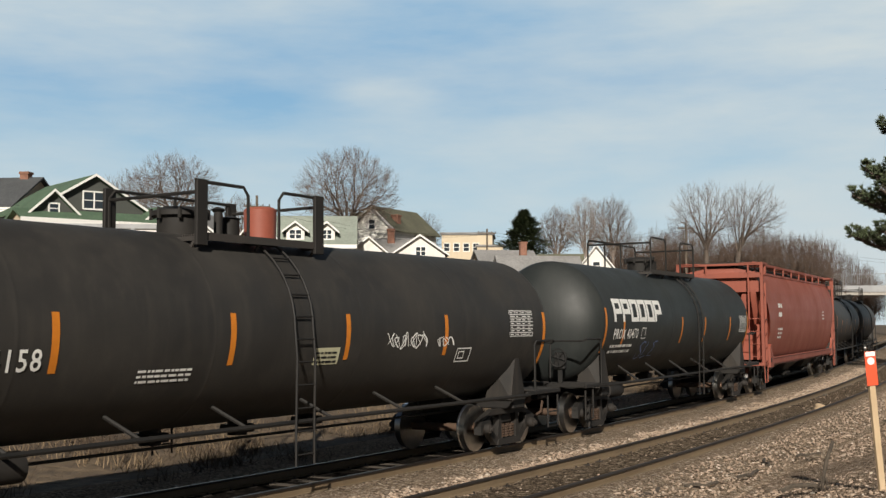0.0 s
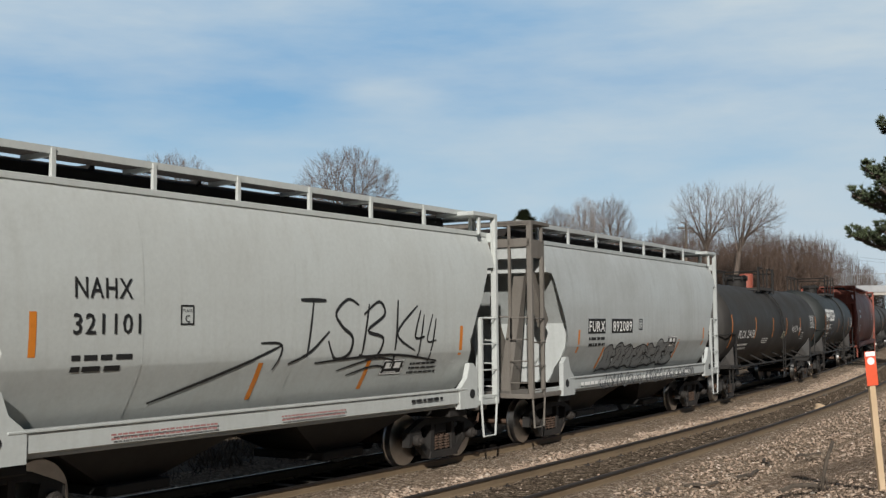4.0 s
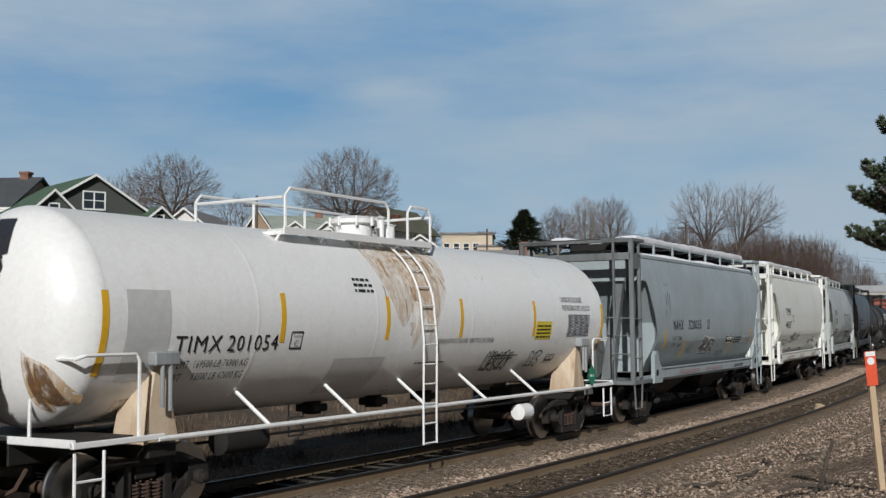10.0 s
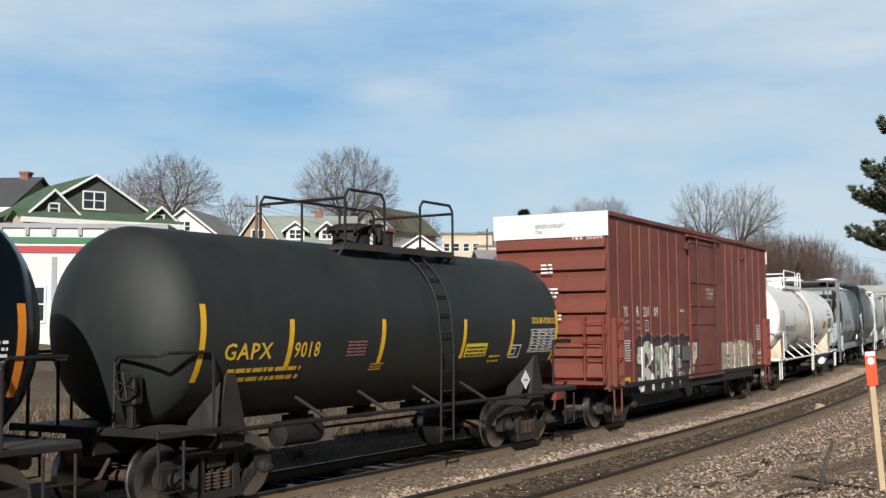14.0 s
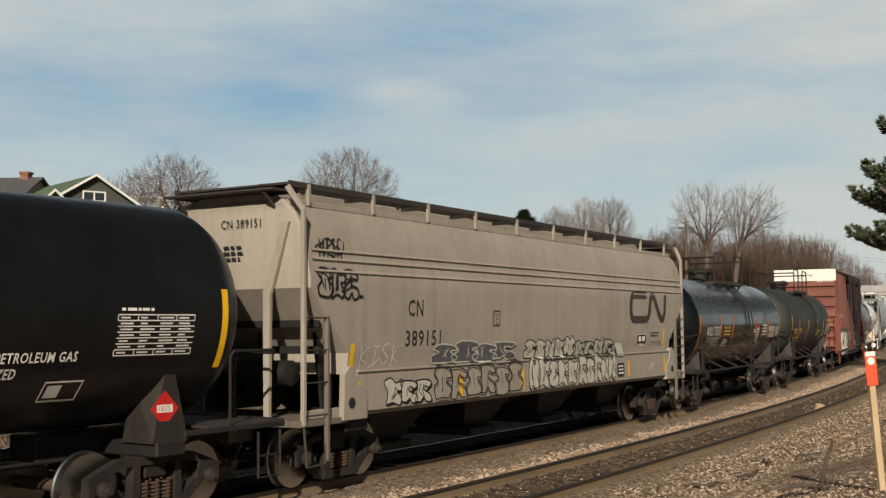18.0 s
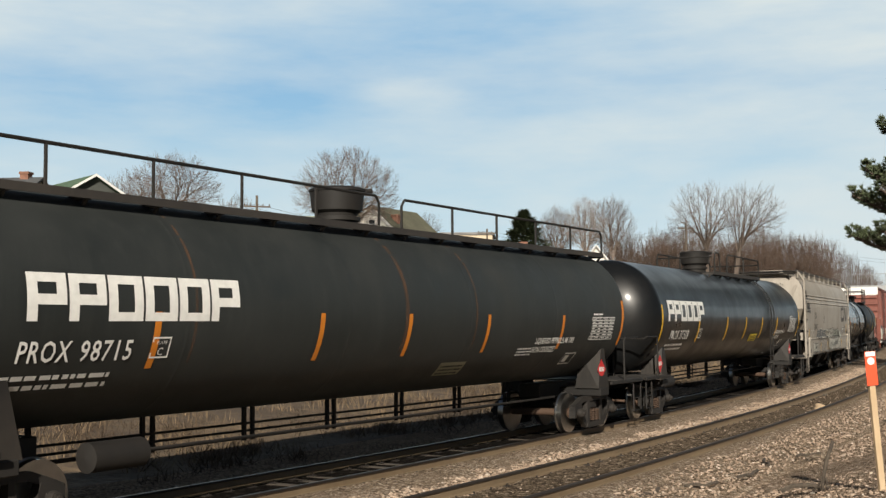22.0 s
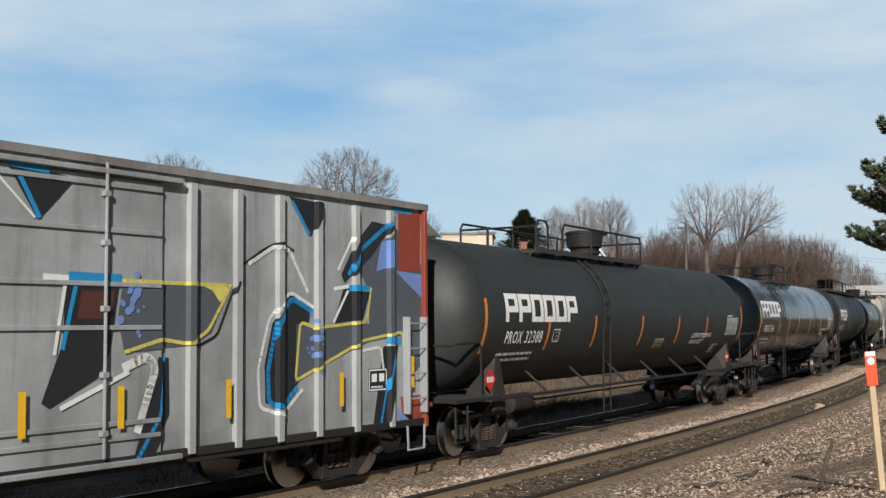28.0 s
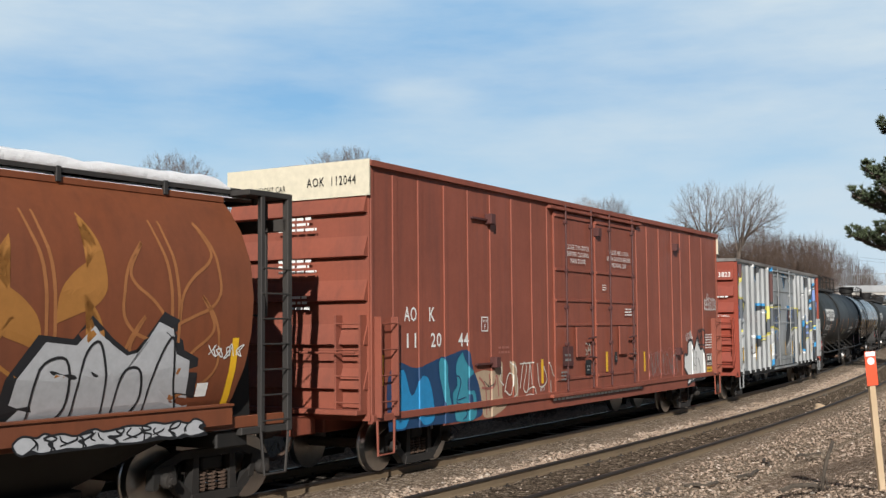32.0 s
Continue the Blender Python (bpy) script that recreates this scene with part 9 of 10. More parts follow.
house("low white cottage with a green-grey roof", -7.2, 108, 6.0, 6, [(-2.0, 2.0, 0, 6, 0, 2.2, 3.9, "y", SIDING, PALER)], [(0, 1.6, 0.6, 0.6, -0.02, TRIM, 1)])
h6 = house("white cottage with a grey roof and a porch", -2.2, 110, 6.0, 5, [(-2.6, 2.4, 0, 7, 0, 2.5, 4.2, "y", SIDING, GREYR), (-5.0, -1.0, 1, 6, 0, 2.4, 4.0, "x", SIDING, GREYR)], [(0, 2.3, 0.9, 0.8, -0.02, TRIM, 2)], (-2.8, 3, 3, 5.1))
house("grey-roofed bungalow with a brick chimney", 8.0, 120, 4.5, 12, [(-3.6, 2.4, 0, 7, 0, 2.7, 4.9, "x", CREAMW, GREYR), (-2.4, 6.2, -3.0, 1, 0, 2.2, 4.1, "x", SIDING, GREYR)], [(3.5, 0.9, 1.0, 1.0, -3.02, TRIM, 2)], (1.2, 2.2, 4, 5.9))
house("small white gabled house with a pale roof", 16.4, 120, 4.4, -6, [(-1.9, 1.9, 0, 7, 0, 3.0, 5.4, "y", SIDING, GREYR), (-6.0, -1.6, 1.0, 6, 0, 2.4, 4.6, "x", SIDING, OLIVER)], [(0, 2.9, 0.7, 0.8, -0.02, TRIM, 1)])


def flat_building():
    b = empty("apartment_building", "cream flat-roofed building with small windows, far up the hill", "building", "", "houses on the hill")
    b.matrix_basis = pose(3.6, 150, 5.5, 0, 0, -4)
    k = Maker()
    k.box(-3.8, 3.0, 0, 10, 0, 7.6)
    k.box(1.0, 4.4, -1.5, 4, 0, 5.9)
    part("wall", k, CREAMW, b, "", 0)
    k = Maker()
    k.box(-4.0, 3.2, -0.2, 10.2, 7.6, 7.9)
    k.box(0.8, 4.6, -1.7, 4.2, 5.9, 6.15)
    part("roof", k, GREYR, b, "", 0)
    for i in range(4):
        window(b, -3.1 + i * 1.3, 5.4, 0.7, 1.0, -0.02)


flat_building()

REDBAND = plain("red painted band", (0.42, 0.03, 0.04), 0.5)
GREENBAND = plain("green painted band", (0.03, 0.16, 0.07), 0.5)
GREYW = paint("grey weathered panel", (0.34, 0.35, 0.36), (0.26, 0.26, 0.26), 0.6, 0.4, 0.4)


def store():
    b = empty("commercial_building", "white commercial building with green and red bands under a bracketed parapet", "building")
    b.matrix_basis = pose(-13.6, 55, 0.3, 0, 0, 6)
    k = Maker()
    k.box(-17, 0, 0, 9, -0.6, 6.5)
    part("wall", k, SIDING, b, "", 0)
    k = Maker()
    k.box(-17.1, 0.1, -0.12, 9.1, 6.5, 6.72)
    part("parapet", k, GREYW, b, "", 0)
    for z0, z1, m, n in ((5.75, 6.05, GREENBAND, "green_band"), (5.28, 5.62, REDBAND, "red_band")):
        k = Maker()
        k.box(-17, 0, -0.05, 0.02, z0, z1)
        part(n, k, m, b, "", 0)
    for i in range(14):
        k = Maker()
        k.box(-16.6 + 1.25 * i - 0.09, -16.6 + 1.25 * i + 0.09, -0.14, 0.02, 6.15, 6.5)
        part("bracket", k, GREYW, b, "", 0)
    for i in range(8):
        k = Maker()
        x = -15.8 + 2.1 * i
        k.box(x - 0.12, x + 0.12, -0.05, 0.02, -0.5, 5.1)
        part("pilaster", k, GREYW, b, "", 0)
        window(b, x + 1.05, 2.0, 1.2, 1.6, -0.02)


store()

# ------------------------------------------------------------------ trees
BARK = rough_mat("grey-brown bark", (0.065, 0.05, 0.04), (0.14, 0.11, 0.09), 5, 0.95, 0.5, 0.02, (1, 1, 0.3))


def twig_mat(name, dark, light):
    m, nt, b = nodes_of(name, 0.9, 0.0, 0.2)
    g = nt.nodes.new("ShaderNodeNewGeometry")
    r = ramp(nt, g.outputs["Random Per Island"], [(0.0, dark), (1.0, light)])
    nt.links.new(r.outputs[0], b.inputs["Base Color"])
    return m


TWIG = twig_mat("thin brown twigs", (0.075, 0.056, 0.045), (0.28, 0.215, 0.175))
TWIG2 = twig_mat("brown brushwood", (0.055, 0.039, 0.031), (0.19, 0.135, 0.105))
PALEB = plain("pale grey bark", (0.30, 0.245, 0.21), 0.9)
NEEDLE = rough_mat("dark pine needles", (0.042, 0.064, 0.034), (0.125, 0.150, 0.075), 4, 0.7, 0.2, 0.02)


def crown(seed, fork, top, rx, low, n=700, up=0.5, lean=(0.0, 0.0), trunk=0.0, tip=0.010, twigs=3, twig_len=0.55, heap=0.55, squash=1.0, knee=0.47):
    """Limbs as (start, end, r0, r1, level): a trunk to the fork, then limbs that divide in two again and again on their way to scattered places in a dome from low to top."""
    rnd = np.random.default_rng(seed)
    mid = low + (top - low) * 0.42
    pts = []
    while len(pts) < n:
        v = rnd.normal(size=3)
        v /= np.linalg.norm(v)
        q = v * rnd.random() ** 0.28
        q = np.array([q[0] * rx, q[1] * rx * squash, mid + q[2] * ((top - mid) if q[2] > 0 else (mid - low))])
        if q[2] < fork + np.linalg.norm(q[:2]) * heap * 0.8:
            continue
        pts.append(q + np.array([lean[0], lean[1], 0]))
    pts = np.array(pts)
    start = np.array([lean[0] * 0.35, lean[1] * 0.35, fork])
    segs = []
    tip_r = tip

    def size(m):
        return max(tip_r * m ** knee, tip_r)

    def bend(p, q, r0, r1):
        mid_p = (p + q) / 2 + rnd.normal(size=3) * 0.035 * np.linalg.norm(q - p)
        lv = 0 if r0 > tip_r * 6 else 3
        segs.append((Vector(p), Vector(mid_p), r0, (r0 + r1) / 2, lv))
        segs.append((Vector(mid_p), Vector(q), (r0 + r1) / 2, r1, lv))

    def grow(p, way, ids, r_in):
        m = pts[ids]
        r = min(r_in, size(len(ids)))
        if len(ids) == 1:
            bend(p, m[0], r, tip_r * 0.8)
            d0 = m[0] - p
            d0 /= np.linalg.norm(d0) + 1e-6
            for _ in range(twigs):
                d = d0 + rnd.normal(size=3) * 0.36 + np.array([0, 0, min(up, 1.0) * 0.3])
                d /= np.linalg.norm(d)
                e = m[0] + d * twig_len * rnd.uniform(0.5, 1.15)
                d2 = d + rnd.normal(size=3) * 0.22 + np.array([0, 0, 0.15])
                e2 = e + d2 / np.linalg.norm(d2) * twig_len * 0.55
                segs.append((Vector(m[0]), Vector(e), tip_r * 0.8, tip_r * 0.55, 4))
                segs.append((Vector(e), Vector(e2), tip_r * 0.55, tip_r * 0.3, 4))
            return
        aim = m.mean(axis=0) - p
        far = np.linalg.norm(aim)
        d = aim / (far + 1e-6) * 0.75 + way * 0.25
        d /= np.linalg.norm(d) + 1e-6
        q = p + d * far * rnd.uniform(0.24, 0.42)
        bend(p, q, r, size(len(ids)) * 0.92)
        rel = m - q
        rel = rel / (np.linalg.norm(rel, axis=1)[:, None] + 1e-6)
        cen = rel - rel.mean(axis=0)
        axis = np.linalg.svd(cen, full_matrices=False)[2][0]
        side = cen @ axis
        cut = np.quantile(side, rnd.uniform(0.36, 0.64))
        one, two = ids[side <= cut], ids[side > cut]
        for part_ids in (one, two):
            if len(part_ids):
                grow(q, d, part_ids, r)

    r0 = max(trunk, size(n))
    segs.append((Vector((0, 0, 0)), Vector(start * np.array([0.3, 0.3, 0.5])), r0 * 1.25, r0, 0))
    segs.append((Vector(start * np.array([0.3, 0.3, 0.5])), Vector(start), r0, r0 * 0.9, 0))
    # the fork: four to six main limbs at once
    ang = np.arctan2(pts[:, 1] - start[1], pts[:, 0] - start[0]) + rnd.uniform(0, 6.28)
    sect = ((ang % (2 * math.pi)) / (2 * math.pi) * 5).astype(int)
    for j in range(5):
        ids = np.nonzero(sect == j)[0]
        if len(ids):
            grow(start, np.array([0, 0, 1.0]), ids, r0)
    return segs


def limbs_mesh(name, segs, mat, sides=3):
    vs, fs = [], []
    for a, b, r0, r1, lv in segs:
        d = (b - a).normalized()
        u = d.orthogonal().normalized()
        w = d.cross(u)
        n = 6 if lv < 2 else sides
        o = len(vs)
        for c, r in ((a, r0), (b, r1)):
            for i in range(n):
                t = 2 * math.pi * i / n
                vs.append(tuple(c + u * (r * math.cos(t)) + w * (r * math.sin(t))))
        fs += [(o + i, o + (i + 1) % n, o + n + (i + 1) % n, o + n + i) for i in range(n)]
    me = bpy.data.meshes.new(name)
    me.from_pydata(vs, [], fs)
    me.materials.append(mat)
    me.polygons.foreach_set("use_smooth", [True] * len(fs))
    return me


def bare_tree(label, x, y, z, segs, bark=BARK, twig=TWIG, yaw=0, sx=1.0):
    t = empty("bare_tree", label, "tree", "", "bare trees on the hill")
    t.matrix_basis = pose(x, y, z, 0, 0, yaw) @ Matrix.Diagonal((sx, sx, 1, 1))
    part("trunk", limbs_mesh("trunk", [s for s in segs if s[4] < 2], bark), None, t)
    part("crown", limbs_mesh("crown", [s for s in segs if s[4] >= 2], twig), None, t)
    return t


bare_tree("leafless round-headed maple with a dense crown of fine twigs", -9.35, 108, 5.6, crown(5, 5.2, 12.7, 5.0, 5.1, 1400, 0.8, heap=0.33, tip=0.0105, twigs=4))
bare_tree("leafless spreading tree behind the houses", -25.6, 106, 6.4, crown(11, 5.4, 11.1, 4.3, 4.9, 850, 0.25, heap=0.2, tip=0.011, twigs=4))
bare_tree("leafless small tree behind the houses", -30.2, 108, 6.4, crown(12, 4.2, 9.9, 3.2, 4.0, 560, 0.3, heap=0.3, tip=0.0105))
bare_tree("leafless small tree behind the houses", -20.4, 110, 6.0, crown(13, 3.4, 7.9, 2.4, 3.0, 300, 0.3, heap=0.3, tip=0.012))
bare_tree("leafless tree with an open forked crown", 28.3, 120, 2.0, crown(21, 7.4, 14.5, 3.7, 8.2, 400, 0.5, (-0.3, 0.0), heap=0.12, tip=0.0125, twigs=3, twig_len=0.7, trunk=0.26, knee=0.55), twig=TWIG)
bare_tree("leafless leaning tree with an open forked crown", 31.2, 121, 2.0, crown(22, 7.2, 14.4, 3.4, 8.4, 400, 0.5, (2.1, 0.0), heap=0.12, tip=0.0125, twigs=3, twig_len=0.7, trunk=0.26, knee=0.55), twig=TWIG)
bare_tree("leafless upright tree with pale limbs", 17.6, 138, 4.0, crown(31, 5.4, 12.6, 2.5, 5.2, 760, 2.5, heap=1.4, tip=0.011), bark=PALEB, twig=PALEB)
bare_tree("leafless upright tree with pale limbs", 14.4, 142, 4.0, crown(32, 5.0, 11.8, 2.5, 5.0, 760, 2.5, heap=1.4, tip=0.011), bark=PALEB, twig=TWIG)
bare_tree("leafless upright tree with pale limbs", 21.2, 140, 4.0, crown(33, 5.4, 13.0, 2.8, 5.2, 780, 2.5, heap=1.2, tip=0.011), bark=PALEB, twig=TWIG)
bare_tree("leafless small tree beside the white cottage", -2.0, 125, 7.0, crown(34, 2.5, 6.6, 2.0, 2.3, 240, 0.5, heap=0.4, tip=0.0105), twig=TWIG2)


def woods():
    kinds = [crown(40 + i, 1.6, 10.0, 3.0 + 0.35 * i, 1.4, 200, 0.05, heap=0.3, tip=0.0125, twigs=6, twig_len=0.75) for i in range(4)]
    rnd = random.Random(7)
    allsegs = []
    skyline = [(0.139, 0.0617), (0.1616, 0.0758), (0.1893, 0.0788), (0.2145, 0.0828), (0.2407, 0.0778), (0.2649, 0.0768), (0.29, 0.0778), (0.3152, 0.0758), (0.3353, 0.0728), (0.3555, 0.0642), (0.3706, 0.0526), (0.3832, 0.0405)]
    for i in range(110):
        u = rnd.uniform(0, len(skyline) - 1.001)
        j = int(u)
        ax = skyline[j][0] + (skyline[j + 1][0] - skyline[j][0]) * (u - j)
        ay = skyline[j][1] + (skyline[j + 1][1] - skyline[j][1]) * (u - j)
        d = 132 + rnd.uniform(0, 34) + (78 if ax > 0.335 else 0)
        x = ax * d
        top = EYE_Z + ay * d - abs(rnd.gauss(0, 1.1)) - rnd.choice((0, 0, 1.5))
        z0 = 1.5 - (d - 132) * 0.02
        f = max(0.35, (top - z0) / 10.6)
        m = pose(x, d, z0, 0, 0, rnd.uniform(0, 360)) @ Matrix.Diagonal((0.9, 0.9, f, 1))
        for a, b, r0, r1, lv in kinds[i % 4]:
            allsegs.append((m @ a, m @ b, r0, r1, max(lv, 2)))
    return tagged(new("woods", limbs_mesh("woods", allsegs, TWIG2)), "leafless brown brushwood and young trees on the far bank", "woods", "", "stuff")


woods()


def conifer(label, x, y, z, h, r, seed, name="conifer"):
    rnd = random.Random(seed)
    t = empty(name, label, "tree")
    t.matrix_basis = pose(x, y, z)
    k = Maker()
    k.tube((0, 0, 0), (0, 0, h), 0.2, 8, 0.03)
    part("trunk", k, BARK, t)
    vs, fs = [], []
    for i in range(9000):
        f = rnd.random() ** 0.8
        a = rnd.uniform(0, 6.283)
        lobe = 0.78 + 0.30 * noise.noise((math.cos(a) * 1.6, math.sin(a) * 1.6, f * 7 + seed))
        tier = 0.80 + 0.20 * math.cos(f * 44 + math.sin(a * 2))
        rr = r * (1 - f) ** 0.80 * rnd.uniform(0.45, 1.0) * lobe * tier
        p = Vector((rr * math.cos(a), rr * math.sin(a), h * (0.06 + 0.94 * f)))
        d = Vector((math.cos(a), math.sin(a), rnd.uniform(0.1, 0.7))).normalized() * rnd.uniform(0.3, 0.75)
        s = Vector((-math.sin(a), math.cos(a), rnd.uniform(-0.4, 0.4))) * 0.12
        o = len(vs)
        vs += [tuple(p - s), tuple(p + s), tuple(p + d)]
        fs.append((o, o + 1, o + 2))
    me = bpy.data.meshes.new("crown")
    me.from_pydata(vs, [], fs)
    me.materials.append(NEEDLE)
    part("crown", me, None, t)


conifer("dark pointed spruce among bare trees", 9.95, 138, 5.0, 10.2, 8.6, 3)


def pine():
    """White pine whose boughs reach into view in flat layered plumes."""
    rnd = random.Random(17)
    t = empty("pine_tree", "old pine with dark needle plumes on long level boughs", "tree")
    t.matrix_basis = pose(25.9, 57.9, -0.9) @ Matrix.Diagonal((1.93, 1.93, 1.93, 1))
    k = Maker()
    k.tube((0, 0, 0), (0.1, 0, 11.5), 0.26, 10, 0.06)
    part("trunk", k, BARK, t)
    boughs = Maker()
    vs, fs = [], []

    def tuft(p, d, size):
        for _ in range(26):
            e = (d + Vector((rnd.gauss(0, 0.6), rnd.gauss(0, 0.6), rnd.gauss(0.25, 0.45)))).normalized() * size * rnd.uniform(0.6, 1.1)
            s = e.orthogonal().normalized() * 0.016
            s.rotate(Matrix.Rotation(rnd.uniform(0, 6.28), 3, e.normalized()))
            o = len(vs)
            vs.extend([tuple(p - s), tuple(p + s), tuple(p + e)])
            fs.append((o, o + 1, o + 2))

    def bough(z, ln, a, lift, wide):
        way, across = Vector((math.cos(a), math.sin(a), 0)), Vector((-math.sin(a), math.cos(a), 0))
        pts = [Vector((0.1, 0, z)) + way * (ln * u) + Vector((0, 0, lift * u * u - 0.18 * math.sin(u * 3.14))) for u in (0, 0.25, 0.5, 0.75, 1.0)]
        boughs.pipe(pts, 0.035, 5)
        for q in range(20):
            u = 0.34 + 0.66 * q / 19
            i = min(3, int(u * 4))
            p = pts[i].lerp(pts[i + 1], u * 4 - i)
            swell = math.sin(3.14 * min(1.0, (1.08 - u) / 0.7)) ** 0.7
            for _ in range(6):
                c = p + across * rnd.uniform(-1, 1) * wide * swell + Vector((0, 0, rnd.uniform(-0.03, 0.26) * (0.4 + swell)))
                boughs.tube(p, c, 0.009, 4, 0.005)
                tuft(c, (way + Vector((0, 0, 0.6)) + across * rnd.uniform(-0.5, 0.5)).normalized(), 0.16)
    for z, ln, lift in ((3.62, 2.62, 0.35), (4.62, 2.58, 0.40), (5.30, 2.2, 0.40), (6.42, 1.68, 0.50), (7.5, 1.4, 0.5), (8.5, 1.1, 0.5), (9.5, 0.8, 0.5)):
        bough(z, ln, math.pi + rnd.uniform(-0.12, 0.12), lift, 0.42)
        bough(z + 0.06, ln * 0.9, math.pi + 0.42, lift, 0.36)
        bough(z - 0.05, ln * 0.86, math.pi - 0.45, lift, 0.36)
        for _ in range(4):
            bough(z + rnd.uniform(-0.3, 0.5), ln * rnd.uniform(0.5, 0.66), math.pi + rnd.uniform(-0.9, 0.9), lift, 0.3)
        for _ in range(4):
            bough(z + rnd.uniform(-0.2, 0.3), ln * rnd.uniform(0.7, 1.0), rnd.uniform(-1.7, 1.7), lift, 0.4)
    part("bough", boughs, BARK, t)
    me = bpy.data.meshes.new("crown")
    me.from_pydata(vs, [], fs)
    me.materials.append(NEEDLE)
    part("crown", me, None, t)


pine()

# ------------------------------------------------------------------ overpass beyond the curve
CONC = rough_mat("weathered concrete", (0.34, 0.32, 0.29), (0.50, 0.47, 0.43), 2.5, 0.9, 0.3, 0.02)
MESHM = plain("galvanised fence wire", (0.36, 0.37, 0.38), 0.5, 0.4)


def overpass():
    b = empty("overpass", "concrete road overpass with a chain-link fence above the railway", "bridge", "structure")
    b.matrix_basis = pose(84, 200, 0, 0, 0, -14)
    k = Maker()
    k.box(-24, 40, -0.3, 8, 5.9, 6.5)
    part("deck", k, CONC, b, "", 0)
    k = Maker()
    k.box(-24, 40, -0.5, -0.2, 6.45, 7.6)
    part("parapet", k, GREYW, b, "", 0)
    for x in (-14.0, 13.0):
        k = Maker()
        k.box(x - 1.0, x + 1.0, 0, 7.5, -3, 5.9)
        part("pier", k, CONC, b, "", 0)
    k = Maker()
    for i in range(27):
        k.tube((-24 + 2.4 * i, -0.35, 7.6), (-24 + 2.4 * i, -0.35, 9.7), 0.05, 5)
    k.tube((-24, -0.35, 9.7), (40, -0.35, 9.7), 0.05, 5)
    for i in range(210):
        x = -24 + 0.3 * i
        k.tube((x, -0.35, 7.6), (x + 0.15, -0.35, 9.7), 0.018, 3, caps=False)
        k.tube((x, -0.35, 9.7), (x + 0.15, -0.35, 7.6), 0.018, 3, caps=False)
    part("fence", k, MESHM, b, "", 0)


overpass()

# ------------------------------------------------------------------ poles and wires
POLE = rough_mat("weathered pole timber", (0.09, 0.07, 0.055), (0.17, 0.14, 0.11), 5, 0.95, 0.4, 0.02, (1, 1, 0.2))


def pole(x, y, z, top, arms, yaw=0):
    p = empty("utility_pole", "weathered timber utility pole with crossarm", "utility pole", "", "utility poles")
    p.matrix_basis = pose(x, y, 0, 0, 0, yaw)
    k = Maker()
    k.tube((0, 0, z), (0, 0, top), 0.15, 8, 0.1)
    part("post", k, POLE, p)
    for a in arms:
        k = Maker()
        k.box(-1.1, 1.1, -0.06, 0.06, a - 0.06, a + 0.06)
        for i in (-1, -0.5, 0.5, 1):
            k.tube((i, 0, a + 0.05), (i, 0, a + 0.22), 0.04, 6)
        part("crossarm", k, POLE, p)


pole(-15.0, 90, 5, 12.1, (11.2,), 20)
pole(5.1, 130, 4, 12.4, (11.9,), 10)
pole(25.6, 118, 2, 12.2, (11.6,), 30)
k = Maker()
for a, b in (((-15, 90, 11.4), (5.1, 130, 12.1)), ((5.1, 130, 12.1), (25.6, 118, 11.8)), ((-15, 90, 11.4), (-52, 74, 12.0)), ((25.6, 118, 11.8), (75, 150, 9.0))):
    for dz in (0, -0.35):
        k.pipe([Vector(a).lerp(Vector(b), u / 10) + Vector((0, 0, dz - 1.1 * 4 * (u / 10) * (1 - u / 10))) for u in range(11)], 0.012, 3)
thing("overhead_wire", k, INK, "thin sagging overhead wires between the poles", "wire", "structure")

# ------------------------------------------------------------------ beside the track
STAKEW = rough_mat("pale sawn wood", (0.50, 0.36, 0.22), (0.62, 0.47, 0.31), 7, 0.85, 0.3, 0.005, (1, 1, 0.15))
SIGNRED = plain("faded orange-red plate", (0.72, 0.10, 0.04), 0.5)


def stake():
    base = level(-2.3, 8.78, 0.22)
    s = empty("marker_stake", "pale wooden stake with an orange-red plate at its head", "marker stake")
    s.matrix_basis = Matrix.Translation(base) @ pose(0, 0, 0, 0, -5.0, 8)
    k = Maker()
    k.box(-0.045, 0.045, -0.03, 0.03, -0.15, 1.60, 0.006)
    part("post", k, STAKEW, s)
    k = Maker()
    k.box(-0.085, 0.085, -0.045, -0.032, 1.48, 1.97, 0.004)
    p = part("plate", k, SIGNRED, s)
    k = Maker()
    k.box(-0.075, 0.075, -0.05, -0.045, 1.90, 1.965, 0.001)
    part("top_band", k, PAPER, p)
    k = Maker()
    k.tube((0.0, -0.045, 1.83), (0.0, -0.05, 1.83), 0.055, 16)
    part("roundel", k, PAPER, p)


stake()
STONEM = bpy.data.materials.new("tan crushed stones")
STONEM.use_nodes = True
_nt = STONEM.node_tree
_b = _nt.nodes["Principled BSDF"]
_b.inputs["Roughness"].default_value = 0.95
_g = _nt.nodes.new("ShaderNodeNewGeometry")
_r = ramp(_nt, _g.outputs["Random Per Island"], [(0.0, (0.13, 0.095, 0.07)), (0.3, (0.28, 0.205, 0.148)), (0.7, (0.40, 0.30, 0.222)), (0.95, (0.48, 0.38, 0.30)), (1.0, (0.62, 0.55, 0.47))])
_nt.links.new(_r.outputs[0], _b.inputs["Base Color"])


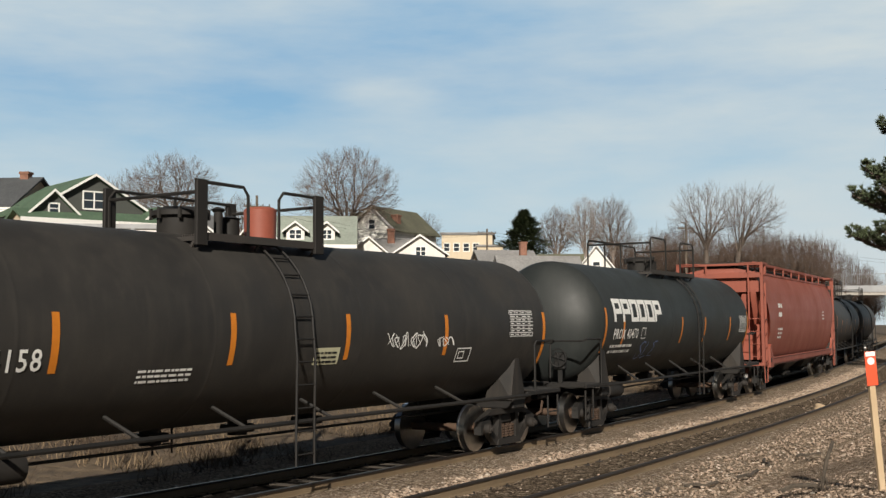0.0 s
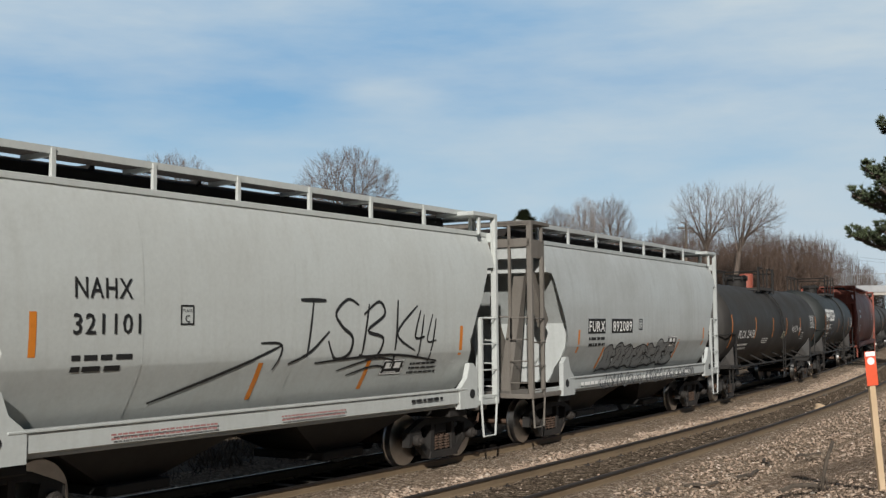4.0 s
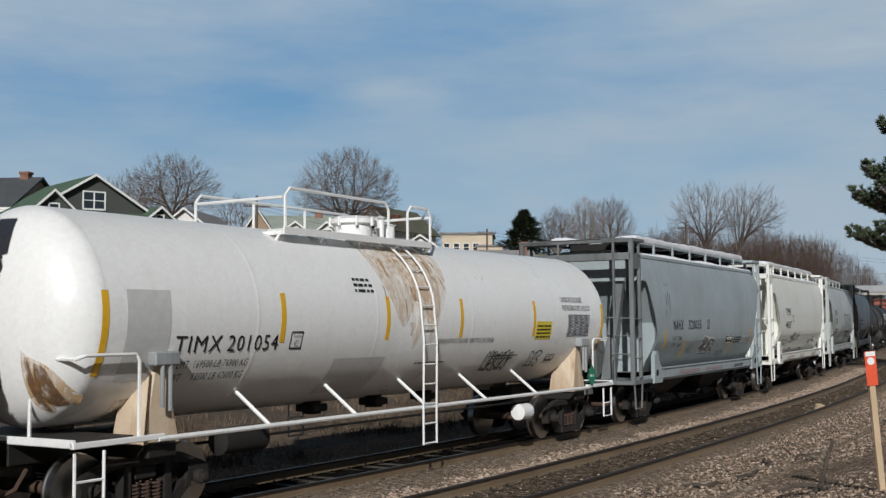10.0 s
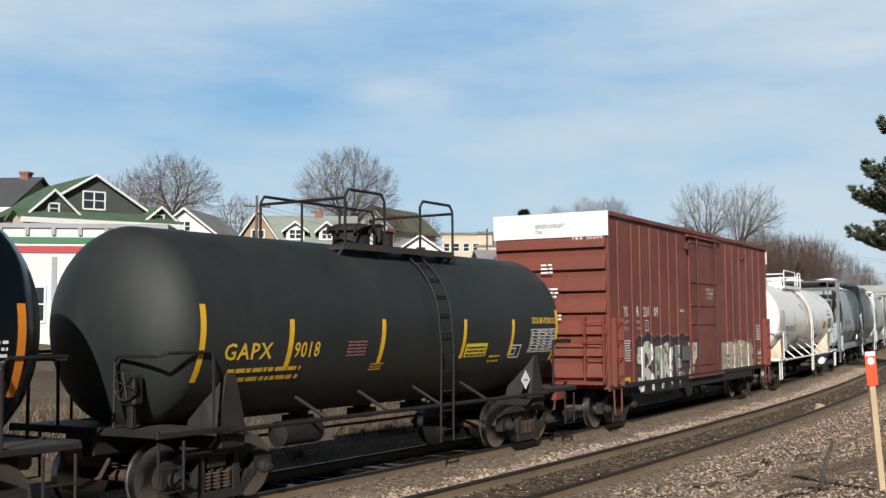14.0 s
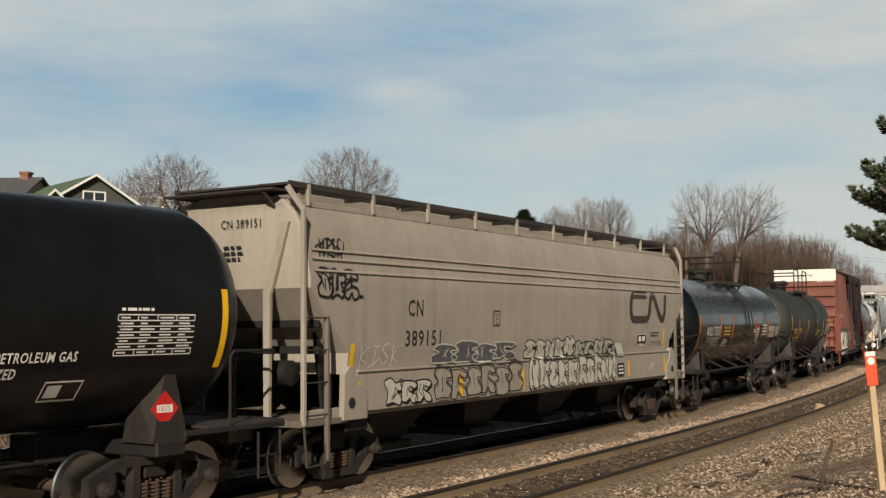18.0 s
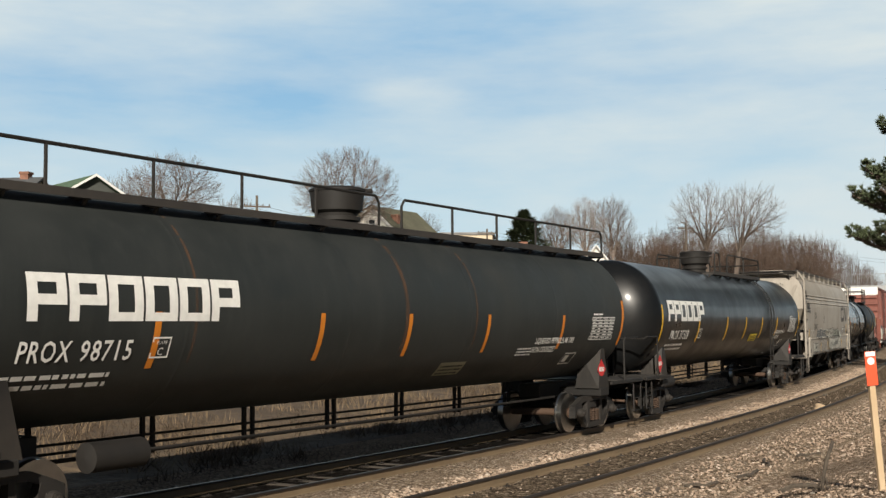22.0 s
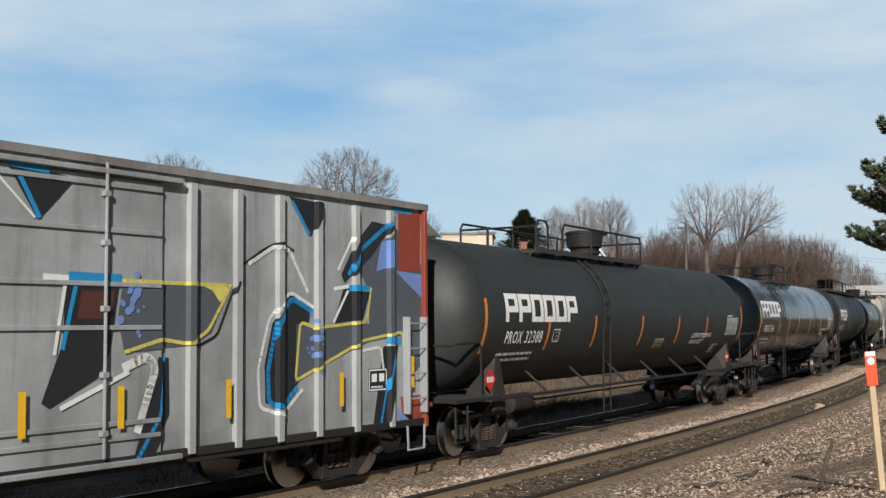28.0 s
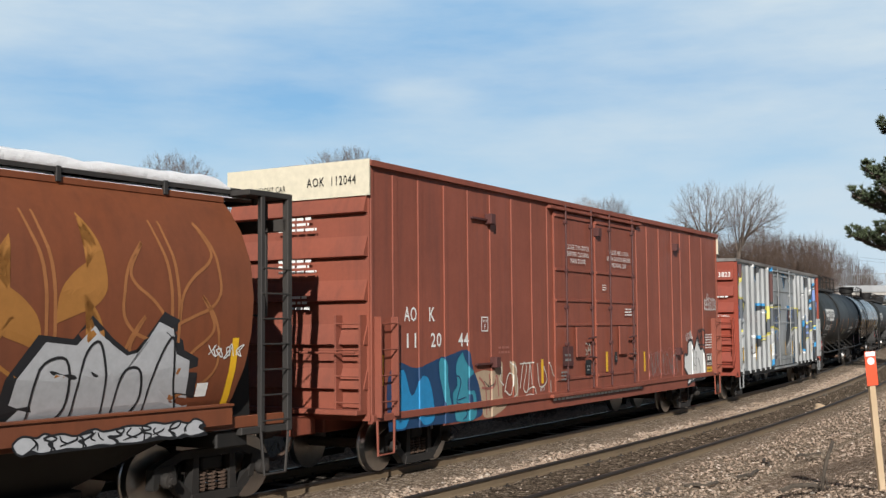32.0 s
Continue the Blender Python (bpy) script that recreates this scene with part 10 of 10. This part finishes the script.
def stones(name, label, n, s_a, s_b, e_a, e_b, size, zf, seed):
    rnd = random.Random(seed)
    base = [Vector(p).normalized() for p in ((1, 0.1, 0), (-1, 0, 0.2), (0, 1, -0.1), (0.1, -1, 0), (0, 0.2, 1), (0, 0, -1))]
    tri = [(0, 2, 4), (2, 1, 4), (1, 3, 4), (3, 0, 4), (2, 0, 5), (1, 2, 5), (3, 1, 5), (0, 3, 5)]
    vs, fs = [], []
    for i in range(n):
        u = rnd.random() ** 1.7
        s = s_a + (s_b - s_a) * u
        e = rnd.uniform(e_a, e_b)
        p = zf(s, e)
        r = size * rnd.uniform(0.55, 1.5) * (1 + 0.5 * u)
        rot = Euler((rnd.uniform(0, 6), rnd.uniform(0, 6), rnd.uniform(0, 6))).to_matrix()
        sc = (rnd.uniform(0.7, 1.3), rnd.uniform(0.6, 1.1), rnd.uniform(0.5, 0.8))
        o = len(vs)
        for b in base:
            q = rot @ (b * rnd.uniform(0.8, 1.2))
            vs.append((p.x + q.x * r * sc[0], p.y + q.y * r * sc[1], p.z + q.z * r * sc[2] + r * 0.2))
        fs += [tuple(o + j for j in t) for t in tri]
    me = bpy.data.meshes.new(name)
    me.from_pydata(vs, [], fs)
    me.materials.append(STONEM)
    return tagged(new(name, me), label, "stones", "", "stuff")


stones("ballast_stones", "loose tan stones between the two tracks", 16000, -9, 48, 1.0, 2.75, 0.028, lambda s, e: on_line(s, e, -0.185 + 0.02 * noise.noise((s, e, 1))), 5)
stones("siding_stones", "loose stones between the siding rails", 500, -9, 40, 3.0, 4.35, 0.022, lambda s, e: on_line(s, e, -0.17), 6)
stones("yard_stones", "loose tan stones on the open ground beside the siding", 30000, -9, 50, 4.55, 12.5, 0.024, lambda s, e: level(s, e, (ground_z(s, e) if e > 6.2 else -0.17 - 0.1 * max(0, (e - 5) / 1.2) + e * LEAN) + 0.0), 7)
stones("bank_stones", "loose dark stones on the far shoulder", 2500, -12, 45, -4.0, -1.3, 0.04, lambda s, e: on_line(s, e, -0.24 - 0.12 * max(0, -e - 1.8)), 8)


def dry_grass():
    rnd = random.Random(3)
    vs, fs = [], []
    for i in range(16000):
        s = -22 + 70 * rnd.random()
        e = -rnd.uniform(4.2, 12) if rnd.random() < 0.93 else rnd.uniform(9.2, 13)
        if noise.noise((s * 0.5, e * 0.5, 4)) < -0.1:
            continue
        p = level(s, e, ground_z(s, e))
        h = rnd.uniform(0.12, 0.42)
        a = rnd.uniform(0, 6.283)
        d = Vector((math.cos(a), math.sin(a), 0))
        o = len(vs)
        tip = p + Vector((0, 0, h)) + Vector((rnd.gauss(0, 0.12), rnd.gauss(0, 0.12), 0))
        vs += [tuple(p - d * 0.012), tuple(p + d * 0.012), tuple(tip)]
        fs.append((o, o + 1, o + 2))
    me = bpy.data.meshes.new("dry_grass")
    me.from_pydata(vs, [], fs)
    me.materials.append(STRAW)
    return tagged(new("dry_grass", me), "dry straw-coloured grass on the bank beyond the track", "grass", "", "stuff")


def weeds():
    """Dead stems and leaves heaped along the far shoulder, in clumps."""
    rnd = random.Random(31)
    vs, fs = [], []
    for i in range(700):
        s0, e0 = rnd.uniform(-24, 46), -rnd.uniform(3.0, 8.5) ** 1.0
        if noise.noise((s0 * 0.22, e0 * 0.3, 8)) < -0.05:
            continue
        size = rnd.uniform(0.25, 0.7)
        for j in range(46):
            s, e = s0 + rnd.gauss(0, size * 0.7), e0 + rnd.gauss(0, size * 0.45)
            p = level(s, e, ground_z(s, e) - 0.03)
            d = Vector((rnd.gauss(0, 0.5), rnd.gauss(0, 0.5), rnd.uniform(0.4, 1.1))).normalized() * size * rnd.uniform(0.4, 1.0)
            w = d.orthogonal().normalized() * rnd.uniform(0.004, 0.010)
            o = len(vs)
            vs += [tuple(p - w), tuple(p + w), tuple(p + d * 0.6 + w * 0.5), tuple(p + d)]
            fs += [(o, o + 1, o + 2), (o, o + 2, o + 3)]
    me = bpy.data.meshes.new("dead_weeds")
    me.from_pydata(vs, [], fs)
    me.materials.append(twig_mat("dead dark weeds", (0.030, 0.022, 0.016), (0.14, 0.10, 0.068)))
    return tagged(new("dead_weeds", me), "dark dead weeds in clumps along the far shoulder", "weeds", "", "stuff")


weeds()
STRAW = plain("straw-coloured grass", (0.21, 0.15, 0.09), 0.9)
dry_grass()


def debris():
    rnd = random.Random(9)
    for i, (s, e, ln, yaw, r) in enumerate(((-3.6, 5.6, 1.1, 20, 0.03), (-2.3, 5.3, 0.9, 65, 0.028), (-1.0, 5.7, 0.7, 30, 0.03), (0.6, 6.0, 0.9, 50, 0.03), (2.4, 5.8, 0.8, 75, 0.025), (-2.9, 6.4, 0.6, 40, 0.025), (4.0, 6.2, 0.7, 35, 0.025), (-3.9, 6.6, 0.5, 80, 0.02))):
        p = level(s, e, (ground_z(s, e) if e > 6.2 else -0.24 + e * LEAN) + 0.035)
        k = Maker()
        pts = [Vector(((u - 0.5) * ln, 0.05 * math.sin(u * 5 + i), 0.02 * math.sin(u * 9))) for u in (0, 0.25, 0.5, 0.75, 1)]
        k.pipe(pts, r, 6)
        b = thing("fallen_stick", k, TIE, "dark weathered stick lying on the stones", "stick", "", "sticks beside the siding")
        b.matrix_basis = Matrix.Translation(p) @ pose(0, 0, 0, 0, 0, yaw)
    # dead shrub
    base = level(-1.5, 7.75, ground_z(-1.5, 7.75))
    sh = empty("dead_shrub", "dry dark shrub leaning over the gravel", "shrub")
    sh.matrix_basis = Matrix.Translation(base)
    k = Maker()
    k.pipe([(0, 0, -0.05), (0.03, 0, 0.25), (0.08, 0, 0.5), (0.19, 0.02, 0.78)], 0.028, 6)
    k.pipe([(0, 0, 0.05), (-0.12, 0, 0.12), (-0.45, 0, 0.10), (-0.62, 0.02, 0.02)], 0.04, 6)
    part("stem", k, TIE, sh)
    k = Maker()
    for i in range(45):
        a = Vector((rnd.gauss(0, 0.14), rnd.gauss(0, 0.14), rnd.uniform(0, 0.15)))
        k.tube(a, a + Vector((rnd.gauss(0, 0.1), rnd.gauss(0, 0.1), rnd.uniform(0.05, 0.3))), 0.006, 3, 0.002)
    part("twigs", k, TIE, sh)
    # pale stones by the siding rail
    for s, e, r in ((16.2, 4.0, 0.17), (15.3, 4.1, 0.13), (17.0, 3.8, 0.11)):
        k = Maker()
        k.lathe([(-0.5, 0.02), (-0.45, 0.6), (0.1, 1.0), (0.5, 0.7), (0.62, 0.02)], "z", 9)
        k.v = [(x * r * (1 + 0.3 * noise.noise((x * 2, y * 2, z + s))), y * r * (1 + 0.3 * noise.noise((x * 2 + 9, y * 2, z))), z * r * 0.7) for x, y, z in k.v]
        b = thing("pale_stone", k, STAKEW, "pale stone lying between the siding rails", "stone", "", "pale stones")
        b.matrix_basis = Matrix.Translation(on_line(s, e, -0.12))
    # low switch stand
    st = empty("switch_stand", "low rusty switch stand beside the siding", "switch stand")
    st.matrix_basis = Matrix.Translation(level(13.5, 6.6, ground_z(13.5, 6.6))) @ pose(0, 0, 0, 0, 0, 25)
    k = Maker()
    k.box(-0.3, 0.3, -0.2, 0.2, 0, 0.12, 0.02)
    k.lathe([(0.1, 0.16), (0.5, 0.11), (0.62, 0.13), (0.66, 0.02)], "z", 14)
    part("body", k, RAIL, st)
    k = Maker()
    k.pipe([(0, 0, 0.5), (0.35, -0.2, 0.62), (0.5, -0.3, 0.2)], 0.025, 6)
    part("lever", k, RAIL, st)


debris()


def motions():
    walk(CLOUDS, [(0.0, pose(0, 0, 0, 0, 0, 1.0)), (16.0, pose(0, 0, 0, 0, 0, 0)), (32.0, pose(0, 0, 0, 0, 0, -1.0))])
    ts = [0.5 * i for i in range(65)]
    for car, s0, half in CARS:
        walk(car, [(t, car_pose(s0 + run(t), half)) for t in ts])
    wt = [i / 15 for i in range(481)]
    turn = [math.degrees(run(t) / WHEEL_R) for t in wt]
    for w, x in WHEELSETS:
        walk(w, [(t, pose(x, 0, WHEEL_R, 0, a, 0)) for t, a in zip(wt, turn)])


motions()
